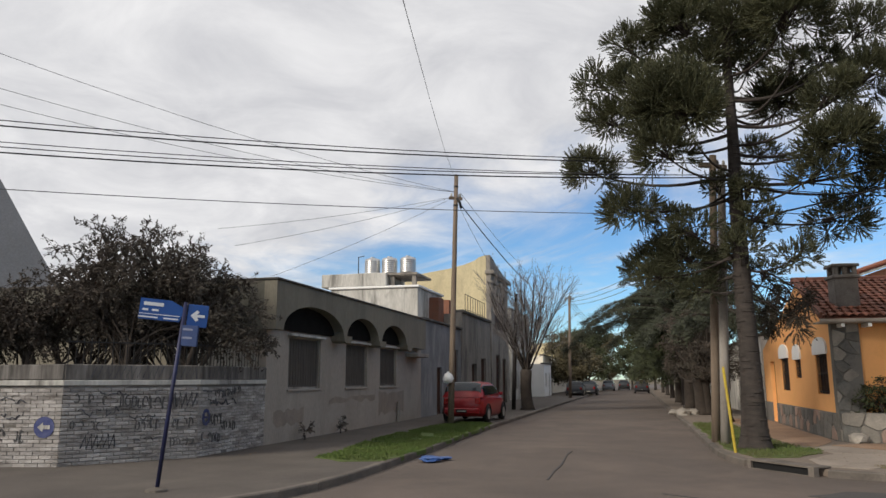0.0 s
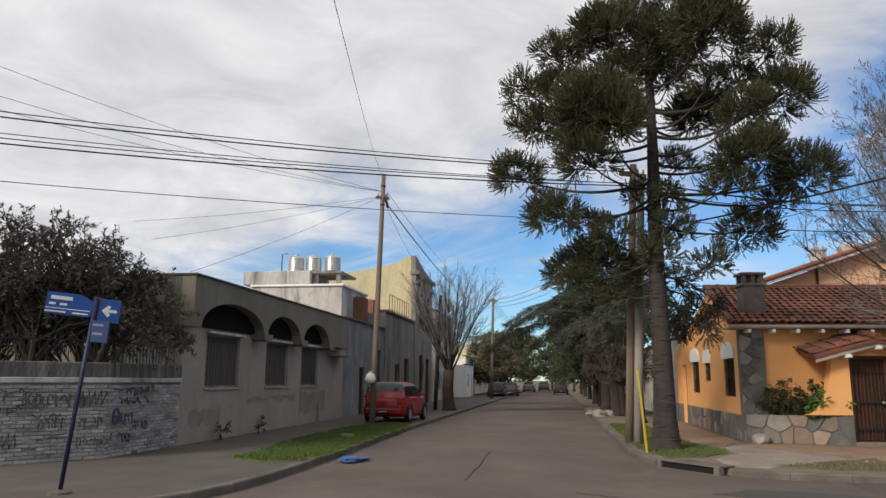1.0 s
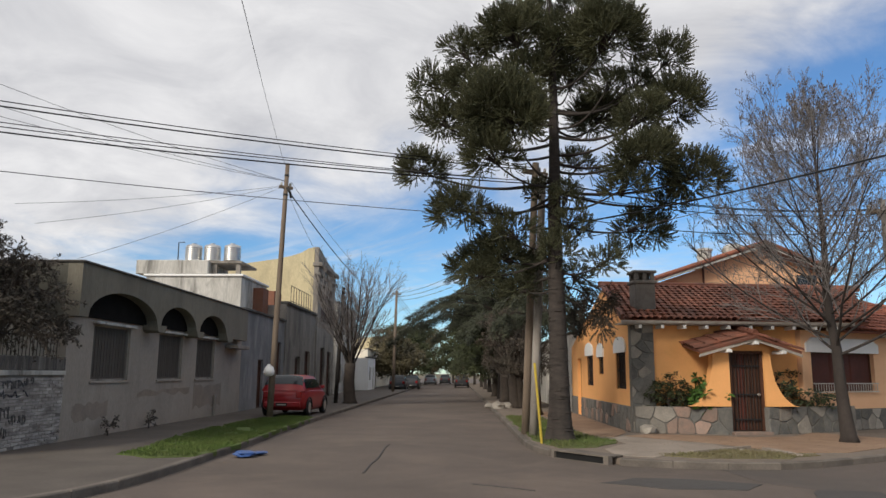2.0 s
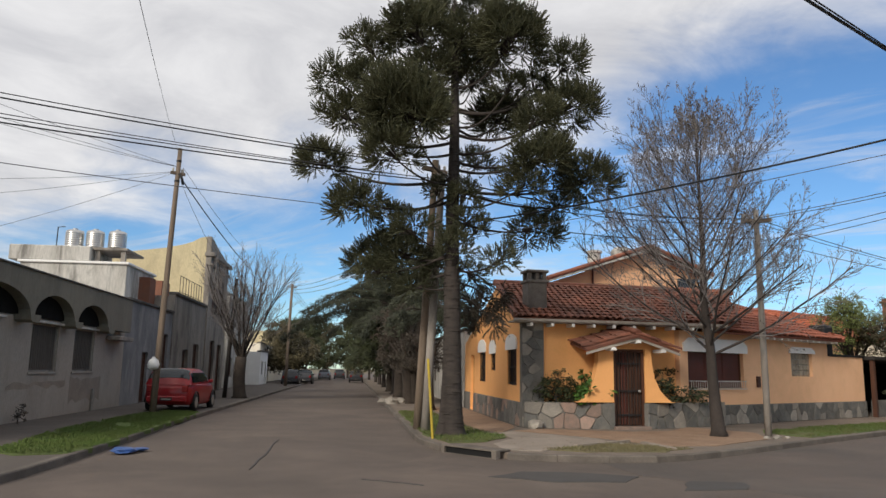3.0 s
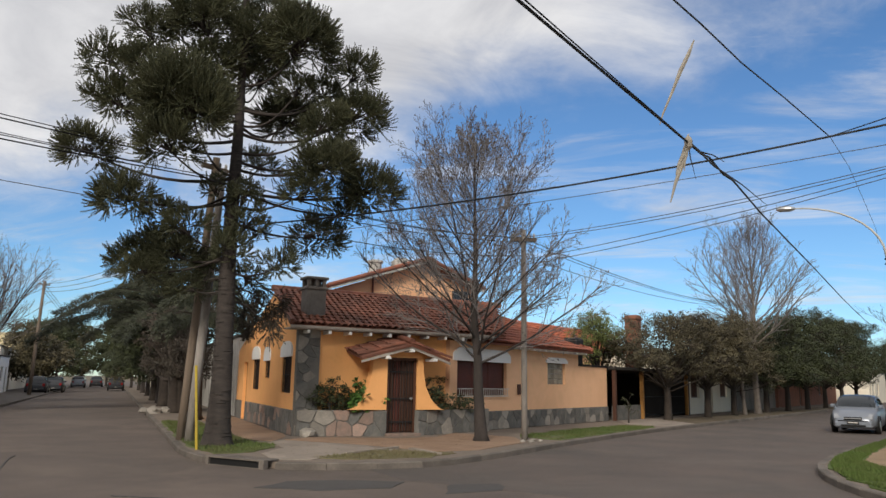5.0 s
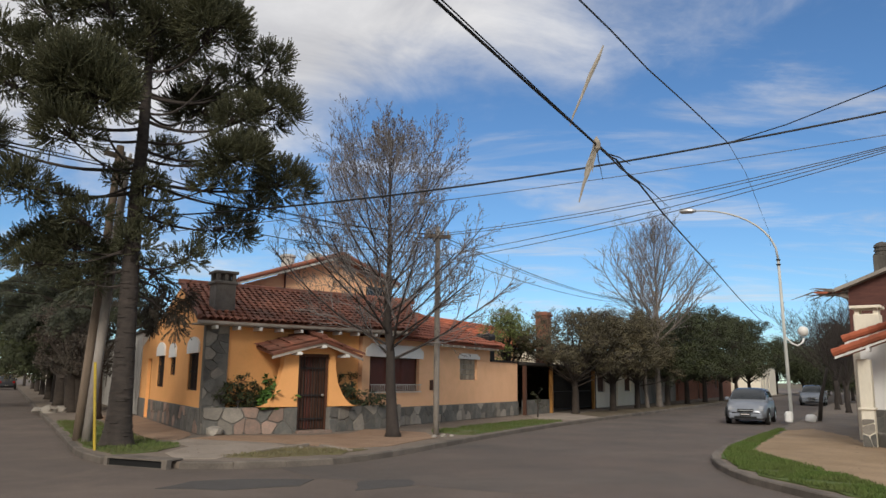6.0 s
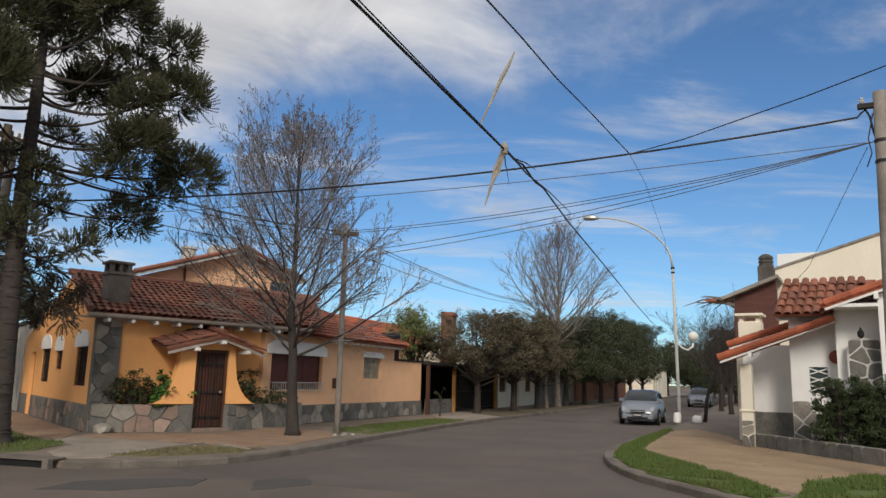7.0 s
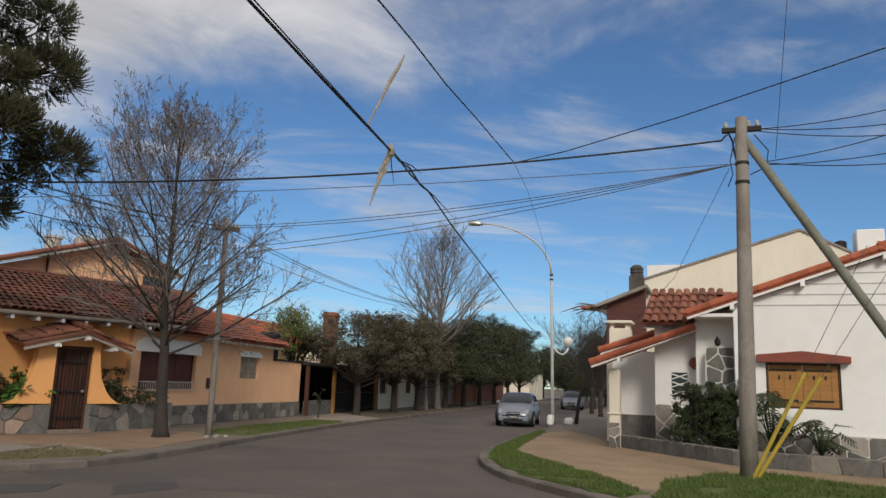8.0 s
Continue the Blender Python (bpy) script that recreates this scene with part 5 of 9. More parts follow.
def garden_plot():
    """Low stone wall and planted bed before the white house."""
    pts = [Vector((21.35, 6.05)), Vector((18.05, 2.3)), Vector((17.85, -0.5)), Vector((17.5, -7.0))]
    low = thing("low_wall", pose(18.05, 2.3, 0.12), "low garden wall of grey crazy-paved stone", "wall")
    for i, (p, q) in enumerate(zip(pts, pts[1:])):
        m, L = line_frame(p, q)
        at = rel(low, m)
        bm = bmesh.new()
        box(bm, 0, L, 0.0, 0.22, 0.05, 0.46, 0.015)
        run = part("wall_run", bm, M_STONE_PALE, low, at=at)
        stones(run, Matrix.Identity(4), 0.0, L, 0.1, 0.47, 0.0, 0.40, [M_STONE, M_STONE, M_STONE_PALE] if i else [M_STONE], 0.009, 0.02, seed=31 + i)
    bm = bmesh.new()
    o = plan(FRAME_W @ Vector((-3.3, 2.1, 0)))
    prism(bm, [(21.5, 5.95), (18.3, 2.25), (18.08, -0.5), (17.75, -7.0), (19, -8), (19.9, 2.6), (22, 3.5), o], 0.1, 0.36)
    solid("garden_bed", bm, M_SOIL, Matrix.Identity(4), "dark soil bed behind the low stone wall", "garden bed", kind="structure")


garden_plot()


def back_house():
    h = thing("cream_house", FRAME_W @ pose(0, 9, 0.12), "tall cream gabled house standing behind the white house", "house")
    w = rel(h, FRAME_W)
    bm = bmesh.new()
    extrude_y(bm, [(-3.15, 0.05), (3.9, 0.05), (3.9, 6.75), (2.34, 7.6), (-3.15, 5.9)], 9.0, 9.3)
    box(bm, -3.15, -2.9, 9.3, 16, 0.05, 5.8)
    part("wall", bm, M_CREAM, h, at=w)
    bm = bmesh.new()
    extrude_y(bm, [(-3.1, 5.74), (2.34, 7.44), (3.86, 6.6), (3.86, 6.68), (2.34, 7.53), (-3.1, 5.84)], 9.31, 16)
    part("roof", bm, material("dark_slab", (0.10, 0.09, 0.08), 0.9), h, at=w)
    bm = bmesh.new()
    extrude_y(bm, [(-3.2, 5.87), (2.34, 7.58), (3.95, 6.71), (3.95, 6.79), (2.34, 7.67), (-3.2, 5.95)], 8.94, 9.36)
    part("coping", bm, M_DARKWALL, h, "thin weathered coping along the gable", at=w)
    bm = bmesh.new()
    box(bm, -3.1, -0.9, 9.6, 12, 5.6, 6.55)
    part("parapet", bm, M_WHITE, h, at=w)
    bm = bmesh.new()
    box(bm, 4.2, 5.1, 9.5, 10.5, 6.3, 7.65, 0.03)
    part("tank_box", bm, M_WHITE, h, "white boxed roof tank", at=w)
    bm = bmesh.new()
    lathe(bm, [(0.2, 6.6), (0.2, 7.3), (0.1, 7.35)], 10, pose(3.75, 10, 0))
    part("flue", bm, M_IRON, h, at=w)
    b = thing("brown_gable_house", FRAME_W @ pose(-5, 8, 0.12), "brown gabled house with weathered roof and chimney", "house")
    w = rel(b, FRAME_W @ pose(-0.27, 0, 0))
    bm = bmesh.new()
    extrude_y(bm, [(-4.1, 0.05), (-2.7, 0.05), (-2.7, 5.33), (-4.1, 4.77)], 7.6, 7.85)
    part("wall", bm, material("brown_boards", (0.12, 0.05, 0.04), 0.85, (0.08, 0.035, 0.03), 2, 15, 0.2, stretch=(1, 1, 6)), b, at=w)
    bm = bmesh.new()
    extrude_y(bm, [(-4.5, 4.63), (-2.62, 5.36), (-2.62, 5.48), (-4.5, 4.75)], 7.25, 13)
    part("roof", bm, M_DARKWALL, b, at=w)
    bm = bmesh.new()
    box(bm, -3.3, -2.78, 7.75, 8.25, 5.0, 5.86, 0.02)
    lathe(bm, [(0.25, 5.86), (0.25, 5.93), (0.22, 5.94), (0.22, 5.99), (0.25, 6.0), (0.25, 6.06), (0.22, 6.07), (0.22, 6.12), (0.25, 6.13), (0.24, 6.2), (0.16, 6.28), (0.04, 6.32)], 14, pose(-3.04, 8.0, 0))
    ch = part("chimney", bm, M_COPING, b, "rounded grey chimney", at=w)
    bm = bmesh.new()
    box(bm, -3.45, -2.8, 4.0, 4.6, 2.6, 3.62, 0.02)
    box(bm, -3.52, -2.73, 3.9, 4.7, 3.78, 3.86, 0.01)
    box(bm, -3.42, -3.3, 4.05, 4.55, 3.62, 3.78)
    box(bm, -2.95, -2.83, 4.05, 4.55, 3.62, 3.78)
    part("grill_chimney", bm, M_CREAM, b, "cream block chimney with a capped top", at=w)
    box_ = bmesh.new()
    box(box_, -3.5, -2.3, 3.8, 7.5, 0.05, 2.6)
    part("annex", box_, M_CREAM, b, at=w)


back_house()


def roof_branches():
    """Dry sticks and a broken tile or two caught on the eave of the brown house."""
    rng = random.Random(15)
    t = thing("dry_branches", FRAME_W @ pose(-4.75, 7.3, 4.62), "tangle of dry grey branches caught on the roof edge", "branches")
    for k in range(9):
        bm = bmesh.new()
        p = Vector((rng.uniform(-0.1, 0.5), rng.uniform(-0.2, 0.5), rng.uniform(-0.25, 0.12)))
        d = Vector((-rng.uniform(0.7, 1.5), rng.uniform(-0.4, 0.4), rng.uniform(-0.35, 0.3)))
        tube(bm, [p, p + d * 0.5 + Vector((0, 0, rng.uniform(-0.06, 0.12))), p + d], [0.035, 0.026, 0.008], 5)
        part("stick", bm, M_BARK_PALE if k % 3 else M_BARK_DARK, t)
    for k in range(3):
        ob = new("tile", tile_mesh(M_TILE_NEW))
        ob.parent = t
        ob.matrix_basis = pose(-0.15 + 0.22 * k, 0.1 * k, -0.05, 10, 15 * k, 80 + 20 * k)


roof_branches()


# ---------- east side houses on street B ----------
def carport():
    h = thing("carport", FRAME_B @ pose(30.6, 12.6, 0.12), "low carport with dark interior and timber posts", "carport")
    b = rel(h, FRAME_B)
    # roof and walls near-black: the interior's shade is put into their colour
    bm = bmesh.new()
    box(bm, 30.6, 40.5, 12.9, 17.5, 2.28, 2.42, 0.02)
    part("roof", bm, M_INSIDE_SHADE, h, at=b)
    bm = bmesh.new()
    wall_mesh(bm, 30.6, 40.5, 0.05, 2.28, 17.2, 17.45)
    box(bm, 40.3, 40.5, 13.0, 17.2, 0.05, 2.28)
    part("back_wall", bm, M_INSIDE_SHADE, h, at=b)
    for u in (30.75, 33.9, 37.2, 40.2):
        bm = bmesh.new()
        box(bm, u - 0.08, u + 0.08, 12.98, 13.14, 0.05, 2.28, 0.015)
        part("post", bm, M_WOOD if u > 31 else M_WOOD_DARK, h, at=b)
    bm = bmesh.new()
    for x0, x1, z0, z1 in ((34.06, 40.14, 0.23, 0.27), (34.06, 40.14, 1.86, 1.90), (34.06, 34.10, 0.27, 1.86), (40.10, 40.14, 0.27, 1.86), (34.10, 40.10, 1.08, 1.12)):
        box(bm, x0, x1, 13.18, 13.22, z0, z1)
    gate = part("gate", bm, M_IRON, h, "dark iron bar gate", at=b)
    bm = bmesh.new()
    tube(bm, [(0, 13.2, 0.25), (0, 13.2, 1.88)], 0.012, 5)
    bar = mesh_of(bm, "gate_bar", M_IRON)
    for k in range(60):
        ob = new("gate_bar", bar)
        ob.parent = gate
        ob.matrix_basis = pose(34.15 + k * 0.1, 0, 0)
    bm = bmesh.new()
    wall_mesh(bm, 30.85, 33.8, 0.05, 0.75, 13.1, 13.25)
    part("low_wall", bm, M_STONE, h, at=b)
    bm = bmesh.new()
    box(bm, 36.6, 37.25, 14.3, 14.95, 2.42, 5.2, 0.02)
    box(bm, 36.53, 37.32, 14.23, 15.02, 4.97, 5.08, 0.02)
    part("chimney", bm, M_BRICK_RED, h, "red brick chimney stack", at=b)


carport()
plain_house("street_house", FRAME_B, 40.7, 50, 13.4, 22, 3.3, M_CREAM, "cream street house half hidden by trees", [(42, 43.4, 1, 2.3), (45, 46, 0.12, 2.2), (47.5, 49, 1, 2.3)])
plain_house("street_house", FRAME_B, 50.3, 62, 13.4, 22, 3.6, M_DARKWALL, "dark rendered street house half hidden by trees", [(52, 53.4, 1, 2.3), (56, 57, 0.12, 2.2), (59, 60.5, 1, 2.3)])
plain_house("street_house", FRAME_B, 63, 90, 13.4, 22, 3.4, M_BRICK_RED, "reddish street house under dark trees", [(66, 67.4, 1, 2.3), (71, 72, 0.12, 2.2), (80, 81.5, 1, 2.3)])
plain_house("street_house", FRAME_B, 92, 108, 10.5, 22, 3.5, M_CREAM, "low cream house at the street's far end", [(93, 94.2, 1, 2.3), (96, 97, 0.12, 2.2), (99, 100.5, 1.0, 2.3)])


def red_roof_house():
    h = thing("red_roof_house", FRAME_B @ pose(28.6, 18, 0.12), "house with a bright orange-red tile roof behind the corner house", "house")
    b = rel(h, FRAME_B)
    bm = bmesh.new()
    box(bm, 28.6, 43.5, 18.0, 24, 0.05, 3.55)
    part("wall", bm, M_PEACH, h, at=b)
    tile_roof(h, FRAME_B, (28.2, 17.6, 3.55), (16.0, 0, 0), (0, 3.2, 1.45), (0, 0), (16.0, 16.0), M_TILE_NEW, 120)
    tile_roof(h, FRAME_B, (44.2, 24.0, 3.55), (-16.0, 0, 0), (0, -3.2, 1.45), (0, 0), (16.0, 16.0), M_TILE_NEW, 0)


red_roof_house()
# north side of street A beyond the corner house
plain_house("street_house", FRAME_A @ pose(0, 0, 0, 0, 0, 180), -46, -31.6, 4.72, 12, 3.3, M_STAINED, "pale rendered house behind the dark conifers", [(-44, -42.6, 1, 2.3), (-40, -39, 0.12, 2.2), (-36, -34.5, 1, 2.3)])
plain_house("street_house", FRAME_A @ pose(0, 0, 0, 0, 0, 180), -70, -47, 4.72, 12, 3.4, M_WHITE, "white garden-fronted house behind the street trees", [(-66, -64.6, 1, 2.3), (-60, -59, 0.12, 2.2), (-52, -50.5, 1, 2.3)])
plain_house("street_house", FRAME_A @ pose(0, 0, 0, 0, 0, 180), -125, -71, 4.9, 14, 4.2, M_CREAM, "long cream house row down the street", [(-90, -88, 1, 2.3), (-80, -79, 0.12, 2.2)])


def gable_shed():
    """The big pale gable wall behind the brick garden wall."""
    h = thing("gabled_building", pose(-13.0, 21.4, 0.12), "plain pale grey gable wall rising behind the garden", "building")
    m = pose(-13.0, 21.4, 0, 0, 0, 30)
    at = rel(h, m)
    bm = bmesh.new()
    extrude_y(bm, [(-14, 0.05), (2.6, 0.05), (2.6, 2.9), (1.1, 5.4), (-0.1, 7.5), (-4, 12.5), (-9, 7.5), (-14, 3)], 0.0, 0.3)
    part("wall", bm, material("pale_grey_render", (0.25, 0.25, 0.26), 0.9, (0.21, 0.21, 0.22), 0.6, 20, 0.15, (0.2, 0.2, 0.2), 0.8, 0.4), h, at=at)
    bm = bmesh.new()
    box(bm, -14, 2.6, 0.3, 9, 0.05, 2.9)
    part("body", bm, M_GREY, h, at=at)


gable_shed()

# ---------- trees and plants ----------
def limb(bm, p, d, length, r0, r1, rng, steps=4, wander=0.15, lift=0.0, sides=5):
    """A bent tapered limb; returns its points."""
    pts, rad = [Vector(p)], [r0]
    d = Vector(d).normalized()
    for k in range(1, steps + 1):
        d = (d + Vector((rng.uniform(-1, 1), rng.uniform(-1, 1), rng.uniform(-1, 1))) * wander + Vector((0, 0, lift))).normalized()
        pts.append(pts[-1] + d * length / steps)
        rad.append(r0 + (r1 - r0) * k / steps)
    tube(bm, pts, rad, sides, caps=False)
    return pts, d


class Cards:
    """Collects many small leaf blades into one mesh."""

    def __init__(self):
        self.v, self.f = [], []

    def blade(self, p, d, side, length, width):
        k = len(self.v)
        m = p + d * length * 0.5
        self.v += [p, m + side * width, p + d * length, m - side * width]
        self.f.append((k, k + 1, k + 2, k + 3))

    def make(self, name, mat, parent, label=""):
        me = bpy.data.meshes.new(name)
        me.from_pydata([tuple(v) for v in self.v], [], self.f)
        me.materials.append(mat)
        ob = new(name, me)
        ob.parent = parent
        return tagged(ob, label)


def rand_dir(rng, up=0.0):
    while True:
        v = Vector((rng.uniform(-1, 1), rng.uniform(-1, 1), rng.uniform(-1, 1)))
        if 0.05 < v.length < 1:
            v.normalize()
            v.z += up
            return v.normalized()


def araucaria(at_xy, height):
    """A tall araucaria: straight ringed trunk, long bare limbs that dip and turn up, and domed clumps of rope-like leafy shoots at their ends."""
    rng = random.Random(5)
    t = thing("araucaria", pose(at_xy[0], at_xy[1], 0.1), "tall araucaria with bare curved limbs and spiky dark green tufts", "tree")
    bm = bmesh.new()
    zs = [0, 0.12, 0.35, 0.8, 1.6, 2.6, 4, 5.5, 7, 8.5, 10, height - 0.4]
    rs = [0.42, 0.35, 0.295, 0.255, 0.225, 0.205, 0.185, 0.16, 0.13, 0.10, 0.07, 0.03]

    def axis(z):
        return Vector((0.02 * math.sin(z) - 0.006 * z, -0.012 * z, z))

    tube(bm, [axis(z) for z in zs], rs, 16)
    for k in range(150):
        z = 0.25 + k * 0.055 + rng.uniform(-0.03, 0.03)
        r = float(np.interp(z, zs, rs))
        a = rng.uniform(0, 6.283)
        arc = [axis(z) + Vector((math.cos(a + q * 0.22), math.sin(a + q * 0.22), 0.012 * math.sin(q + k))) * (r + 0.002) for q in range(rng.randint(4, 9))]
        tube(bm, arc, 0.016, 5)
    part("trunk", bm, M_BARK_ARA, t, "grey-brown ringed trunk", smooth=True)
    wood = bmesh.new()
    leaves, dead = Cards(), Cards()
    turn = Matrix.Rotation(radians(-22.06), 3, "Z")

    def rope(cards, p, d, length, curl):
        """A leafy shoot: a curved axis clad in short stiff pointed leaves."""
        n = max(4, int(length / 0.045))
        q, e = p.copy(), d.copy()
        side = e.orthogonal().normalized()
        for i in range(n):
            e = (e + Vector((rng.uniform(-0.05, 0.05), rng.uniform(-0.05, 0.05), curl + rng.uniform(-0.05, 0.05)))).normalized()
            q = q + e * length / n
            a0 = rng.uniform(0, 6.283)
            for k in range(3):
                a = a0 + 2.1 * k
                s = (side * math.cos(a) + e.cross(side) * math.sin(a)).normalized()
                cards.blade(q, (e + s * 0.42).normalized(), e.cross(s).normalized(), rng.uniform(0.055, 0.08), 0.0115)

    def tuft(c, out, size, cards=leaves, curl=0.07, density=1.0):
        """A brush of shoots that fan out from one point and turn up at their ends."""
        for _ in range(int(54 * density * (size / 0.4) ** 1.6)):
            d = (rand_dir(rng) * 0.95 + out * 0.85).normalized()
            rope(cards, c + d * size * rng.uniform(0.05, 0.4), d, size * rng.uniform(0.6, 1.0), curl)

    def clump(c, out, R):
        """A dome of several brushes on short forked twigs."""
        R *= 1.12 if c.z < 8.6 else 1.0
        k = max(6, round(11 * (R / 0.65) ** 1.5))
        for i in range(k):
            z = 1 - 1.55 * (i + 0.5) / k
            a = 2.39996 * i + c.z * 3
            f = math.sqrt(max(0.0, 1 - z * z))
            d = Vector((f * math.cos(a), f * math.sin(a), z))
            p = c + Vector((d.x, d.y, d.z * 0.85)) * R * rng.uniform(0.32, 0.78)
            tube(wood, [c - out * R * 0.45, c.lerp(p, 0.4), p], [0.022, 0.016, 0.01], 4, caps=False)
            tuft(p, (d + out * 0.35 + Vector((0, 0, 0.12))).normalized(), R * rng.uniform(0.42, 0.68))

    def branch(z0, right, fwd, z1, R):
        """One limb from the trunk at z0 to a clump: it dips, then turns up."""
        o, e = axis(z0), turn @ Vector((right, fwd, 0)) + Vector((0, 0, z1))
        L = Vector((e.x - o.x, e.y - o.y, 0)).length
        wave = turn @ Vector((0.0, 0.10 * math.sin(z0 * 7), 0))
        pts = []
        for k in range(10):
            f = k / 9
            pts.append(o.lerp(e, f) + Vector((0, 0, -(0.06 + 0.045 * L) * math.sin(math.pi * f ** 0.9) - 0.25 * max(z1 - z0, 0) * math.sin(math.pi * f))) + wave * math.sin(f * 5))
        r0 = 0.024 + 0.007 * L
        tube(wood, pts, [r0 * (1 - 0.6 * k / 9) for k in range(10)], 7, caps=False)
        out = (pts[-1] - pts[-3]).normalized()
        clump(e, out, R)

    # limbs: height on the trunk, sideways and away reach, height of the clump, its radius
    crown = ((9.0, -1.02, -0.5, 9.95, 0.85), (9.6, 0.57, 0.3, 10.75, 0.65), (8.6, 1.36, -1.0, 9.5, 0.92), (8.6, -2.3, 0.0, 9.75, 0.60), (9.9, -0.5, 0.8, 10.9, 0.70), (9.2, 0.3, 1.5, 9.9, 0.80),
             (8.8, 0.1, -0.5, 9.75, 0.55), (9.6, -0.1, -0.6, 11.1, 0.55), (9.3, 1.2, 0.6, 10.6, 0.55),
             (8.4, -0.6, -0.3, 9.0, 0.60), (8.3, 0.5, 0.4, 9.0, 0.55), (8.9, -1.7, 0.5, 10.2, 0.5))
    upper = ((7.9, -3.1, 0.3, 9.0, 0.62), (7.7, -2.25, -0.3, 8.75, 0.66), (7.2, -2.9, 0.5, 8.05, 0.60), (6.3, -1.1, -1.6, 7.45, 0.90), (6.1, -1.5, -1.6, 6.5, 0.62), (8.0, 2.9, 0.3, 9.4, 0.63),
             (7.4, 2.95, 0.2, 8.25, 0.66), (6.9, 2.05, -0.6, 7.6, 0.58), (7.6, 1.3, 1.6, 8.4, 0.75), (7.5, -0.9, 1.7, 8.6, 0.75), (8.1, 2.1, 0.6, 8.9, 0.55),
             (7.6, 1.4, -0.3, 8.6, 0.5), (6.7, 2.5, 0.6, 7.3, 0.5), (6.9, -1.9, 0.6, 7.6, 0.5))
    middle = ((6.25, -3.45, 0.2, 6.7, 0.60), (5.7, -2.44, -0.4, 5.5, 0.62), (5.9, -1.6, 0.4, 5.4, 0.42), (6.5, 2.1, -0.9, 6.5, 0.70), (6.0, 3.2, -0.3, 6.15, 0.66), (5.6, 1.65, -0.8, 5.85, 0.50),
              (5.2, 2.05, 0.6, 5.1, 0.58), (5.4, 0.24, -0.55, 5.7, 0.46), (6.4, 0.62, 1.0, 6.95, 0.45), (5.6, -0.45, -0.4, 5.85, 0.36), (6.0, 2.75, 0.5, 5.7, 0.45))
    low = ((4.0, 1.14, -0.3, 4.15, 0.46), (4.1, 0.0, -0.5, 4.4, 0.46), (4.7, 0.6, 0.2, 5.0, 0.36), (4.6, -1.1, -0.3, 4.9, 0.50), (4.3, -1.36, 0.3, 4.4, 0.64), (3.9, -2.1, 1.0, 4.35, 0.62),
           (4.1, -0.4, 0.5, 4.2, 0.45), (3.6, -0.9, 0.4, 3.6, 0.45), (4.9, 0.35, -0.4, 5.1, 0.4), (3.5, 0.5, 0.3, 3.9, 0.42), (4.4, -1.9, 0.2, 3.9, 0.5))
    for row in crown + upper + middle + low:
        branch(*row)
    # withered brown shoots hanging over the eaves
    for right, fwd, z in ((0.75, 0.7, 3.55), (1.05, 0.9, 3.2), (0.6, 0.9, 3.0), (0.95, 0.6, 2.85), (1.3, 1.0, 3.5), (0.45, 0.6, 3.3)):
        e = turn @ Vector((right, fwd, 0)) + Vector((0, 0, z))
        tube(wood, [axis(z + 0.5), axis(z + 0.5).lerp(e, 0.5) + Vector((0, 0, 0.15)), e], [0.03, 0.022, 0.012], 5, caps=False)
        for k in range(3):
            tuft(e + rand_dir(rng) * 0.22, Vector((rng.uniform(-0.6, 0.6), rng.uniform(-0.6, 0.6), -0.35)).normalized(), 0.34, dead, -0.08, 0.7)
    tagged(part("branchwork", wood, M_BARK_ARA, t, "long bare curved limbs", smooth=True), kind="stuff")
    leaves.make("foliage", M_LEAF_ARA, t, "stiff dark green needle tufts")
    dead.make("withered_foliage", M_LEAF_BROWN, t, "withered brown hanging shoots")
    return t


araucaria((6.85, 16.65), 11.6)


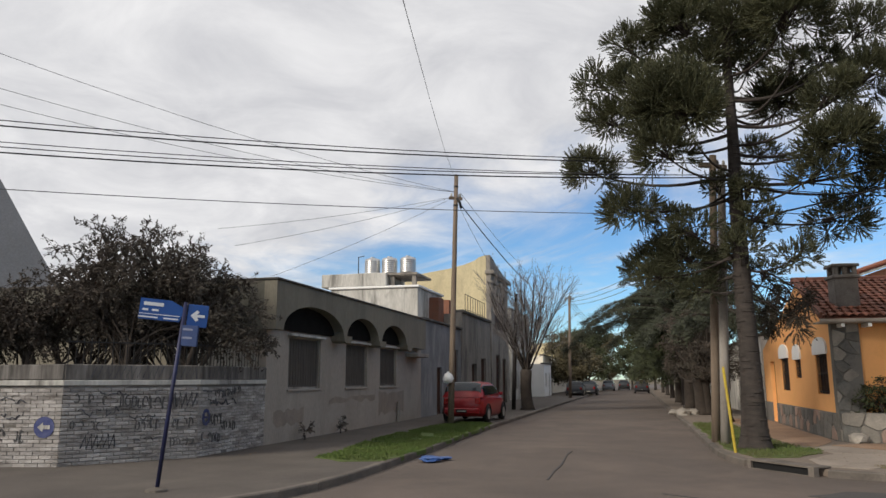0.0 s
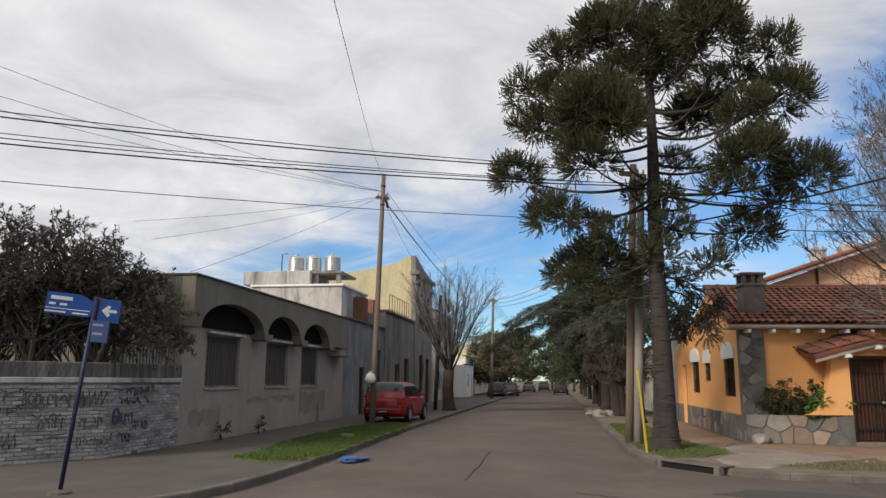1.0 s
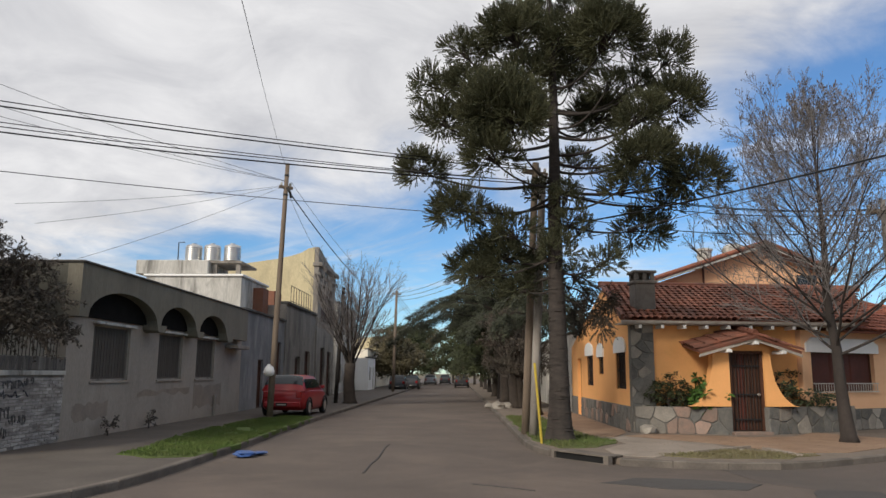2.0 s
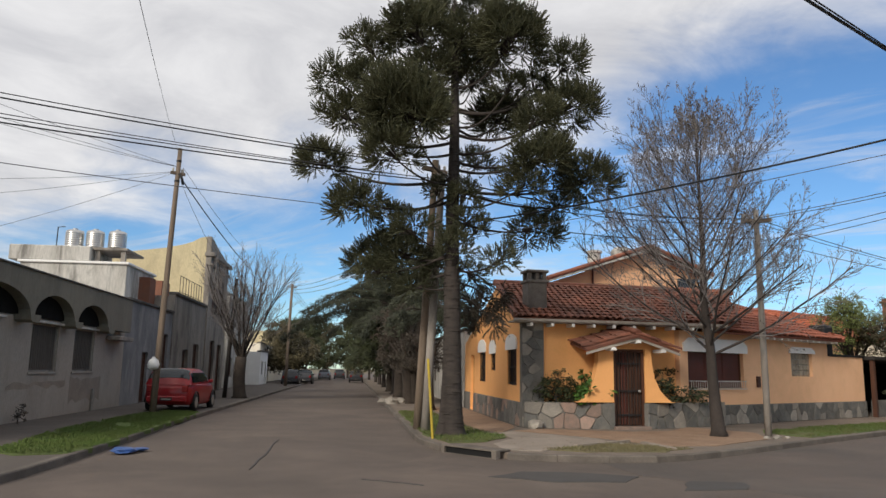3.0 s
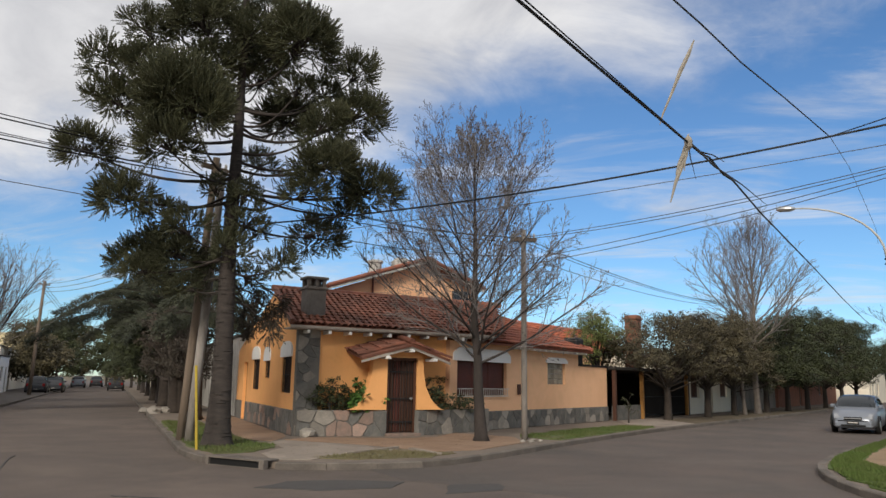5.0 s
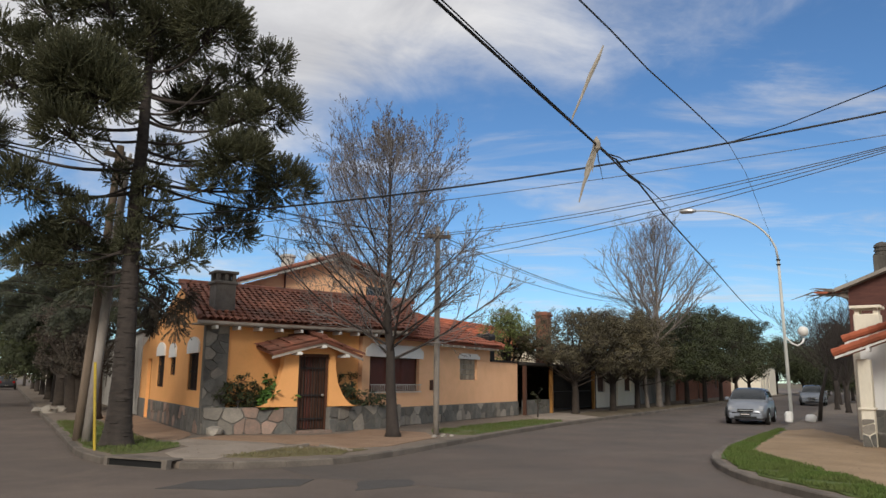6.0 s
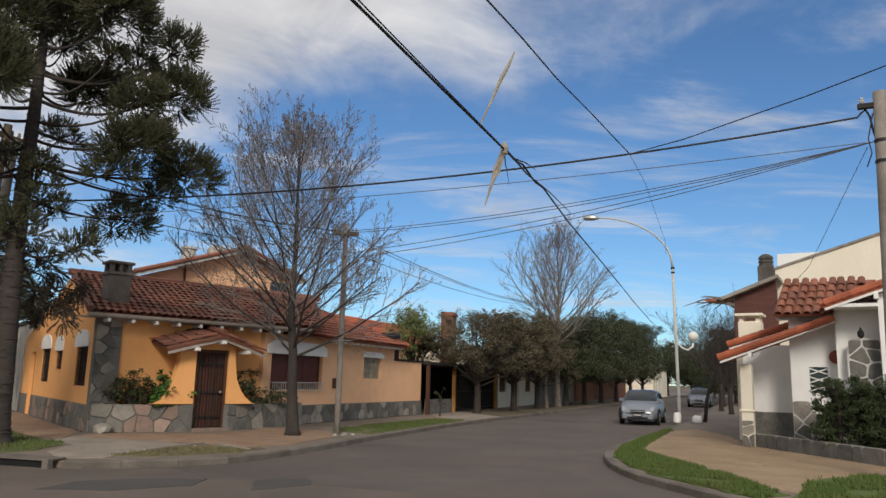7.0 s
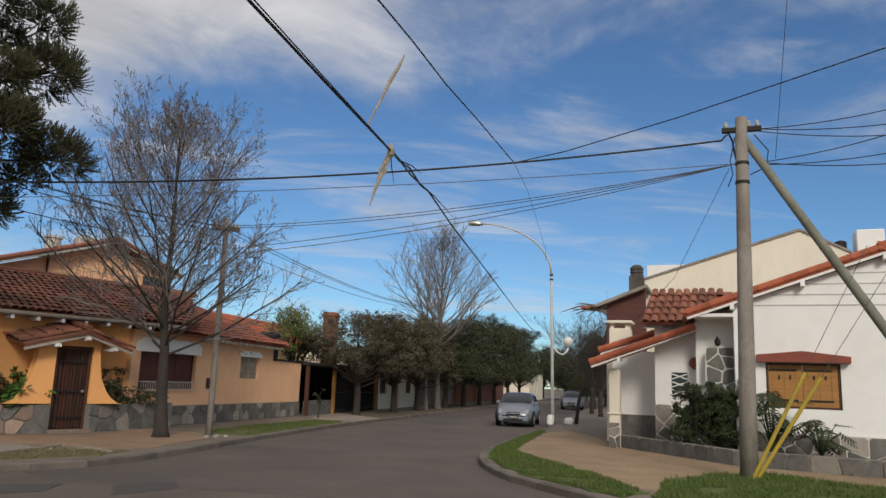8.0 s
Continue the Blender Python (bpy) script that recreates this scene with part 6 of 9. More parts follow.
def bare_tree(m, height, spread, seed, label, trunk_r=0.13, fork=2.2, leader=True, laterals=22, pods=0.0, bark=None, fine=(8, 5, 2), low=35, slim=1.0, twig_mat=None):
    """A leafless tree: tapered trunk, a leader or a vase of limbs, laterals and fine twigs, perhaps seed pods."""
    rng = random.Random(seed)
    t = thing("bare_tree", m, label, "tree")
    bark = bark or M_BARK
    trunk, big, twig, seeds = bmesh.new(), bmesh.new(), bmesh.new(), Cards()
    top_z = height if leader else fork
    pts, rad = [Vector((0, 0, -0.03)), Vector((0, 0, 0.15))], [trunk_r * 1.5, trunk_r * 1.1]
    n = 12 if leader else 4
    p = Vector((0, 0, 0.15))
    for k in range(1, n + 1):
        z = 0.15 + (top_z - 0.15) * k / n
        p = Vector((p.x + rng.uniform(-0.05, 0.05), p.y + rng.uniform(-0.05, 0.05), z))
        pts.append(p)
        rad.append(trunk_r * (1 - 0.93 * (k / n) ** 0.8) if leader else trunk_r * (1.05 - 0.1 * k / n))
    tube(trunk, pts, rad, 10)
    part("trunk", trunk, bark, t, smooth=True)

    def on_axis(z):
        i = 1
        while i < len(pts) - 2 and pts[i + 1].z < z:
            i += 1
        f = (z - pts[i].z) / (pts[i + 1].z - pts[i].z)
        return pts[i].lerp(pts[i + 1], f), rad[i] + (rad[i + 1] - rad[i]) * f

    def twigs(p, d, length, r, level):
        steps = (5, 4, 3, 2)[level]
        q, e = limb(big if level == 0 else twig, p, d, length, r, max(r * 0.35, 0.0035), rng, steps, (0.10, 0.13, 0.16, 0.2)[level], (0.10, 0.07, 0.05, 0.0)[level], (6, 4, 3, 3)[level])
        if level == 3 or level > len(fine) - 1:
            if rng.random() < pods:
                for _ in range(2):
                    o = rng.choice(q[1:])
                    seeds.blade(o, Vector((rng.uniform(-0.4, 0.4), rng.uniform(-0.4, 0.4), -1)).normalized(), rand_dir(rng), rng.uniform(0.03, 0.07), 0.016)
            return
        k = fine[level]
        for i in range(k):
            f = 0.18 + 0.8 * (i + rng.random()) / k
            j = min(int(f * (len(q) - 1)), len(q) - 2)
            o = q[j].lerp(q[j + 1], f * (len(q) - 1) - j)
            ax = (q[j + 1] - q[j]).normalized()
            sd = rand_dir(rng)
            sd = (sd - ax * sd.dot(ax)).normalized()
            nd = (ax * 0.8 + sd * rng.uniform(0.5, 0.8) + Vector((0, 0, 0.18))).normalized()
            twigs(o, nd, length * rng.uniform(0.32, 0.5) * (1.1 - 0.5 * f), max(r * 0.45, 0.006 * slim), level + 1)

    for k in range(laterals):
        a = 2.39996 * k + rng.uniform(-0.35, 0.35)
        if leader:
            f = (k + 0.5) / laterals
            o, r = on_axis(fork + (height - fork) * f * 0.94)
            el = radians(low + 32 * f + rng.uniform(-9, 9))
            L = spread * (1 - f) ** 0.62 * (0.9 + 0.5 * f) * rng.uniform(0.8, 1.15) + 0.3
            r = max(min(r * 0.5, 0.034 + 0.03 * (1 - f)), 0.012) * slim
        else:
            o = Vector((0, 0, fork - rng.uniform(0, 0.4)))
            el = radians(rng.uniform(low, 82))
            L = (height - fork) / max(math.sin(el), 0.72) * rng.uniform(0.72, 1.0)
            r = trunk_r * rng.uniform(0.10, 0.2)
        d = Vector((math.cos(a) * math.cos(el), math.sin(a) * math.cos(el), math.sin(el)))
        twigs(o, d, L, r, 0)
    tagged(part("branchwork", big, bark, t, smooth=True), kind="stuff")
    tagged(part("twig_growth", twig, twig_mat or M_TWIG, t), kind="stuff")
    if seeds.v:
        tagged(seeds.make("pod_growth", M_POD, t), kind="stuff")
    return t


bare_tree(pose(13.45, 15.1, 0.12, 0, -2.2, -41.8), 8.2, 3.7, 3, "slender leafless street tree hung with small dry pods", 0.165, 1.95, True, 60, 0.3, None, (11, 8, 3), 22, 0.62)
bare_tree(FRAME_A @ pose(38.4, 5.55, 0.12), 6.9, 3.0, 8, "pollarded leafless street tree with a dark trunk", 0.30, 2.0, False, 26, 0.0, M_BARK_DARK, (9, 6, 2), 57)
bare_tree(FRAME_B @ pose(46.5, 11.0, 0.12), 10.4, 5.4, 13, "tall leafless street tree with pale limbs", 0.2, 3.4, True, 38, 0.5, M_BARK_PALE, (10, 7, 2), 34)
bare_tree(FRAME_B @ pose(44.0, 11.1, 0.12), 7.8, 2.0, 14, "slim leafless street tree with pale limbs", 0.12, 2.9, True, 18, 0.2, M_BARK_PALE, (8, 5, 2), 42)
for i, (u, v, hh) in enumerate(((46.0, 0.9, 5.6), (51.0, 1.6, 6.3), (57.0, 1.2, 6.2), (63.0, 1.8, 6.6))):
    bare_tree(FRAME_B @ pose(u, v, 0.12), hh, 3.0, 17 + i, "low leafless street tree with brown twigs", 0.13, 1.7, False, 19, 0.2, M_BARK, (9, 6, 2), 30, 1.0, M_BARK)


def leafy_tree(m, blobs, seed, label, leaf, trunk_r=0.14, fork=1.6, leaf_size=0.09, density=900, twigs=True, category="tree", name="tree", hang=0.0, bark=None, stems=1, limb_k=0.5):
    """A leafed tree: trunk, limbs to each bough, and boughs of many small leaves. blobs: (x, y, z, radius, flatness)."""
    rng = random.Random(seed)
    t = thing(name, m, label, category)
    bark = bark or M_BARK
    bm = bmesh.new()
    for s in range(stems):
        o = Vector((rng.uniform(-0.25, 0.25), rng.uniform(-0.25, 0.25), 0)) * (stems > 1)
        tube(bm, [o + Vector((0, 0, -0.03)), o + Vector((0, 0, 0.12)), o * 1.4 + Vector((0.03, 0, fork * 0.6)), o * 1.9 + Vector((0, 0.02, fork))], [trunk_r * 1.4, trunk_r * 1.05, trunk_r * 0.9, trunk_r * 0.75], 9)
    part("trunk", bm, bark, t, smooth=True)
    limbs = bmesh.new()
    cards = Cards()
    for x, y, z, r, flat in blobs:
        c = Vector((x, y, z))
        a = Vector((0, 0, fork * rng.uniform(0.75, 1.0)))
        mid = a.lerp(c, 0.55) + rand_dir(rng) * 0.2
        tube(limbs, [a, mid, c], [trunk_r * limb_k, trunk_r * limb_k * 0.6, trunk_r * limb_k * 0.2], 5, caps=False)
        n = int(density * r * r)
        # sprays round the bough's centre, with gaps between them
        sprays = max(6, int(26 * r))
        for _ in range(sprays):
            d = rand_dir(rng)
            p = c + Vector((d.x, d.y, d.z * flat)) * r * rng.uniform(0.45, 1.05)
            if twigs:
                tube(limbs, [c.lerp(p, 0.2), p], [0.016, 0.005], 3, caps=False)
            rr = r * rng.uniform(0.22, 0.42)
            for _ in range(max(6, n // sprays)):
                e = rand_dir(rng)
                q = p + Vector((e.x, e.y, e.z * 0.75 - hang * rng.random())) * rr * rng.random() ** 0.5
                dd = (rand_dir(rng) + Vector((0, 0, -0.15 - hang))).normalized()
                cards.blade(q, dd, dd.orthogonal().normalized(), leaf_size * rng.uniform(0.7, 1.3), leaf_size * 0.3)
    tagged(part("branchwork", limbs, bark, t), kind="stuff")
    cards.make("crown", leaf, t)
    return t


def cloud_of(rng, n, rx, ry, z0, z1, r, flat=0.75, taper=0.35):
    out = []
    for _ in range(n):
        f = rng.random()
        a = rng.uniform(0, 6.283)
        k = (1 - taper * f) * math.sqrt(rng.random())
        out.append((math.cos(a) * rx * k, math.sin(a) * ry * k, z0 + (z1 - z0) * f, r * rng.uniform(0.7, 1.2), flat))
    return out


R = random.Random(77)
# dark bush over the brick wall
def arching_shrub(m, label, rx, ry, top, seed, canes=120):
    """A sprawling shrub: several dark stems, many canes that rise and arch over, and short leafy shoots along them."""
    rng = random.Random(seed)
    t = thing("shrub", m, label, "shrub")
    stems, wood, cards = bmesh.new(), bmesh.new(), Cards()
    heads = []
    for k in range(7):
        a = 2.4 * k
        o = Vector((math.cos(a) * rx * 0.25, math.sin(a) * ry * 0.2, 0))
        e = o * 2.6 + Vector((rng.uniform(-0.2, 0.2), rng.uniform(-0.2, 0.2), rng.uniform(1.9, 2.5)))
        pts = [o + Vector((0, 0, -0.03)), o.lerp(e, 0.4) + Vector((rng.uniform(-0.12, 0.12), 0, 0.1)), e]
        tube(stems, pts, [0.10, 0.075, 0.05], 7)
        heads += [pts[1].lerp(e, f) for f in (0.2, 0.6, 1.0)]
    part("stem_base", stems, M_BARK_DARK, t, "crooked dark stems", smooth=True)
    for k in range(canes):
        p = rng.choice(heads).copy()
        a = rng.uniform(0, 6.283)
        h = Vector((math.cos(a), math.sin(a) * ry / rx, 0))
        goal = Vector((h.x * rx, h.y * rx, 0)) * math.sqrt(rng.random()) * 0.95
        gz = 1.9 + (top - 1.9) * math.sqrt(max(0.0, 1 - (goal.x / rx) ** 2)) * rng.uniform(0.25, 1.0)
        e = Vector((goal.x, goal.y, gz))
        over = h * rng.uniform(0.2, 0.55) + Vector((0, 0, -rng.uniform(0.1, 0.5)))
        pts = [p.lerp(e, f) + Vector((0, 0, 0.45 * math.sin(f * math.pi))) for f in (0, 0.25, 0.5, 0.75, 1.0)] + [e + over * 0.6 + Vector((0, 0, 0.06)), e + over]
        tube(wood, pts, [0.026, 0.022, 0.018, 0.014, 0.010, 0.007, 0.004], 4, caps=False)
        for i in range(26):
            f = rng.uniform(1.2, 5.95)
            o = pts[int(f)].lerp(pts[int(f) + 1], f - int(f))
            d = (rand_dir(rng) + h * 0.5 + Vector((0, 0, 0.15))).normalized()
            L = rng.uniform(0.2, 0.5)
            q = [o, o + d * L * 0.6, o + d * L + Vector((0, 0, -0.25 * L))]
            tube(wood, q, [0.006, 0.005, 0.003], 3, caps=False)
            for _ in range(11):
                g_ = rng.uniform(0.25, 1.0)
                c = o.lerp(q[2], g_)
                dd = (d * 0.6 + rand_dir(rng) * 0.8 + Vector((0, 0, -0.25))).normalized()
                cards.blade(c, dd, dd.orthogonal().normalized(), rng.uniform(0.05, 0.10), 0.017)
    tagged(part("cane_growth", wood, M_BARK_DARK, t), kind="stuff")
    cards.make("foliage", M_LEAF_BROWN, t)
    return t


arching_shrub(pose(-6.75, 16.2, 0.12), "sprawling dark bronze-leaved shrub rising over the garden wall", 2.9, 1.3, 4.9, 4, 150)
arching_shrub(pose(-9.4, 15.9, 0.12), "dark low shrub beside the garden wall's end", 1.2, 0.8, 3.3, 9, 40)
# conifers and dark street trees on street A
def conifer(s, q, hgt, reach, seed, leaf, label, z0=2.5, per_tier=6):
    """A broad cedar: trunk, tiers of long boughs that sag at their tips, and hanging sprays of short needles along them."""
    rng = random.Random(seed)
    t = thing("tree", FRAME_A @ pose(s, -q, 0.12), label, "tree")
    bm = bmesh.new()
    tube(bm, [(0, 0, -0.03), (0, 0, 0.2), (0.05, 0.03, hgt * 0.5), (0, 0, hgt)], [0.4, 0.3, 0.18, 0.03], 10)
    part("trunk", bm, M_BARK_DARK, t, smooth=True)
    wood, cards = bmesh.new(), Cards()
    tiers = int((hgt - z0) / 0.5)
    for k in range(tiers):
        f = k / (tiers - 1)
        z = z0 + (hgt - z0) * f
        n = max(3, round(per_tier * (1 - 0.5 * f)))
        for j in range(n):
            a = 2.4 * k + 6.283 * j / n + rng.uniform(-0.35, 0.35)
            L = (reach * (1 - f) ** 0.7 + 0.35) * rng.uniform(0.7, 1.12)
            h = Vector((math.cos(a), math.sin(a), 0))
            side = Vector((-h.y, h.x, 0))
            pts = [Vector((0, 0, z)) + h * L * g_ + Vector((0, 0, 0.16 * L * math.sin(g_ * 2.2) - 0.30 * L * g_ ** 2.2)) for g_ in (0, 0.25, 0.5, 0.75, 1.0)]
            tube(wood, pts, [0.05, 0.04, 0.03, 0.02, 0.008], 4, caps=False)
            m = int(L * 13)
            for i in range(m):
                g_ = 0.22 + 0.8 * (i + rng.random()) / m
                x = min(g_, 0.999) * 4
                p = pts[int(x)].lerp(pts[int(x) + 1], x - int(x))
                w = 0.42 * (1.15 - g_) * min(L, 3.0) * rng.uniform(-1, 1)
                e = p + side * w + h * abs(w) * 0.4 + Vector((0, 0, -0.12 * abs(w) - rng.uniform(0, 0.1)))
                drop = rng.uniform(0.15, 0.55)
                for _ in range(34):
                    u = rng.random()
                    o = p.lerp(e, rng.uniform(0.2, 1.0)) + h * rng.uniform(-0.1, 0.22) + Vector((rng.uniform(-0.07, 0.07), rng.uniform(-0.07, 0.07), -drop * u * u))
                    d = (h * rng.uniform(0.1, 0.9) + side * rng.uniform(-0.7, 0.7) + Vector((0, 0, rng.uniform(-0.9, 0.25)))).normalized()
                    cards.blade(o, d, d.orthogonal().normalized(), rng.uniform(0.10, 0.2), 0.017)
    tagged(part("branchwork", wood, M_BARK_DARK, t), kind="stuff")
    cards.make("crown", leaf, t)


conifer(42.0, 2.6, 9.2, 5.9, 1, M_LEAF_CEDAR, "broad dark cedar drooping over the street", 4.3, 8)
conifer(29.0, 2.9, 6.0, 2.2, 2, M_LEAF_CEDAR, "dark green conifer in a row of street trees", 3.7, 6)
conifer(52.0, 2.6, 7.2, 3.2, 3, M_LEAF_DARK, "dark conifer farther along the street", 2.6)
leafy_tree(FRAME_A @ pose(34.5, -2.75, 0.12), cloud_of(R, 40, 2.0, 1.9, 1.7, 4.5, 0.7), 51, "reddish-brown leaved street tree with a leaning trunk", M_LEAF_BROWN, 0.26, 1.5, 0.075, 1000, hang=0.7, bark=M_BARK_DARK, stems=2)
for i, (s, q, z1, leaf) in enumerate(((47, 2.6, 5.2, M_LEAF_DARK), (55, 2.6, 5.0, M_LEAF_DARK), (64, 2.6, 5.4, M_LEAF_DARK), (75, 2.6, 6, M_LEAF_OLIVE), (88, 2.6, 6.5, M_LEAF_DARK), (80, -7.0, 4.6, M_LEAF_OLIVE), (92, -7.0, 6.0, M_LEAF_DARK), (104, -6.5, 6.5, M_LEAF_DARK), (108, 2.2, 7, M_LEAF_DARK), (122, -1, 7, M_LEAF_DARK), (126, -4.5, 7.5, M_LEAF_OLIVE))):
    leafy_tree(FRAME_A @ pose(s, -q, 0.12), cloud_of(R, 20, 3.0, 3.0, 2.0, z1 + 1.2, 1.4), 60 + i, "leafy green street tree far down the street", leaf, 0.18, 1.9, 0.22, 420, twigs=False)
# street B: clipped dark trees on the north pavement
for i, (u, v, rx, z0, z1, leaf) in enumerate(((34.0, 11.9, 3.5, 2.1, 4.7, M_LEAF_OLIVE), (38.6, 11.5, 3.0, 2.0, 4.9, M_LEAF_OLIVE), (43.0, 11.4, 3.0, 1.9, 5.2, M_LEAF_OLIVE))):
    leafy_tree(FRAME_B @ pose(u, v, 0.12), cloud_of(R, 46, rx, rx * 0.8, z0, z1, 0.8, 0.7, 0.25), 90 + i, "olive-green clipped street tree with a dark trunk", leaf, 0.17, 1.6, 0.10, 900, bark=M_BARK_DARK, hang=0.25, limb_k=0.2)
for i, (u, v, rx, z1) in enumerate(((49.5, 11.2, 2.8, 5.6), (54.5, 11.0, 3.1, 6.2), (60, 10.8, 3.3, 6.6), (66, 10.6, 3.4, 6.9), (73, 10.4, 3.4, 7.0), (80, 10.2, 3.4, 7.2))):
    leafy_tree(FRAME_B @ pose(u, v, 0.12), cloud_of(R, 26, rx, rx, 2.3, z1, 1.15), 95 + i, "dense dark green street tree shading the pavement", M_LEAF_DARK, 0.18, 1.8, 0.14, 620, bark=M_BARK_DARK, limb_k=0.35)
leafy_tree(FRAME_B @ pose(32.6, 14.6, 0.12), cloud_of(R, 20, 1.7, 1.2, 2.7, 5.0, 0.7), 110, "light yellow-green tree behind the carport", M_LEAF_LIGHT, 0.12, 2.2, 0.1, 800)
for i, (u, v, z1) in enumerate(((70, 0.5, 6.0), (78, 1.2, 6.5), (88, 0.8, 7.0), (112, 4.5, 6.5), (118, 8, 7.5), (98, 1.0, 7.5), (114, 11, 7), (120, 1.5, 8), (112, 7.5, 5.5))):
    leafy_tree(FRAME_B @ pose(u, v, 0.12), cloud_of(R, 26, 3.2, 3.2, 1.5, z1, 1.5), 120 + i, "dark street tree far along the side street", M_LEAF_DARK, 0.15, 1.9, 0.16, 380, twigs=False)
# shrubs: planters at the orange house, hedge at the white house
leafy_tree(FRAME_F @ pose(0.9, -0.25, 0.70), [(0, 0, 0.35, 0.5, 0.85), (0.4, -0.12, 0.3, 0.42, 0.8), (-0.3, 0.05, 0.55, 0.42, 0.8), (0.1, 0, 0.8, 0.36, 0.9), (-0.4, 0, 0.3, 0.4, 0.8), (0.35, 0, 0.6, 0.35, 0.9)], 130, "dark green shrub in the stone planter", M_LEAF_DARK, 0.03, 0.25, 0.07, 2200, name="shrub", category="shrub")
leafy_tree(FRAME_F @ pose(1.9, -0.3, 0.70), [(0, -0.05, 0.3, 0.5, 0.8), (0.25, -0.15, 0.25, 0.42, 0.8), (-0.35, -0.1, 0.28, 0.46, 0.8), (0.4, 0.1, 0.8, 0.34, 1.2), (-0.1, 0.0, 0.6, 0.36, 1), (0.3, 0.05, 0.5, 0.4, 0.9)], 131, "bright green fern bush in the stone planter", M_LEAF_FERN, 0.03, 0.2, 0.17, 1300, name="shrub", category="shrub")
leafy_tree(FRAME_F @ pose(4.2, -0.2, 0.70), [(0, 0, 0.35, 0.5, 0.8), (0.45, 0.05, 0.32, 0.46, 0.8), (-0.25, 0, 0.75, 0.44, 1.0), (0.95, 0.1, 0.32, 0.44, 0.7), (1.4, 0.15, 0.28, 0.4, 0.7), (0.2, 0, 0.85, 0.34, 1), (-0.5, 0, 0.4, 0.4, 0.9)], 132, "dark leafy shrub beside the porch", M_LEAF_DARK, 0.03, 0.25, 0.09, 1500, name="shrub", category="shrub")
RH = random.Random(3)
leafy_tree(FRAME_W @ pose(-0.95, -0.45, 0.34), [(RH.uniform(-0.35, 0.85), RH.uniform(-0.3, 0.3), RH.uniform(0.2, 1.35), 0.36, 1.0) for _ in range(26)], 133, "dense round green hedge bush behind the low wall", M_LEAF_HEDGE, 0.04, 0.35, 0.06, 4200, name="shrub", category="shrub")
leafy_tree(FRAME_B @ pose(29.4, 11.9, 0.12), [(0, 0, 0.9, 0.35, 1.2), (0.2, 0, 0.6, 0.25, 1)], 134, "thin young sapling on the grass strip", M_LEAF_DARK, 0.03, 0.7, 0.07, 600, name="sapling", category="sapling")
for s in (18.2, 20.6):
    leafy_tree(FRAME_A @ pose(s, 8.45, 0.12), [(0, 0, 0.2, 0.22, 0.9), (0.12, -0.05, 0.35, 0.18, 1)], 135 + int(s), "ragged dry weed tuft at the wall's foot", M_LEAF_BROWN, 0.015, 0.12, 0.07, 1500, name="weed", category="weed")


def split_leaf_plant(m, seed, label, n=11, size=0.45, tall=1.0):
    """A plant of large deeply cut leaves on long stalks."""
    rng = random.Random(seed)
    t = thing("split_leaf_plant", m, label, "plant")
    for k in range(n):
        a = 2.4 * k + rng.uniform(-0.3, 0.3)
        out = Vector((math.cos(a), math.sin(a), 0))
        tip = out * rng.uniform(0.15, 0.5) + Vector((0, 0, tall * rng.uniform(0.35, 1.0)))
        bm = bmesh.new()
        tube(bm, [(0, 0, 0), tuple(tip * 0.55 + Vector((0, 0, 0.12))), tuple(tip)], [0.018, 0.014, 0.009], 5)
        stalk = part("stalk", bm, M_LEAF_HEDGE, t)
        c = Cards()
        d = (out + Vector((0, 0, rng.uniform(-0.9, -0.1)))).normalized()
        s = d.cross(Vector((0, 0, 1))).normalized()
        L = size * rng.uniform(0.8, 1.2)
        up = s.cross(d).normalized()
        c.blade(tip, d, s, L, L * 0.12)
        for i in range(7):
            f = i / 6
            p = tip + d * L * f * 0.85
            w = L * 0.58 * math.sin(math.pi * (0.25 + 0.62 * f)) + 0.02
            for sg in (-1, 1):
                dd = (s * sg + d * (0.15 + 0.5 * f) - up * 0.2).normalized()
                c.blade(p, dd, (d - up * 0.1).normalized(), w, L * 0.062)
        c.make("leaf", M_LEAF_HEDGE, stalk)
    return t


split_leaf_plant(FRAME_W @ pose(0.75, -0.75, 0.34), 5, "large split-leaf plant in the garden bed", 20, 0.5, 1.45)
split_leaf_plant(FRAME_W @ pose(1.75, -0.9, 0.34), 6, "split-leaf plant leaning over the low wall", 13, 0.5, 0.85)
split_leaf_plant(FRAME_W @ pose(-0.2, -0.3, 0.34), 7, "palm-like leafy plant beside the buttress", 13, 0.42, 1.75)

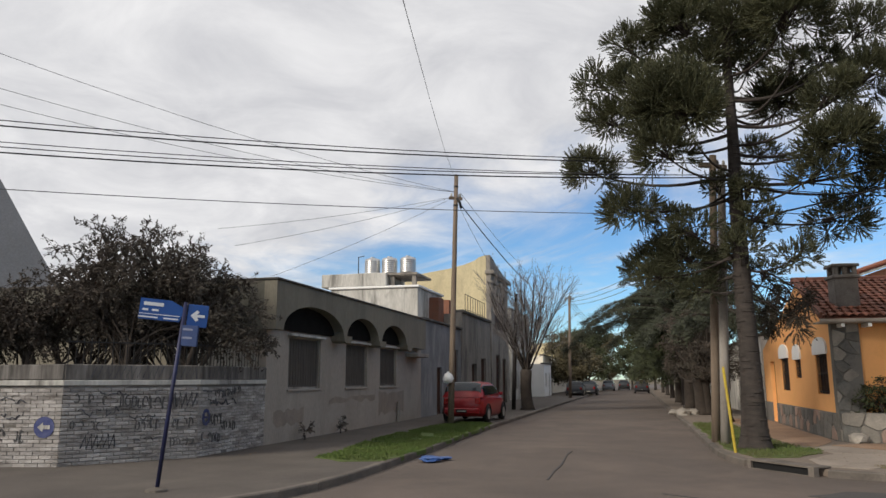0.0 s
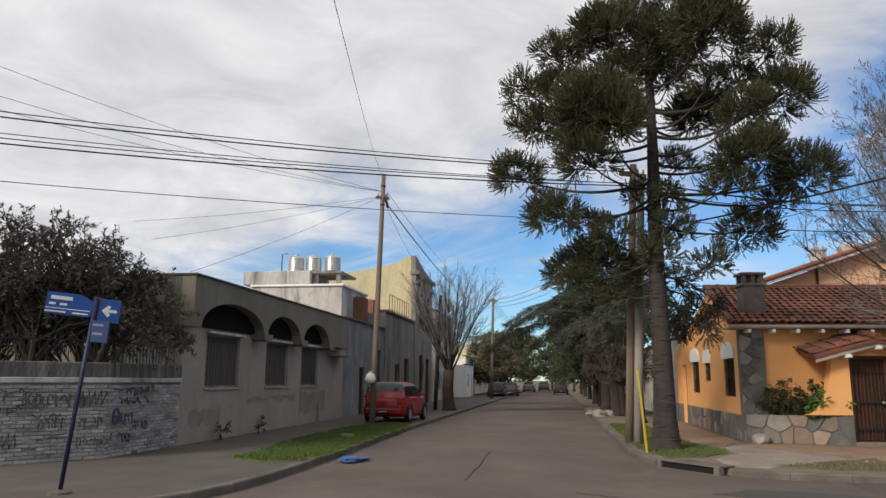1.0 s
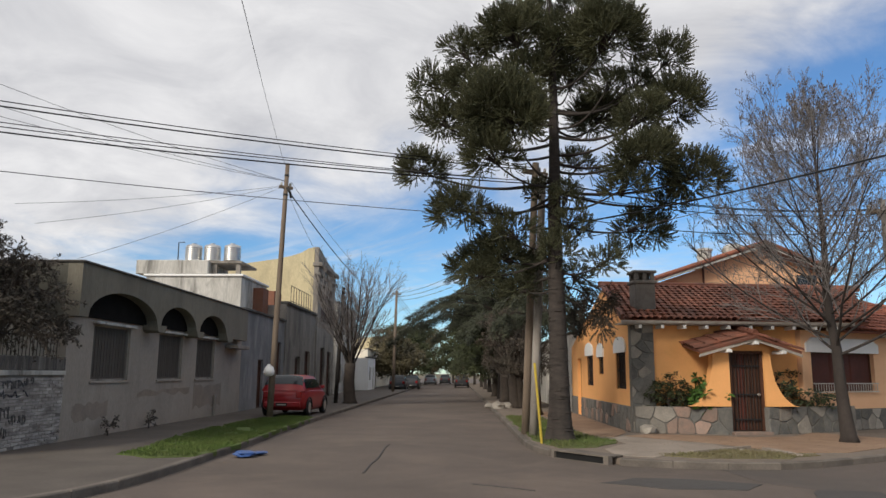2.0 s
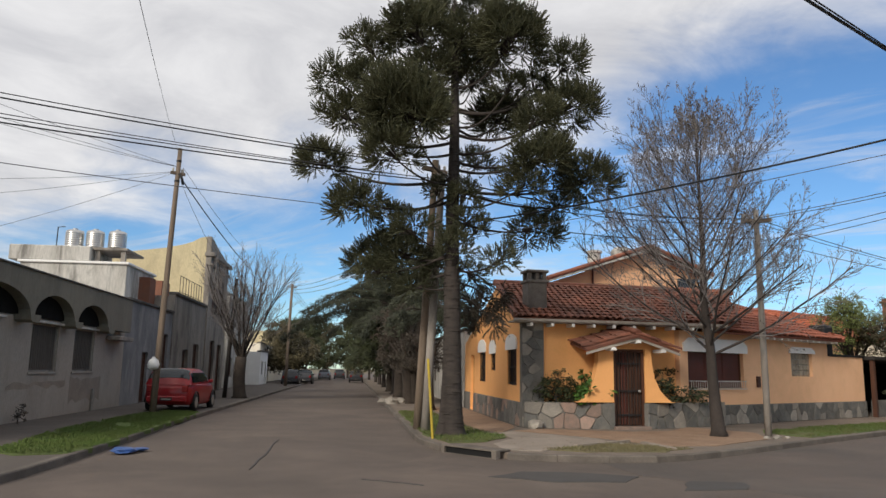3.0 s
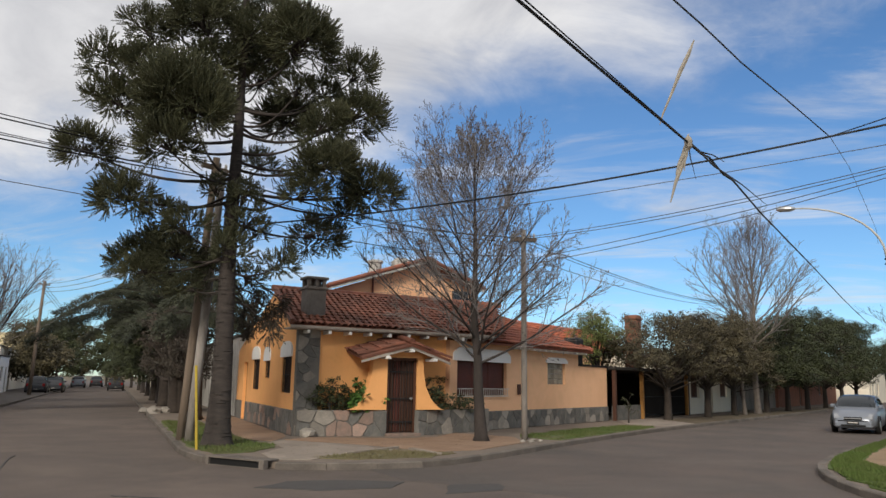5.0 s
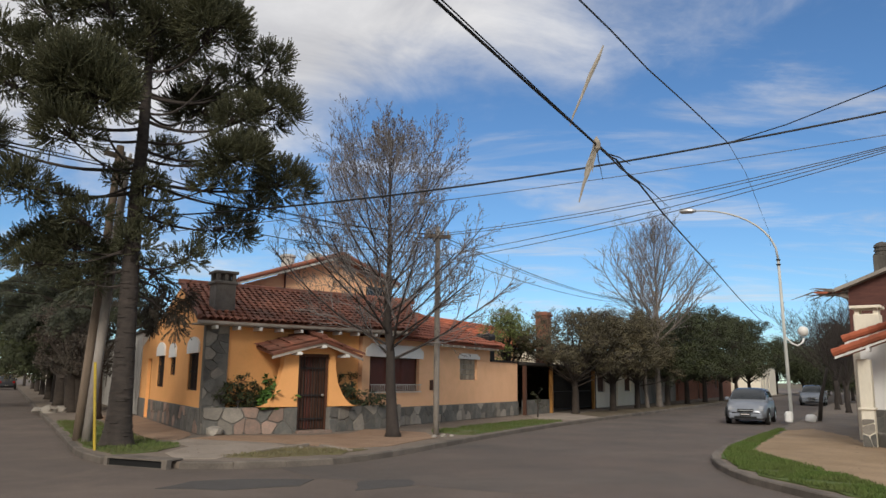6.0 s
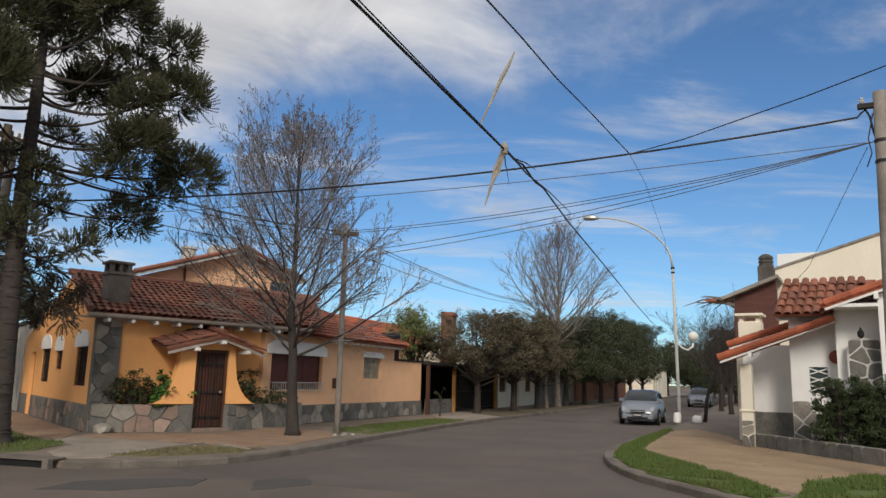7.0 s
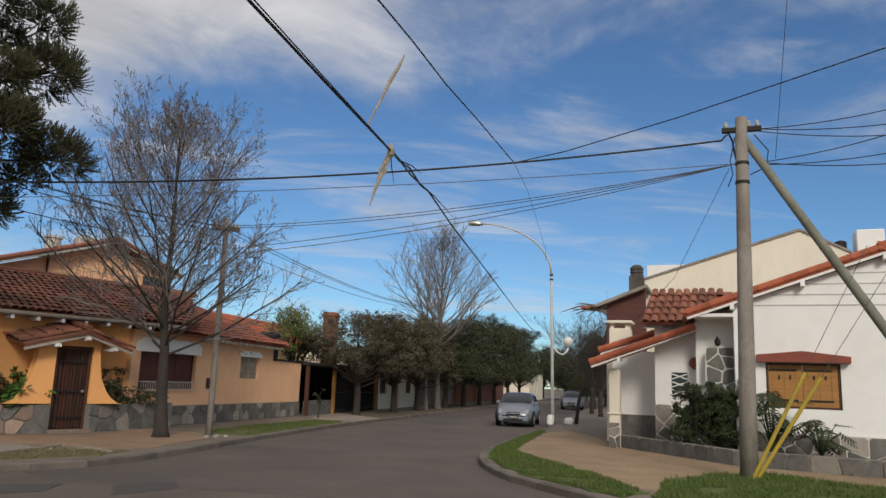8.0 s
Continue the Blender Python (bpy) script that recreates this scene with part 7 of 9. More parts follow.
# ---------- poles, lamps, cables ----------
def pole(name, base, top, r0, r1, mat, label, category="utility pole", arm=None, extras=()):
    t = thing(name, pose(base[0], base[1], base[2]), label, category)
    o = Vector(base)
    bm = bmesh.new()
    d = Vector(top) - o
    tube(bm, [(0, 0, -0.1), tuple(d * 0.25), tuple(d * 0.5), tuple(d * 0.75), tuple(d)], [r0, r0 + (r1 - r0) * 0.25, (r0 + r1) / 2, r0 + (r1 - r0) * 0.75, r1], 12)
    part("shaft", bm, mat, t, smooth=True)
    for z, width, yaw in arm or ():
        bm = bmesh.new()
        box(bm, -width / 2, width / 2, -0.05, 0.05, -0.05, 0.05, 0.008)
        p = d * (z / d.z)
        a = part("crossarm", bm, M_POLETAR if r0 > 0.16 else M_WOODPOLE, t, at=pose(p.x, p.y, z, 0, 0, yaw))
        for x in (-width / 2 + 0.08, 0.14, width / 2 - 0.08):
            bm = bmesh.new()
            lathe(bm, [(0.02, 0.05), (0.035, 0.07), (0.045, 0.1), (0.03, 0.13), (0.04, 0.15), (0.015, 0.18)], 8, pose(x, 0, 0))
            part("insulator", bm, M_STAINED, a)
    for z in extras:
        p = d * (z / d.z)
        bm = bmesh.new()
        r = r0 + (r1 - r0) * z / d.z
        tube(bm, [tuple(p), tuple(p + Vector((0, 0, 0.06)))], r + 0.012, 12)
        part("band", bm, M_IRON, t)
    return t


pole_a = pole("utility_pole", (0.3, 26.1, 0.12), (0.55, 26.1, 9.0), 0.115, 0.075, M_WOODPOLE, "tall weathered wooden utility pole beside the parked red car", arm=[(8.0, 0.5, 20)], extras=(7.7, 8.4))
bm = bmesh.new()
lathe(bm, [(0.06, 0.0), (0.16, 0.05), (0.19, 0.16), (0.13, 0.3), (0.04, 0.36), (0.06, 0.4)], 10, pose(0.22, 25.93, 1.52))
for v in bm.verts:
    v.co += Vector((random.uniform(-0.02, 0.02), random.uniform(-0.02, 0.02), random.uniform(-0.02, 0.02)))
solid("rubbish_bag", bm, M_WHITE, Matrix.Identity(4), "white plastic bag hung on the wooden pole", "bag", smooth=True)
pole("utility_pole", (3.7, 39.0, 0.12), (3.95, 39.0, 6.1), 0.11, 0.09, M_POLETAR, "dark tarred utility pole on the pavement")
pole("utility_pole", (10.75, 63.1, 0.12), (10.95, 63.1, 8.7), 0.14, 0.10, M_WOODPOLE, "wooden utility pole far down the street", arm=[(8.3, 0.9, 20)])
pole("utility_pole", (19.3, 58.0, 0.12), (19.3, 58.0, 7.0), 0.12, 0.10, M_WOODPOLE, "wooden utility pole among the street trees")
pole("utility_pole", (6.72, 18.65, 0.12), (6.98, 18.3, 7.3), 0.115, 0.09, M_WOODPOLE, "brown wooden utility pole close by the araucaria", arm=[(6.9, 0.8, 15)])
pc = pole("utility_pole", (6.72, 18.05, 0.12), (7.06, 18.0, 6.9), 0.115, 0.095, M_POLEGREY, "pale grey concrete utility pole close by the araucaria")
bm = bmesh.new()
tube(bm, [(6.17, 16.02, 0.05), (6.05, 16.1, 1.9)], 0.030, 8)
solid("guy_guard", bm, material("yellow_guard", (0.50, 0.36, 0.04), 0.6, (0.38, 0.27, 0.04), 2, 20, 0.05, (0.25, 0.2, 0.08), 1.5, 0.4), Matrix.Identity(4), "yellow plastic guard on a guy wire", "guy guard")
pole("utility_pole", (14.85, 14.9, 0.12), (14.72, 14.8, 5.95), 0.085, 0.07, M_POLEGREY, "slim grey concrete utility pole on the pavement", arm=[(5.55, 0.75, -35)])
pole8 = pole("utility_pole", (15.42, 1.7, 0.1), (15.62, 1.62, 7.2), 0.168, 0.115, M_POLEGREY, "stout grey-brown utility pole before the white house", arm=[(6.85, 0.75, -80)], extras=(5.7, 6.1))
brace = pole("brace_pole", (15.78, -2.25, 0.12), (15.63, 1.56, 6.72), 0.10, 0.08, material("greenish_pole", (0.23, 0.225, 0.185), 0.9, (0.15, 0.15, 0.115), 3, 30, 0.3), "leaning wooden brace against the utility pole", "brace pole")
for a, b in (((15.31, 1.66, 0.08), (15.41, 0.68, 2.1)), ((15.33, 1.60, 0.08), (15.42, 0.42, 2.02))):
    bm = bmesh.new()
    tube(bm, [a, b], 0.036, 8)
    solid("guy_guard", bm, MATS["yellow_guard"], Matrix.Identity(4), "yellow plastic guard on a guy wire", "guy guard")
    curve_line("guy_wire", [b, (Vector(b) + (Vector(b) - Vector(a)) * 1.15)], 0.006, M_CABLE_GREY, "thin steel guy wire", "wire")


def street_lamp():
    base = Vector((32.1, 11.78, 0.12))
    t = thing("street_lamp", pose(*base), "tall pale curved street lamp with a globe lamp on its side", "street lamp")
    j = Vector((32.04, 11.87, 6.8)) - base
    tip = Vector((30.75, 14.9, 9.15)) - base
    bm = bmesh.new()
    tube(bm, [(0, 0, -0.05), (0, 0, 0.3), tuple(j * 0.5), tuple(j)], [0.085, 0.075, 0.065, 0.055], 10)
    part("shaft", bm, M_METAL_PAINT, t, smooth=True)
    pts = []
    h = Vector((tip.x - j.x, tip.y - j.y, 0))
    for k in range(11):
        f = k / 10
        pts.append(j + h * (1 - math.cos(f * math.pi / 2)) ** 0.9 + Vector((0, 0, (tip.z - j.z) * math.sin(f * math.pi / 2) ** 0.85)))
    bm = bmesh.new()
    tube(bm, pts, [0.05 - 0.002 * k for k in range(11)], 8)
    part("arm", bm, M_METAL_PAINT, t, smooth=True)
    e = (pts[-1] - pts[-2]).normalized()
    bm = bmesh.new()
    tube(bm, [pts[-1] - e * 0.1, pts[-1] + e * 0.1, pts[-1] + e * 0.5, pts[-1] + e * 0.62], [0.06, 0.12, 0.13, 0.05], 10)
    part("lamp_head", bm, M_STEEL, t, smooth=True)
    bm = bmesh.new()
    for z in (6.55, 6.75):
        tube(bm, [(j.x, j.y, z - 0.12), (j.x, j.y, z - 0.06)], 0.09, 10)
    part("collar", bm, M_IRON, t)
    g = Vector((32.30, 11.16, 3.75)) - base
    bm = bmesh.new()
    s = Vector((g.x * 0.5, g.y * 0.5, 0))
    tube(bm, [(0.0, 0.06, 3.7), (0.0, 0.05, 3.45), tuple(s * 0.6 + Vector((0, 0, 3.15))), tuple(s * 1.3 + Vector((0, 0, 3.05))), tuple(s * 1.9 + Vector((0, 0, 3.2))), (g.x, g.y, g.z - 0.28)], 0.035, 8)
    part("globe_bracket", bm, M_WHITE, t, smooth=True)
    bm = bmesh.new()
    bmesh.ops.create_uvsphere(bm, u_segments=18, v_segments=12, radius=0.21, matrix=Matrix.Translation(g))
    part("globe", bm, material("milk_globe", (0.72, 0.70, 0.66), 0.35, (0.66, 0.64, 0.6), 3, 20, 0.02, spec=0.5), t, "milky white globe", smooth=True)


street_lamp()
for i, (x, y, r, h) in enumerate(((31.2, 11.55, 0.16, 0.42), (32.0, 11.0, 0.2, 0.3))):
    bm = bmesh.new()
    lathe(bm, [(r * 0.9, 0), (r, 0.05), (r * 0.95, h * 0.7), (r * 0.6, h)], 10, pose(x, y, 0.12))
    for v in bm.verts:
        v.co += Vector((random.uniform(-0.025, 0.025), random.uniform(-0.025, 0.025), 0))
    solid("boundary_stone", bm, M_WHITE, Matrix.Identity(4), "whitewashed stone at the foot of the lamp", "stone", smooth=True)
bm = bmesh.new()
tube(bm, [(33.0, 11.0, 0.12), (33.05, 10.9, 1.1), (33.4, 10.7, 2.3)], [0.09, 0.08, 0.05], 8)
solid("tree_stump", bm, M_BARK, Matrix.Identity(4), "thin dark leaning tree stem by the lamp", "tree stem", smooth=True)

G = "overhead cables"
PC1, PC2 = (6.98, 18.3, 7.1), (6.98, 18.3, 6.72)
for dz, r in ((0.0, 0.016), (0.07, 0.011)):
    for (o, w) in ((PC1, 6.57), (PC2, 6.03)):
        pts = sag((o[0], o[1], o[2] + dz), (-8.6, 13.85, w + dz * 1.6), 0.17) + sag((-8.6, 13.85, w + dz * 1.6), (-34, 6.4, w + 1.2), 0.2)[1:]
        curve_line("cable", pts, r, M_CABLE, "black overhead cable over the side street", "cable", G)
curve_line("cable", sag((6.98, 18.3, 6.78), (-8.6, 13.85, 6.24), 0.15) + [(-34, 6.4, 7.2)], 0.01, M_CABLE_GREY, "grey overhead cable over the side street", "cable", G)
curve_line("cable", sag((6.98, 18.3, 5.75), (-8.6, 13.85, 5.3), 0.12) + [(-34, 6.4, 6.2)], 0.009, M_CABLE_GREY, "thin grey overhead cable", "cable", G)
for z0, z1, dx in ((6.9, 5.72, -0.3), (6.9, 5.72, 0.0), (6.6, 5.6, 0.3), (6.0, 5.2, 0.0)):
    a, b = (6.98, 18.3, z0), (14.72 + dx * 0.8, 14.8 - dx * 0.6, z1)
    curve_line("cable", sag(a, b, 0.35), 0.011, M_CABLE, "black overhead cable between street poles", "cable", G)
    c = in_b(48, 11.4 + dx, 6.6 + dx * 0.5)
    curve_line("cable", sag(b, c, 0.5), 0.010, M_CABLE, "black overhead cable along the side street", "cable", G)
C1 = sag((6.98, 18.3, 5.45), (15.55, 2.0, 6.75), 0.42, 24) + [Vector(p) for p in ((15.57, 1.93, 6.84), (15.58, 1.86, 6.88), (15.59, 1.80, 6.74), (15.60, 1.77, 6.5), (15.61, 1.73, 6.3))]
curve_line("cable", C1, 0.021, M_CABLE, "thick black overhead cable crossing the street", "cable", G)
curve_line("cable", sag((7.2, 18.0, 5.0), (15.6, 1.9, 6.25), 0.18), 0.008, M_CABLE_GREY, "thin grey overhead cable crossing the street", "cable", G)
for z, k in ((5.75, 0.25), (5.7, 0.3), (5.1, 0.2), (4.95, 0.25)):
    curve_line("cable", sag((15.61, 1.72, 6.25), (14.8, 14.9, z), k), 0.009, M_CABLE_GREY, "grey cable between the street poles", "cable", G)
curve_line("cable", [(-12, -2.6, 4.9), (-4, 0.4, 4.15), (0.3, 2.05, 3.85), (3.11, 3.0, 3.98), (5.0, 3.65, 4.09), (6.89, 4.30, 4.21)], 0.012, M_CABLE, "black cable sagging low over the crossing", "cable", G)
curve_line("cable", [(-12, -2.62, 4.92), (-4, 0.38, 4.17), (0.3, 2.03, 3.87), (3.11, 2.98, 4.0), (5.0, 3.64, 4.105), (6.89, 4.30, 4.22)], 0.006, M_CABLE, "black cable sagging low over the crossing", "cable", G)
curve_line("cable", [(6.89, 4.30, 4.21), (7.3, 4.4, 4.19), (7.8, 4.62, 4.31), (8.4, 4.8, 4.25), (9.03, 5.04, 4.34), (10.95, 5.7, 4.30), (16.8, 7.7, 4.33), (24, 10.2, 4.38), (33.6, 13.5, 4.5), (45, 17.4, 4.9)], 0.013, M_CABLE, "wavy black cable leading off along the street", "cable", G)
J = (13.69, 5.78, 6.19)
curve_line("cable", [(-14, -2.5, 4.9), (-2, 1.4, 4.8), (5.94, 3.91, 5.48), (7.33, 4.36, 5.75), (9.2, 4.92, 6.01), (11.23, 5.36, 6.17), J], 0.011, M_CABLE, "black overhead cable over the crossing", "cable", G)
curve_line("cable", [J, (13.79, 4.72, 6.33), (13.48, 2.45, 6.6), (12.51, -0.81, 6.89), (10.0, -8, 7.8)], 0.011, M_CABLE, "black overhead cable over the crossing", "cable", G)
curve_line("cable", [J, (18.7, 7.54, 6.99), (29.14, 11.06, 7.46), (31.9, 12.1, 7.4)], 0.006, M_CABLE_GREY, "thin wire leading to the street lamp", "wire", G)
for z0, z1, y1 in ((6.95, 7.0, -0.9), (6.95, 6.72, -0.9), (6.9, 6.5, -0.9), (6.25, 6.5, -0.85), (6.25, 5.95, -0.85), (6.2, 6.15, -0.85)):
    a = Vector((15.7, 1.3, z0))
    b = Vector((15.81, y1, z1 + 0.05))
    curve_line("cable", sag(a, b, 0.05, 8) + [a + (b - a) * 6 + Vector((0, 0, -0.6))], 0.010, M_CABLE, "black cable leading off the stout pole", "cable", G)
curve_line("cable", [(15.79, 1.03, 6.33), (15.81, 0.67, 9.68), (15.83, 0.1, 14.0)], 0.006, M_CABLE, "thin wire rising past the pole", "wire", G)
curve_line("cable", [(15.75, 1.9, 6.2), (18.5, 3.6, 4.4), (21.5, 5.4, 3.6)], 0.006, M_CABLE_GREY, "thin service wire to the white house", "wire", G)
curve_line("cable", [(15.6, 1.75, 6.8), (15.55, 1.85, 6.3), (15.5, 1.8, 6.0), (15.52, 1.9, 5.75)], 0.012, M_CABLE, "black cable loop on the stout pole", "cable", G)
curve_line("cable", [(15.7, 1.4, 6.85), (15.75, 1.15, 6.5), (15.72, 1.2, 6.15), (15.66, 1.5, 6.0)], 0.012, M_CABLE, "black cable loop on the stout pole", "cable", G)
# wires from the tall wooden pole
PA = (0.53, 26.1, 8.75)
curve_line("cable", [PA, (0.09, 22.0, 8.7), (-0.2, 15, 7.4), (-0.44, 7.99, 6.01), (-0.9, -4, 5.2)], 0.005, M_CABLE_GREY, "thin wire running over the street", "wire", G)
for b in ((-10.71, 16.89, 9.49), (-10.65, 16.93, 8.61), (-10.62, 16.95, 8.21)):
    o = Vector(PA) - Vector((0, 0, 0.4))
    curve_line("cable", sag(o, b, 0.25) + [tuple(o + (Vector(b) - o) * 2.2)], 0.007, M_CABLE_GREY, "thin grey wire from the wooden pole", "wire", G)
for b in ((-5.43, 23.38, 4.9), (-6.56, 23.09, 5.85), (-7.08, 22.93, 6.37)):
    curve_line("cable", sag((0.52, 26.1, 8.2), b, 0.12), 0.006, M_CABLE_GREY, "thin service wire to a roof", "wire", G)
curve_line("cable", [(0.56, 26.05, 8.1), (0.66, 26.0, 7.95), (0.72, 26.1, 7.75)], 0.05, M_CABLE, "black cable coil on the wooden pole", "cable", G)
curve_line("cable", sag((0.69, 26.0, 7.87), (5.4, 45.7, 7.49), 0.15), 0.022, M_CABLE, "thick black cable along the street", "cable", G)
curve_line("cable", sag((0.69, 26.0, 7.7), (3.95, 39.0, 6.0), 0.4), 0.007, M_CABLE_GREY, "thin wire along the street", "wire", G)
curve_line("cable", sag((0.69, 26.0, 8.3), (10.95, 63.1, 8.3), 0.8), 0.008, M_CABLE_GREY, "thin wire along the street", "wire", G)
for z in (8.5, 8.2, 7.9):
    curve_line("cable", sag((10.95, 63.1, z), (9.6, 38.0, z - 1.7), 0.2), 0.014, M_CABLE_GREY, "wire crossing over the far street", "wire", G)
    curve_line("cable", sag((10.95, 63.1, z), (30, 130, z), 0.6), 0.02, M_CABLE_GREY, "wire along the far street", "wire", G)


def tassel():
    t = thing("frayed_cable_end", pose(6.89, 4.30, 4.21), "frayed grey cloth strips tangled round the sagging cable", "cable tangle")
    rag = material("frayed_cloth", (0.40, 0.36, 0.30), 0.9, (0.25, 0.22, 0.18), 6, 40, 0.3)
    for k, (x, y, z, mat, r) in enumerate(((-0.10, 0.18, -0.64, rag, 0.026), (-0.07, 0.12, -0.34, rag, 0.03), (-0.04, 0.08, -0.25, rag, 0.03), (-0.08, 0.14, -0.46, rag, 0.018), (-0.02, 0.05, -0.30, rag, 0.016), (0.01, 0.0, 0.10, rag, 0.02), (0.03, -0.05, -0.41, M_CABLE, 0.006), (0.35, -0.64, -0.74, M_CABLE, 0.009), (0.17, -0.31, -0.25, M_CABLE, 0.009))):
        bm = bmesh.new()
        e = Vector((x, y, z))
        tube(bm, [(0, 0, 0.02), tuple(e * 0.35 + Vector((0.01, 0.015, -0.02))), tuple(e * 0.7 + Vector((-0.01, 0, 0.01))), tuple(e)], [r, r * 1.1, r * 0.7, r * 0.25], 6)
        part("strip", bm, mat, t)
    bm = bmesh.new()
    lathe(bm, [(0.01, -0.08), (0.04, -0.05), (0.045, 0.02), (0.03, 0.06), (0.01, 0.08)], 8)
    part("knot", bm, rag, t)
    s = thing("hanging_strip", pose(6.77, 4.52, 4.55), "pale frayed strip caught above the cable", "cable strip")
    bm = bmesh.new()
    tube(bm, [(-0.02, 0.03, -0.10), (0.0, 0.0, 0.02), (0.05, -0.09, 0.25), (0.1, -0.18, 0.5), (0.14, -0.25, 0.66), (0.17, -0.31, 0.82)], [0.005, 0.012, 0.016, 0.026, 0.024, 0.008], 6)
    part("strip", bm, rag, s)


tassel()


# ---------- vehicles ----------
def car(m, length, width, height, paint, label, sedan=False):
    """A small car: a lofted body with a crowned bonnet, a rounded cabin, curved panes, wheels, lamps and bumpers."""
    t = thing("car", m, label, "car")
    w, k = width / 2, length / 4.0
    st = [(0.0, 0.44, 0.74, 0.74, 0.02), (0.06, 0.30, 0.88, 0.88, 0.03), (0.30, 0.22, 0.95, 0.96, 0.03), (0.8, 0.19, 0.95, 1.0, 0.03), (1.6, 0.18, 0.94, 1.0, 0.03), (2.5, 0.18, 0.93, 1.0, 0.03), (3.0, 0.18, 0.91, 0.99, 0.05),
          (3.4, 0.19, 0.84, 0.96, 0.06), (3.68, 0.21, 0.75, 0.90, 0.06), (3.86, 0.24, 0.66, 0.82, 0.05), (3.96, 0.30, 0.57, 0.72, 0.03), (4.0, 0.40, 0.50, 0.62, 0.01)]
    bm = bmesh.new()
    rings = []
    for x, zl, zt, ww, crown in st:
        hw = w * ww
        prof = [(hw * 0.84, zl), (hw * 0.97, zl + 0.10), (hw, zl + (zt - zl) * 0.5), (hw * 0.985, zt - 0.10), (hw * 0.93, zt - 0.02), (hw * 0.55, zt + crown * 0.7), (0, zt + crown)]
        ring = prof + [(-y, z) for y, z in prof[-2::-1]]
        rings.append([bm.verts.new((x * k, y, z)) for y, z in ring])
    n = len(rings[0])
    for a, b in zip(rings, rings[1:]):
        for i in range(n):
            bm.faces.new((a[i], b[i], b[(i + 1) % n], a[(i + 1) % n]))
    bm.faces.new(rings[0])
    bm.faces.new(rings[-1][::-1])
    bmesh.ops.recalc_face_normals(bm, faces=bm.faces[:])
    body = part("body", bm, paint, t, smooth=True)
    # cabin: rear base, rear and front of the roof, foot of the windscreen
    xa, xb, xc, xd = ((0.42 * k, 1.2 * k, 2.1 * k, 3.08 * k) if sedan else (0.04 * k, 0.5 * k, 2.0 * k, 3.02 * k))
    zb, rise = 0.90, height - 0.90
    section = [(0.95, -0.06), (0.92, 0.22), (0.865, 0.55), (0.79, 0.84), (0.66, 0.955), (0.36, 1.0), (0.0, 1.012)]

    def cabin(x, f, out=0.0):
        """A place on the cabin's skin: f runs from one sill (-1) over the roof (0) to the other (1)."""
        q = 1.0 if xb <= x <= xc else ((x - xa) / (xb - xa) if x < xb else (xd - x) / (xd - xc))
        h = rise * math.sin(max(q, 0.0) * math.pi / 2) ** 0.8
        g_ = (1 - abs(f)) * 6
        i = min(int(g_), 5)
        (y0, h0), (y1, h1) = section[i], section[i + 1]
        p = Vector((x, math.copysign(w * (y0 + (y1 - y0) * (g_ - i)), f), zb + h * (h0 + (h1 - h0) * (g_ - i))))
        return p + (p - Vector(((xa + xd) / 2, 0, zb))).normalized() * out

    xs = [xa + (xb - xa) * i / 5 for i in range(5)] + [xb + (xc - xb) * i / 4 for i in range(4)] + [xc + (xd - xc) * i / 6 for i in range(7)]
    fs = [-1 + i / 6 for i in range(13)]
    bm = bmesh.new()
    grid = [[bm.verts.new(cabin(x, f)) for f in fs] for x in xs]
    for a, b in zip(grid, grid[1:]):
        for i in range(len(fs) - 1):
            bm.faces.new((a[i], b[i], b[i + 1], a[i + 1]))
    bmesh.ops.recalc_face_normals(bm, faces=bm.faces[:])
    part("roof", bm, paint, t, smooth=True)

    def pane(name, x0, x1, f0, f1, nx=5, nf=6):
        """A curved pane lying on the cabin's skin, with an edge."""
        bm = bmesh.new()
        top = [[bm.verts.new(cabin(x0 + (x1 - x0) * i / nx, f0 + (f1 - f0) * j / nf, 0.014)) for j in range(nf + 1)] for i in range(nx + 1)]
        low = [[bm.verts.new(cabin(x0 + (x1 - x0) * i / nx, f0 + (f1 - f0) * j / nf, -0.01)) for j in range(nf + 1)] for i in range(nx + 1)]
        for i in range(nx):
            for j in range(nf):
                bm.faces.new((top[i][j], top[i + 1][j], top[i + 1][j + 1], top[i][j + 1]))
            bm.faces.new((top[i][0], low[i][0], low[i + 1][0], top[i + 1][0]))
            bm.faces.new((top[i][nf], top[i + 1][nf], low[i + 1][nf], low[i][nf]))
        for j in range(nf):
            bm.faces.new((top[0][j], top[0][j + 1], low[0][j + 1], low[0][j]))
            bm.faces.new((top[nx][j], low[nx][j], low[nx][j + 1], top[nx][j + 1]))
        bmesh.ops.recalc_face_normals(bm, faces=bm.faces[:])
        part(name, bm, M_GLASS, t, smooth=False)

    pane("windscreen", xc + 0.06 * k, xd - 0.07 * k, -0.60, 0.60, 6, 8)
    pane("rear_window", xa + (xb - xa) * 0.22, xb - 0.05 * k, -0.58, 0.58, 4, 8)
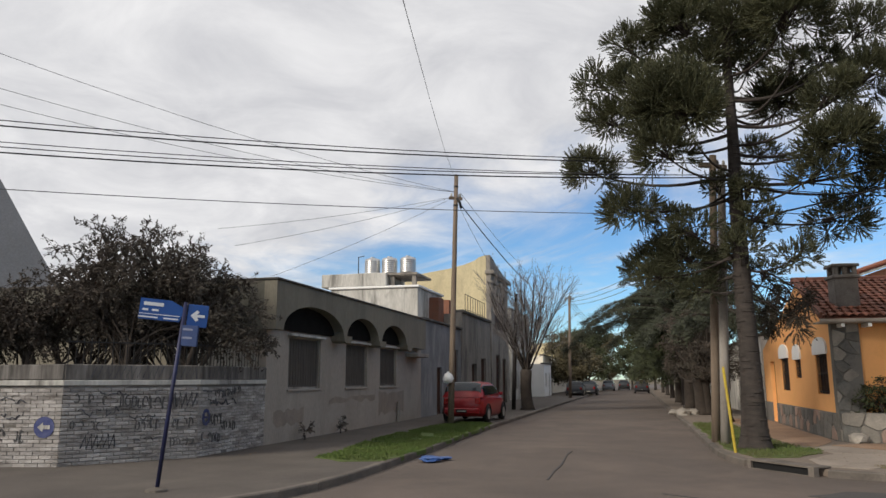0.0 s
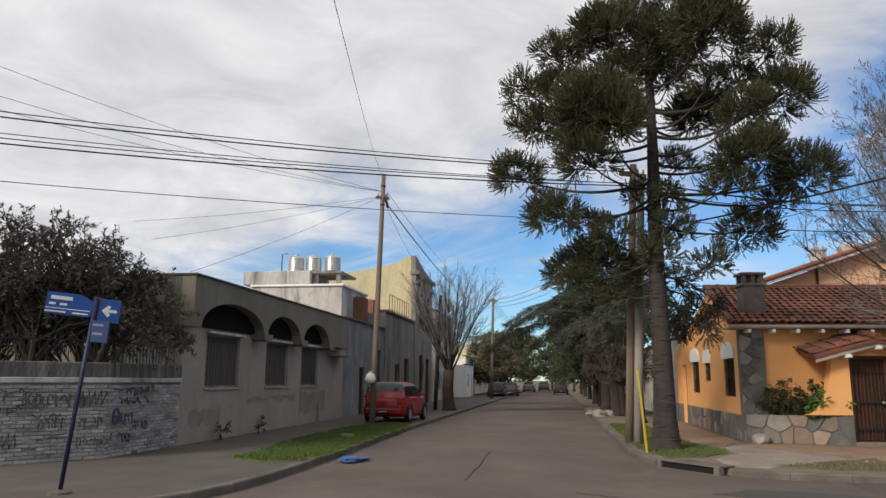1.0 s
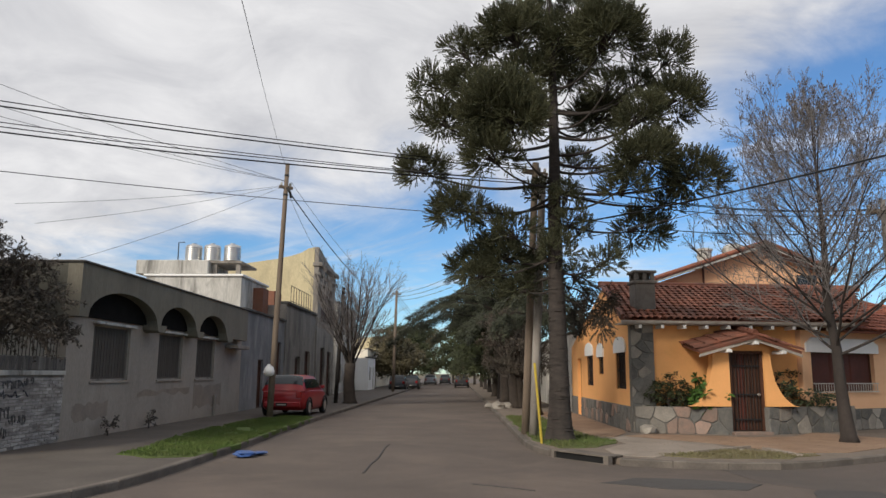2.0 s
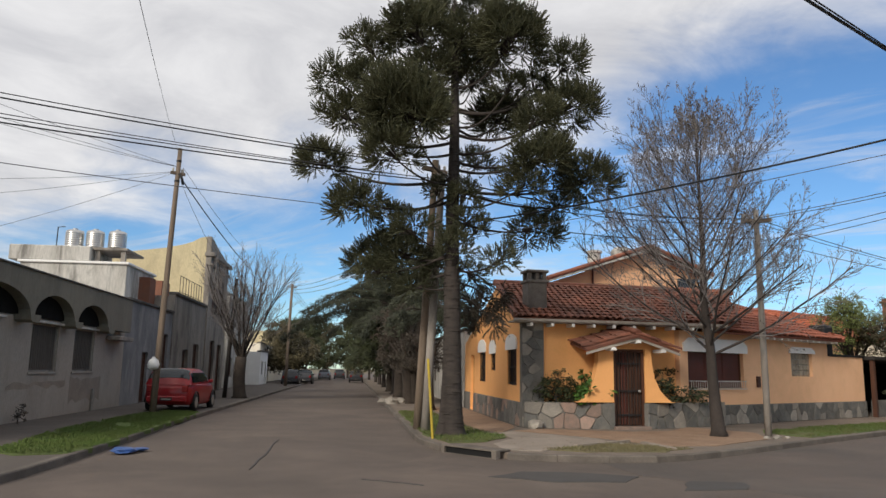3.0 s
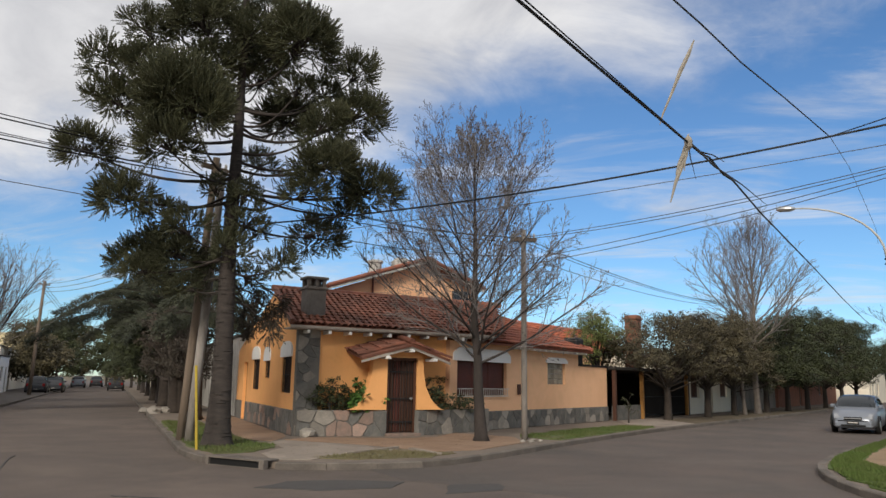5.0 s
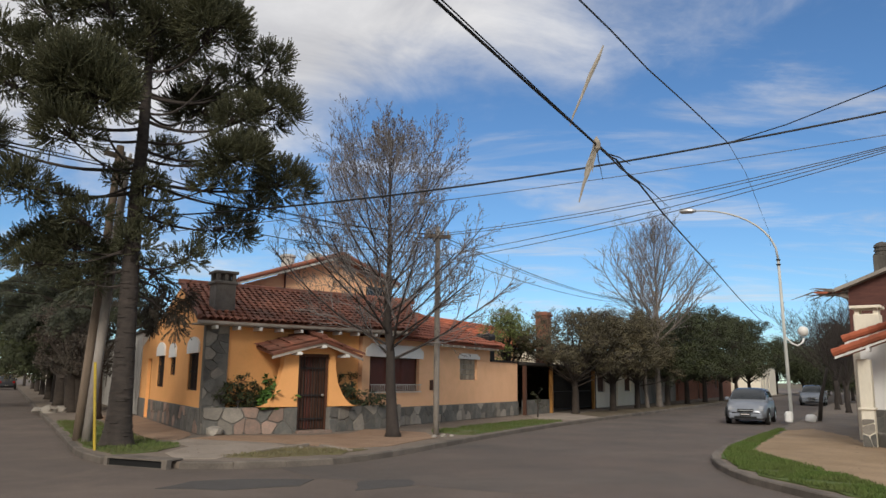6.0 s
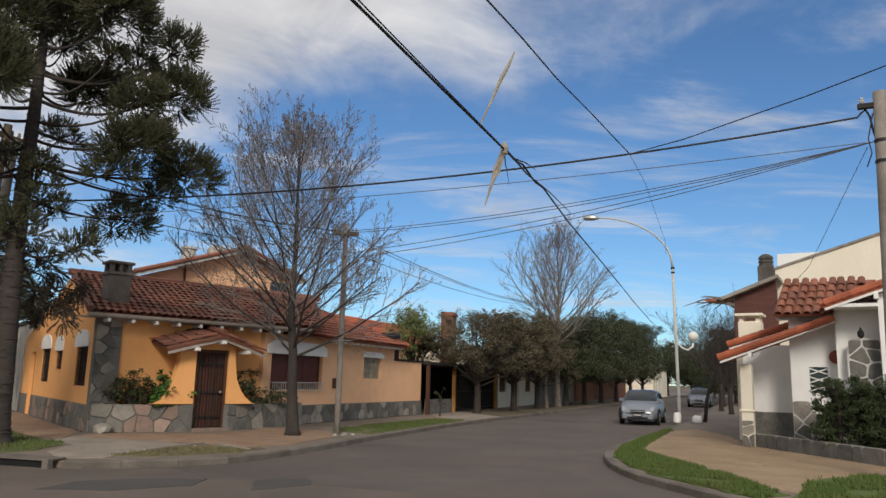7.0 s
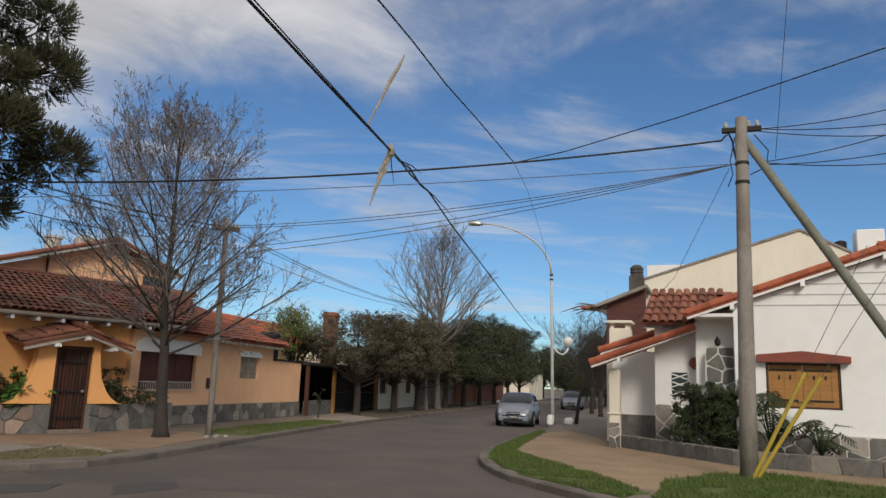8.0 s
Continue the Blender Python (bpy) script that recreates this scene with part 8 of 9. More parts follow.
    for s in (-1, 1):
        mid = (xb + xc) / 2 + 0.05 * k
        pane("side_window", xb - (xb - xa) * 0.35, mid - 0.03 * k, s * 0.88, s * 0.56)
        pane("side_window", mid + 0.03 * k, xc + (xd - xc) * 0.5, s * 0.88, s * 0.56)
        for x in (0.72 * k, 3.22 * k):
            bm = bmesh.new()
            lathe(bm, [(0.20, -0.09), (0.285, -0.085), (0.295, 0.0), (0.285, 0.085), (0.20, 0.09)], 20, pose(x, s * (w - 0.075), 0.295, 90))
            wheel = part("wheel", bm, M_BLACK, t, smooth=True)
            bm = bmesh.new()
            lathe(bm, [(0.19, -0.012), (0.19, 0.0), (0.13, 0.012), (0.04, 0.016), (0.02, 0.018)], 14, pose(x, s * (w + 0.015), 0.295, 90 if s < 0 else -90))
            part("rim", bm, M_STEEL, wheel)
            bm = bmesh.new()
            tube(bm, [(x + 0.35 * math.cos(a), s * (w - 0.0), 0.30 + 0.35 * math.sin(a)) for a in [math.pi * q / 10 for q in range(11)]], 0.03, 6)
            part("wheel_arch", bm, M_BLACK, body)
        bm = bmesh.new()
        box(bm, 2.62 * k, 2.74 * k, s * (w + 0.02) - 0.08, s * (w + 0.02) + 0.08, 0.94, 1.06, 0.02)
        part("mirror", bm, paint, t)
        bm = bmesh.new()
        box(bm, -0.02, 0.10, s * w * 0.72 - 0.1, s * w * 0.72 + 0.1, 0.66, 0.88, 0.02)
        part("tail_light", bm, material("red_lens", (0.30, 0.01, 0.01), 0.25, spec=0.6), t)
        bm = bmesh.new()
        extrude_y(bm, [(3.62 * k, 0.66), (3.62 * k, 0.735), (3.74 * k, 0.735), (3.93 * k, 0.62), (3.95 * k, 0.55), (3.80 * k, 0.55)], s * w * 0.58 - 0.17, s * w * 0.58 + 0.17)
        part("headlight", bm, material("clear_lens", (0.30, 0.31, 0.33), 0.15, spec=0.7), t)
    bm = bmesh.new()
    box(bm, -0.06, 0.12, -w * 0.8, w * 0.8, 0.33, 0.52, 0.03)
    part("rear_bumper", bm, paint if not sedan else M_BLACK, t)
    bm = bmesh.new()
    box(bm, 3.88 * k, 4.03 * k, -w * 0.78, w * 0.78, 0.24, 0.46, 0.04)
    part("front_bumper", bm, paint, t)
    bm = bmesh.new()
    box(bm, 3.90 * k, 4.02 * k, -0.30, 0.30, 0.50, 0.62, 0.02)
    box(bm, 3.98 * k, 4.045 * k, -0.42, 0.42, 0.27, 0.35, 0.02)
    part("front_grille", bm, M_BLACK, t)
    bm = bmesh.new()
    box(bm, 3.98 * k, 4.03 * k, -0.31, 0.31, 0.55, 0.58, 0.008)
    part("grille_bar", bm, M_STEEL, t)
    for x0, x1 in ((-0.075, -0.062), (4.03 * k, 4.045 * k)):
        bm = bmesh.new()
        box(bm, x0, x1, -0.2, 0.2, 0.37 if x0 < 0 else 0.36, 0.48 if x0 < 0 else 0.46)
        pl = part("number_plate", bm, M_BLACK, t)
        bm = bmesh.new()
        d = -0.004 if x0 < 0 else 0.004
        box(bm, x0 + d, x1 + d, -0.16, 0.16, 0.40, 0.44)
        part("plate_bar", bm, M_STAINED, pl)
    return t


RED = material("red_car_paint", (0.30, 0.012, 0.016), 0.3, (0.25, 0.010, 0.014), 2, 60, 0.0, spec=0.5, fine_amount=0.06)
SILVER = material("silver_car_paint", (0.25, 0.27, 0.305), 0.35, (0.22, 0.24, 0.275), 2, 60, 0.0, metal=0.4, spec=0.5, fine_amount=0.05)
DARK = material("dark_car_paint", (0.035, 0.037, 0.042), 0.3, (0.03, 0.032, 0.036), 2, 60, 0.0, spec=0.5, fine_amount=0.05)
car(FRAME_A @ pose(26.25, 6.15, 0.12, 0, 0, -3), 3.75, 1.62, 1.44, RED, "red hatchback parked half on the pavement by the pole")
car(FRAME_B @ pose(35.9, 4.25, 0.0, 0, 0, 181), 4.0, 1.60, 1.42, SILVER, "silver grey saloon parked facing the crossing", sedan=True)
for s, q, paint, lab, yaw in ((71.5, -5.9, DARK, "dark red-brown hatchback parked at the far kerb", 0), (77.5, -5.0, DARK, "dark hatchback parked down the street", 0), (89, 0.3, DARK, "dark car parked by the street trees", 0),
                              (108, -4.2, SILVER, "pale car far down the street", 0), (116, -2.2, DARK, "dark car far down the street", 0), (104, 0.4, SILVER, "white car far down the street", 0)):
    car(FRAME_A @ pose(s, -q, 0.0, 0, 0, yaw), 4.0, 1.66, 1.47, paint, lab)
car(FRAME_B @ pose(66, 3.6, 0.0, 0, 0, 180), 4.2, 1.7, 1.5, SILVER, "pale car parked far along the side street")


# ---------- street sign ----------
def street_sign():
    t = thing("street_sign", pose(-4.0, 10.78, 0.12), "leaning dark blue street sign post with blue name plates and arrow", "street sign")
    blue = material("sign_blue", (0.02, 0.075, 0.27), 0.45, (0.018, 0.065, 0.24), 3, 30, 0.02, (0.05, 0.08, 0.16), 2.0, 0.4, fine_amount=0.1)
    navy = material("post_blue", (0.018, 0.022, 0.075), 0.5, (0.015, 0.016, 0.04), 3, 30, 0.05)
    white = material("sign_white", (0.72, 0.73, 0.75), 0.5, fine_amount=0.05)
    top = Vector((0.24, 0.08, 2.66))
    bm = bmesh.new()
    tube(bm, [(0, 0, -0.05), tuple(top * 0.5), tuple(top)], 0.030, 10)
    part("post", bm, navy, t, smooth=True)
    bm = bmesh.new()
    lathe(bm, [(0.16, -0.02), (0.15, 0.03), (0.05, 0.06)], 10)
    part("footing", bm, M_KERB, t)
    m = pose(top.x, top.y, top.z, 0, 4.5, 22)
    bm = bmesh.new()
    extrude_y(bm, [(-0.62, -0.30), (-0.06, -0.30), (-0.03, -0.2), (-0.03, -0.08), (-0.2, 0.0), (-0.62, 0.0)], -0.012, 0.012)
    plate = part("name_plate", bm, blue, t, at=m)
    for x0, x1, z0, z1 in ((-0.57, -0.30, -0.10, -0.05), (-0.58, -0.50, -0.175, -0.145), (-0.45, -0.36, -0.175, -0.145), (-0.62, -0.06, -0.225, -0.215), (-0.62, -0.36, -0.275, -0.255), (-0.28, -0.08, -0.275, -0.255)):
        bm = bmesh.new()
        box(bm, x0, x1, -0.017, -0.0125, z0, z1)
        part("bar", bm, white, plate)
    m2 = pose(top.x, top.y, top.z - 0.02, 0, 4.5, 22)
    bm = bmesh.new()
    box(bm, 0.04, 0.33, -0.012, 0.012, -0.33, 0.0, 0.006)
    arrow_plate = part("arrow_plate", bm, blue, t, at=m2)
    bm = bmesh.new()
    extrude_y(bm, [(0.085, -0.165), (0.17, -0.08), (0.205, -0.11), (0.175, -0.145), (0.285, -0.145), (0.285, -0.185), (0.175, -0.185), (0.205, -0.22), (0.17, -0.25)], -0.017, -0.0125)
    part("arrow", bm, white, arrow_plate)
    # lower plate turned from the light: shade painted in with darker sign colours
    m3 = pose(top.x * 0.83, top.y * 0.83, top.z * 0.83 + 0.02, 0, 4.5, -38)
    bm = bmesh.new()
    box(bm, 0.02, 0.42, -0.012, 0.012, -0.20, 0.10, 0.006)
    lower = part("name_plate", bm, material("sign_blue_shaded", (0.02, 0.04, 0.12), 0.5, fine_amount=0.1), t, at=m3)
    for z in (0.04, -0.08):
        bm = bmesh.new()
        box(bm, 0.06, 0.3, -0.017, -0.0125, z - 0.015, z + 0.015)
        part("bar", bm, material("sign_white_shaded", (0.16, 0.18, 0.26), 0.6), lower)


street_sign()


# ---------- graffiti: scrawled paint strokes on the brick wall ----------
def scrawl(run, pts, r, mat, label):
    """One brushed stroke: a thin ribbon of paint along pts on a face of the wall."""
    m, L, at = WALL_RUNS[run]
    P = [Vector(p) for p in pts]
    bm = bmesh.new()
    rows = []
    for i, p in enumerate(P):
        d = P[min(i + 1, len(P) - 1)] - P[max(i - 1, 0)]
        d = d.normalized() if d.length > 1e-5 else Vector((1, 0))
        n = Vector((-d.y, d.x)) * r
        rows.append([bm.verts.new((q.x, y, q.y)) for q, y in ((p + n, -0.036), (p - n, -0.036), (p - n, -0.016), (p + n, -0.016))])
    for u, v in zip(rows, rows[1:]):
        for k in range(4):
            bm.faces.new((u[k], u[(k + 1) % 4], v[(k + 1) % 4], v[k]))
    bm.faces.new(rows[0][::-1])
    bm.faces.new(rows[-1])
    bmesh.ops.recalc_face_normals(bm, faces=bm.faces[:])
    solid("graffiti_mark", bm, mat, m, label, "graffiti")


INK = material("spray_black", (0.03, 0.03, 0.04), 0.8, (0.10, 0.10, 0.11), 6, 40, 0.1)
INK_WORN = material("spray_worn", (0.06, 0.058, 0.062), 0.85, (0.16, 0.15, 0.145), 9, 40, 0.1)
INK_BLUE = material("spray_blue", (0.035, 0.045, 0.14), 0.8, (0.09, 0.10, 0.2), 6, 40, 0.1)
g = random.Random(9)


def zigzag(x0, x1, z0, z1, n, lean=0.03):
    out = []
    for k in range(n):
        x = x0 + (x1 - x0) * k / (n - 1)
        out.append((x + (lean if k % 2 else 0), (z1 if k % 2 else z0) + g.uniform(-0.02, 0.02)))
    return out


for run, x0, x1, z0, z1, n in ((0, 0.35, 0.95, 0.42, 0.66, 13), (0, 1.95, 2.45, 1.12, 1.40, 10), (0, 0.45, 1.75, 1.70, 1.92, 26), (0, 1.9, 2.45, 1.70, 1.90, 11), (1, 0.3, 1.5, 1.70, 1.92, 18)):
    scrawl(run, zigzag(x0, x1, z0, z1, n), 0.012, INK, "black spray-painted scrawl on the white wall")
# worn lines of small illegible strokes
for run, x0, x1, z, hh, r in ((0, 0.1, 0.8, 1.22, 0.16, 0.010), (0, 1.3, 2.4, 0.72, 0.17, 0.009), (0, 1.0, 1.9, 1.16, 0.2, 0.011), (0, 0.15, 0.7, 0.75, 0.15, 0.009), (1, 0.2, 0.9, 0.8, 0.2, 0.010), (1, 0.5, 1.5, 1.3, 0.12, 0.012), (1, 0.1, 0.8, 0.45, 0.15, 0.008), (0, 1.9, 2.45, 0.4, 0.15, 0.008), (1, 0.9, 1.5, 0.62, 0.16, 0.009), (2, 0.1, 0.6, 0.6, 0.2, 0.009)):
    x = x0
    while x < x1:
        w = g.uniform(0.05, 0.11)
        a0, sweep = g.uniform(0, 6.28), g.uniform(2.0, 5.5)
        if g.random() < 0.3:
            x += g.uniform(0.05, 0.15)
        z += g.uniform(-0.03, 0.03)
        scrawl(run, [(x + w * 0.5 + w * 0.5 * math.cos(a0 + sweep * k / 6), z + hh * 0.5 + hh * 0.5 * math.sin(a0 + sweep * k / 6)) for k in range(7)], r, INK_WORN, "curled black paint stroke on the white wall")
        if g.random() < 0.5:
            scrawl(run, [(x, z - 0.02), (x + g.uniform(-0.02, 0.03), z + hh * 1.1)], r, INK_WORN, "short black paint stroke on the white wall")
        x += w + g.uniform(0.02, 0.06)
for run, x0, x1, z, h in ((0, 0.25, 1.0, 0.98, 0.2), (0, 1.2, 1.7, 0.88, 0.14), (1, 0.35, 1.45, 1.12, 0.16), (2, 0.15, 0.6, 1.25, 0.14), (2, 0.2, 0.5, 0.95, 0.12), (0, 0.6, 1.1, 1.36, 0.10), (1, 0.15, 0.9, 1.40, 0.05), (0, 1.3, 1.9, 0.5, 0.1)):
    k = max(3, int((x1 - x0) / 0.13))
    pts = []
    for i in range(k * 3):
        pts.append((x0 + (x1 - x0) * i / (k * 3 - 1) + g.uniform(-0.035, 0.035), z + h * g.random()))
        if g.random() < 0.22 and len(pts) > 2:
            scrawl(run, pts, 0.008, INK, "thin dark painted scribble on the white wall")
            pts = []
    if len(pts) > 1:
        scrawl(run, pts, 0.008, INK, "thin dark painted scribble on the white wall")
# painted round sign: blue disc with a white arrow
disc = thing("painted_disc", WALL_RUNS[2][0] @ pose(1.0, -0.018, 0.82), "dark blue painted disc with a white arrow on the wall", "graffiti")
bm = bmesh.new()
extrude_y(bm, [(0.19 * math.cos(2 * math.pi * k / 24), 0.19 * math.sin(2 * math.pi * k / 24)) for k in range(24)], -0.012, 0.008)
part("disc", bm, INK_BLUE, disc)
bm = bmesh.new()
extrude_y(bm, [(-0.12, 0.0), (-0.02, 0.085), (-0.02, 0.035), (0.11, 0.035), (0.11, -0.035), (-0.02, -0.035), (-0.02, -0.085)], -0.018, -0.0125)
part("arrow", bm, M_STAINED, disc, "worn white arrow")
ring = [(0.28 + 0.10 * math.cos(2 * math.pi * k / 16), 0.90 + 0.14 * math.sin(2 * math.pi * k / 16)) for k in range(17)]
scrawl(1, ring, 0.03, INK_BLUE, "dark blue painted ring on the white wall")
scrawl(1, [(0.23, 0.90), (0.33, 0.90)], 0.02, INK_BLUE, "dark blue painted dash on the white wall")


# ---------- grass, dirt, slabs and litter ----------
def inside_poly(x, y, poly):
    c = False
    n = len(poly)
    for i in range(n):
        (x0, y0), (x1, y1) = poly[i], poly[i - 1]
        if (y0 > y) != (y1 > y) and x < (x1 - x0) * (y - y0) / (y1 - y0) + x0:
            c = not c
    return c


def sheet(name, line, z, mat, label, category, wob=0.08, kind="structure"):
    """A thin flat patch with a slightly uneven edge."""
    pts = []
    n = len(line)
    for i in range(n):
        p, q = Vector(line[i]), Vector(line[(i + 1) % n])
        m = max(1, int((q - p).length / 0.35))
        for k in range(m):
            w = p.lerp(q, k / m)
            pts.append((w.x + random.uniform(-wob, wob), w.y + random.uniform(-wob, wob)))
    bm = bmesh.new()
    prism(bm, pts, 0.05 if z > 0.1 else -0.02, z)
    solid(name, bm, mat, Matrix.Identity(4), label, category, kind=kind)


def grass(line, n, mat, label, h=0.07, seed=1, z=0.135):
    sheet("lawn", line, z, mat, label, "grass")
    rng = random.Random(seed)
    c = Cards()
    xs, ys = [p[0] for p in line], [p[1] for p in line]
    made = 0
    while made < n:
        x, y = rng.uniform(min(xs), max(xs)), rng.uniform(min(ys), max(ys))
        if not inside_poly(x, y, line):
            continue
        if noise.noise(Vector((x * 1.3, y * 1.3, 3))) < -0.28:
            made += 1
            continue
        d = Vector((rng.uniform(-0.5, 0.5), rng.uniform(-0.5, 0.5), 1)).normalized()
        hh = h * rng.uniform(0.5, 1.4)
        c.blade(Vector((x, y, z - 0.005)), d, Vector((math.cos(x * 99), math.sin(x * 99), 0)), hh, 0.008)
        made += 1
    me = bpy.data.meshes.new("grass_blades")
    me.from_pydata([tuple(v) for v in c.v], [], c.f)
    me.materials.append(mat)
    tagged(new("grass_blades", me), label, "grass", kind="stuff")


def ab(s, q):
    return plan(in_a(s, q))


def bb(u, v):
    return plan(in_b(u, v))


grass([(-2.5, 15.2), (-2.2, 16.4), (-1.88, 19.2), (-1.32, 21.55), (-0.58, 24.27), (0.15, 26.4), (0.9, 27.2), (1.75, 26.4), (1.2, 23.6), (0.35, 20.3), (-0.42, 16.9), (-1.05, 14.6), (-1.85, 14.57)], 24000, M_GRASS_LUSH, "green grass strip between kerb and pavement", 0.06, 2)
grass([(6.15, 14.9), (6.2, 16.2), (6.45, 17.7), ab(20, 1.75), ab(25, 1.75), ab(27.5, 1.75), ab(27.5, 2.9), ab(22, 3.1), ab(19.0, 3.3), (8.2, 16.6), (7.9, 15.7), (7.0, 15.0)], 8000, M_GRASS, "patchy green grass at the araucaria's foot", 0.07, 3)
grass([(8.1, 12.65), (9.6, 12.35), (10.6, 12.75), (10.15, 13.5), (9.75, 14.1), (8.6, 13.5), (7.5, 13.3)], 3000, M_GRASS_DRY, "thin dry grass patch at the street corner", 0.05, 4)
grass([(15.6, 14.35), (18.4, 15.2), bb(26, 9.95), bb(27.5, 10.1), bb(27.4, 11.3), bb(23, 11.4), bb(19.5, 11.2), (15.4, 15.6)], 7000, M_GRASS, "green grass strip along the side street kerb", 0.06, 5)
sheet("dirt_path", [(12.6, 3.1), (14.0, 4.3), (15.2, 5.3), (17.0, 7.0), (20, 8.2), (25.5, 9.5), (27.4, 9.4), (24.5, 7.4), (21.3, 5.9), (18.0, 2.2), (17.85, -0.5), (17.6, -6), (12.5, -6), (12.0, 1.0)], 0.131, M_DIRT, "bare tan dirt path before the white house", "dirt path")
grass([(11.3, 2.9), (12.3, 4.35), (12.95, 5.2), (13.7, 5.88), (14.55, 6.5), (15.9, 7.22), (17.5, 7.83), (21, 8.75), (25.5, 9.8), (26.0, 9.75), (20.9, 8.3), (17.2, 7.2), (15.83, 6.06), (14.85, 5.06), (13.83, 4.16), (12.9, 3.45), (12.0, 2.8)], 20000, M_GRASS_LUSH, "patchy green grass along the corner kerb", 0.07, 6, z=0.142)
grass([(10.4, 1.9), (11.5, 2.5), (13.0, 2.75), (14.0, 2.9), (14.9, 2.75), (15.9, 2.15), (16.6, 1.6), (16.2, 0.86), (15.7, 0.0), (15.6, -2.0), (15.4, -5.0), (8.6, -5.0), (8.6, 0.4)], 48000, M_GRASS_LUSH, "green grass round the stout pole", 0.075, 7, z=0.145)
# worn pavement slabs before the corner house
for poly, mat, lab in (([(7.0, 14.6), (6.7, 13.4), (7.3, 13.0), (8.4, 13.7), (9.75, 14.35), (9.9, 15.2), (9.3, 16.6), (8.9, 17.5), (8.2, 16.9), (8.0, 15.6)], M_SLAB, "pale worn concrete slab on the corner pavement"),
                       ([(9.0, 17.6), (9.4, 16.8), (10.1, 15.3), (10.4, 13.3), (11.6, 13.1), (14.2, 14.2), (15.2, 15.7), bb(19, 13.2), (13.2, 16.7), (11.9, 16.7), (10.0, 18.0)], material("brown_tiles", (0.29, 0.19, 0.125), 0.9, (0.22, 0.14, 0.09), 1.2, 25, 0.3, (0.33, 0.24, 0.17), 1.1, 0.5), "brown dusty tiled pavement before the porch"),
                       ([ab(19.3, 3.35), ab(28, 3.2), ab(31, 3.1), ab(31, 4.6), ab(21, 4.6), (9.5, 18.5), (8.6, 17.4)], MATS["brown_tiles"], "brown dusty pavement beside the orange wall"),
                       ([bb(28.3, 9.95), bb(31.5, 9.95), bb(34.5, 12.9), bb(30.8, 12.9), bb(28.5, 11.6)], M_SLAB, "pale concrete driveway to the carport")):
    sheet("pavement_slab", poly, 0.131, mat, lab, "pavement slab", 0.02)
for a, b, w in (((8.4, 13.6), (10.2, 14.3), 0.05), ((10.1, 12.6), (10.3, 13.9), 0.07)):
    a, b = Vector(a), Vector(b)
    n_ = Vector((-(b - a).y, (b - a).x)).normalized() * w
    bm = bmesh.new()
    prism(bm, [tuple(a - n_), tuple(b - n_), tuple(b + n_), tuple(a + n_)], 0.05, 0.17)
    solid("edging_stone", bm, M_SLAB, Matrix.Identity(4), "narrow pale concrete edging strip", "edging", kind="structure")
sheet("earth_strip", [bb(31.8, 10.0), bb(40, 9.95), bb(52, 9.95), bb(70, 9.95), bb(70, 11.6), bb(52, 11.8), bb(40, 12.0), bb(33.6, 11.9)], 0.132, M_SOIL, "dark trodden earth under the street trees", "earth strip", 0.1)
# storm drain in the kerb
bm = bmesh.new()
wall_mesh(bm, 0, 1.5, 0.0, 0.165, 0.0, 0.12, [(0.08, 1.38, 0.01, 0.135)])
box(bm, 0.0, 1.5, 0.12, 0.42, 0.13, 0.165, 0.01)
solid("storm_drain", bm, M_KERB, pose(5.74, 14.38, 0.0, 0, 0, -68), "concrete storm drain opening in the kerb", "drain", kind="structure")
# solid black block in place of the shade inside the opening
bm = bmesh.new()
box(bm, 0.085, 1.375, 0.05, 0.118, 0.0, 0.133)
solid("drain_cavity", bm, M_BLACK, pose(5.74, 14.38, 0.0, 0, 0, -68), "black block painted as shade behind the drain opening", "drain", kind="structure")
# no real slot here: its shade is a black block in the kerb
bm = bmesh.new()
box(bm, 0, 0.9, 0, 0.06, 0.03, 0.122)
solid("drain_cavity", bm, M_BLACK, pose(-3.0, 9.93, 0.0, 0, 0, 55), "black block painted as a shaded drain slot by the sign", "drain", kind="structure")
# the side street's darker, later asphalt
sheet("road_surface", [tuple((FRAME_B @ Vector((u, v, 0)))[:2]) for u, v in ((11.0, -1.0), (40, -1.0), (125, -1.0), (125, 12.5), (40, 12.5), (12.5, 12.5), (10.2, 8.0), (10.6, 4.0))], 0.004, material("side_street_asphalt", (0.124, 0.096, 0.081), 0.9, (0.082, 0.070, 0.062), 0.4, 60, 0.4, (0.155, 0.128, 0.110), 0.3, 0.55), "worn dark asphalt of the side street", "road", 0.02)
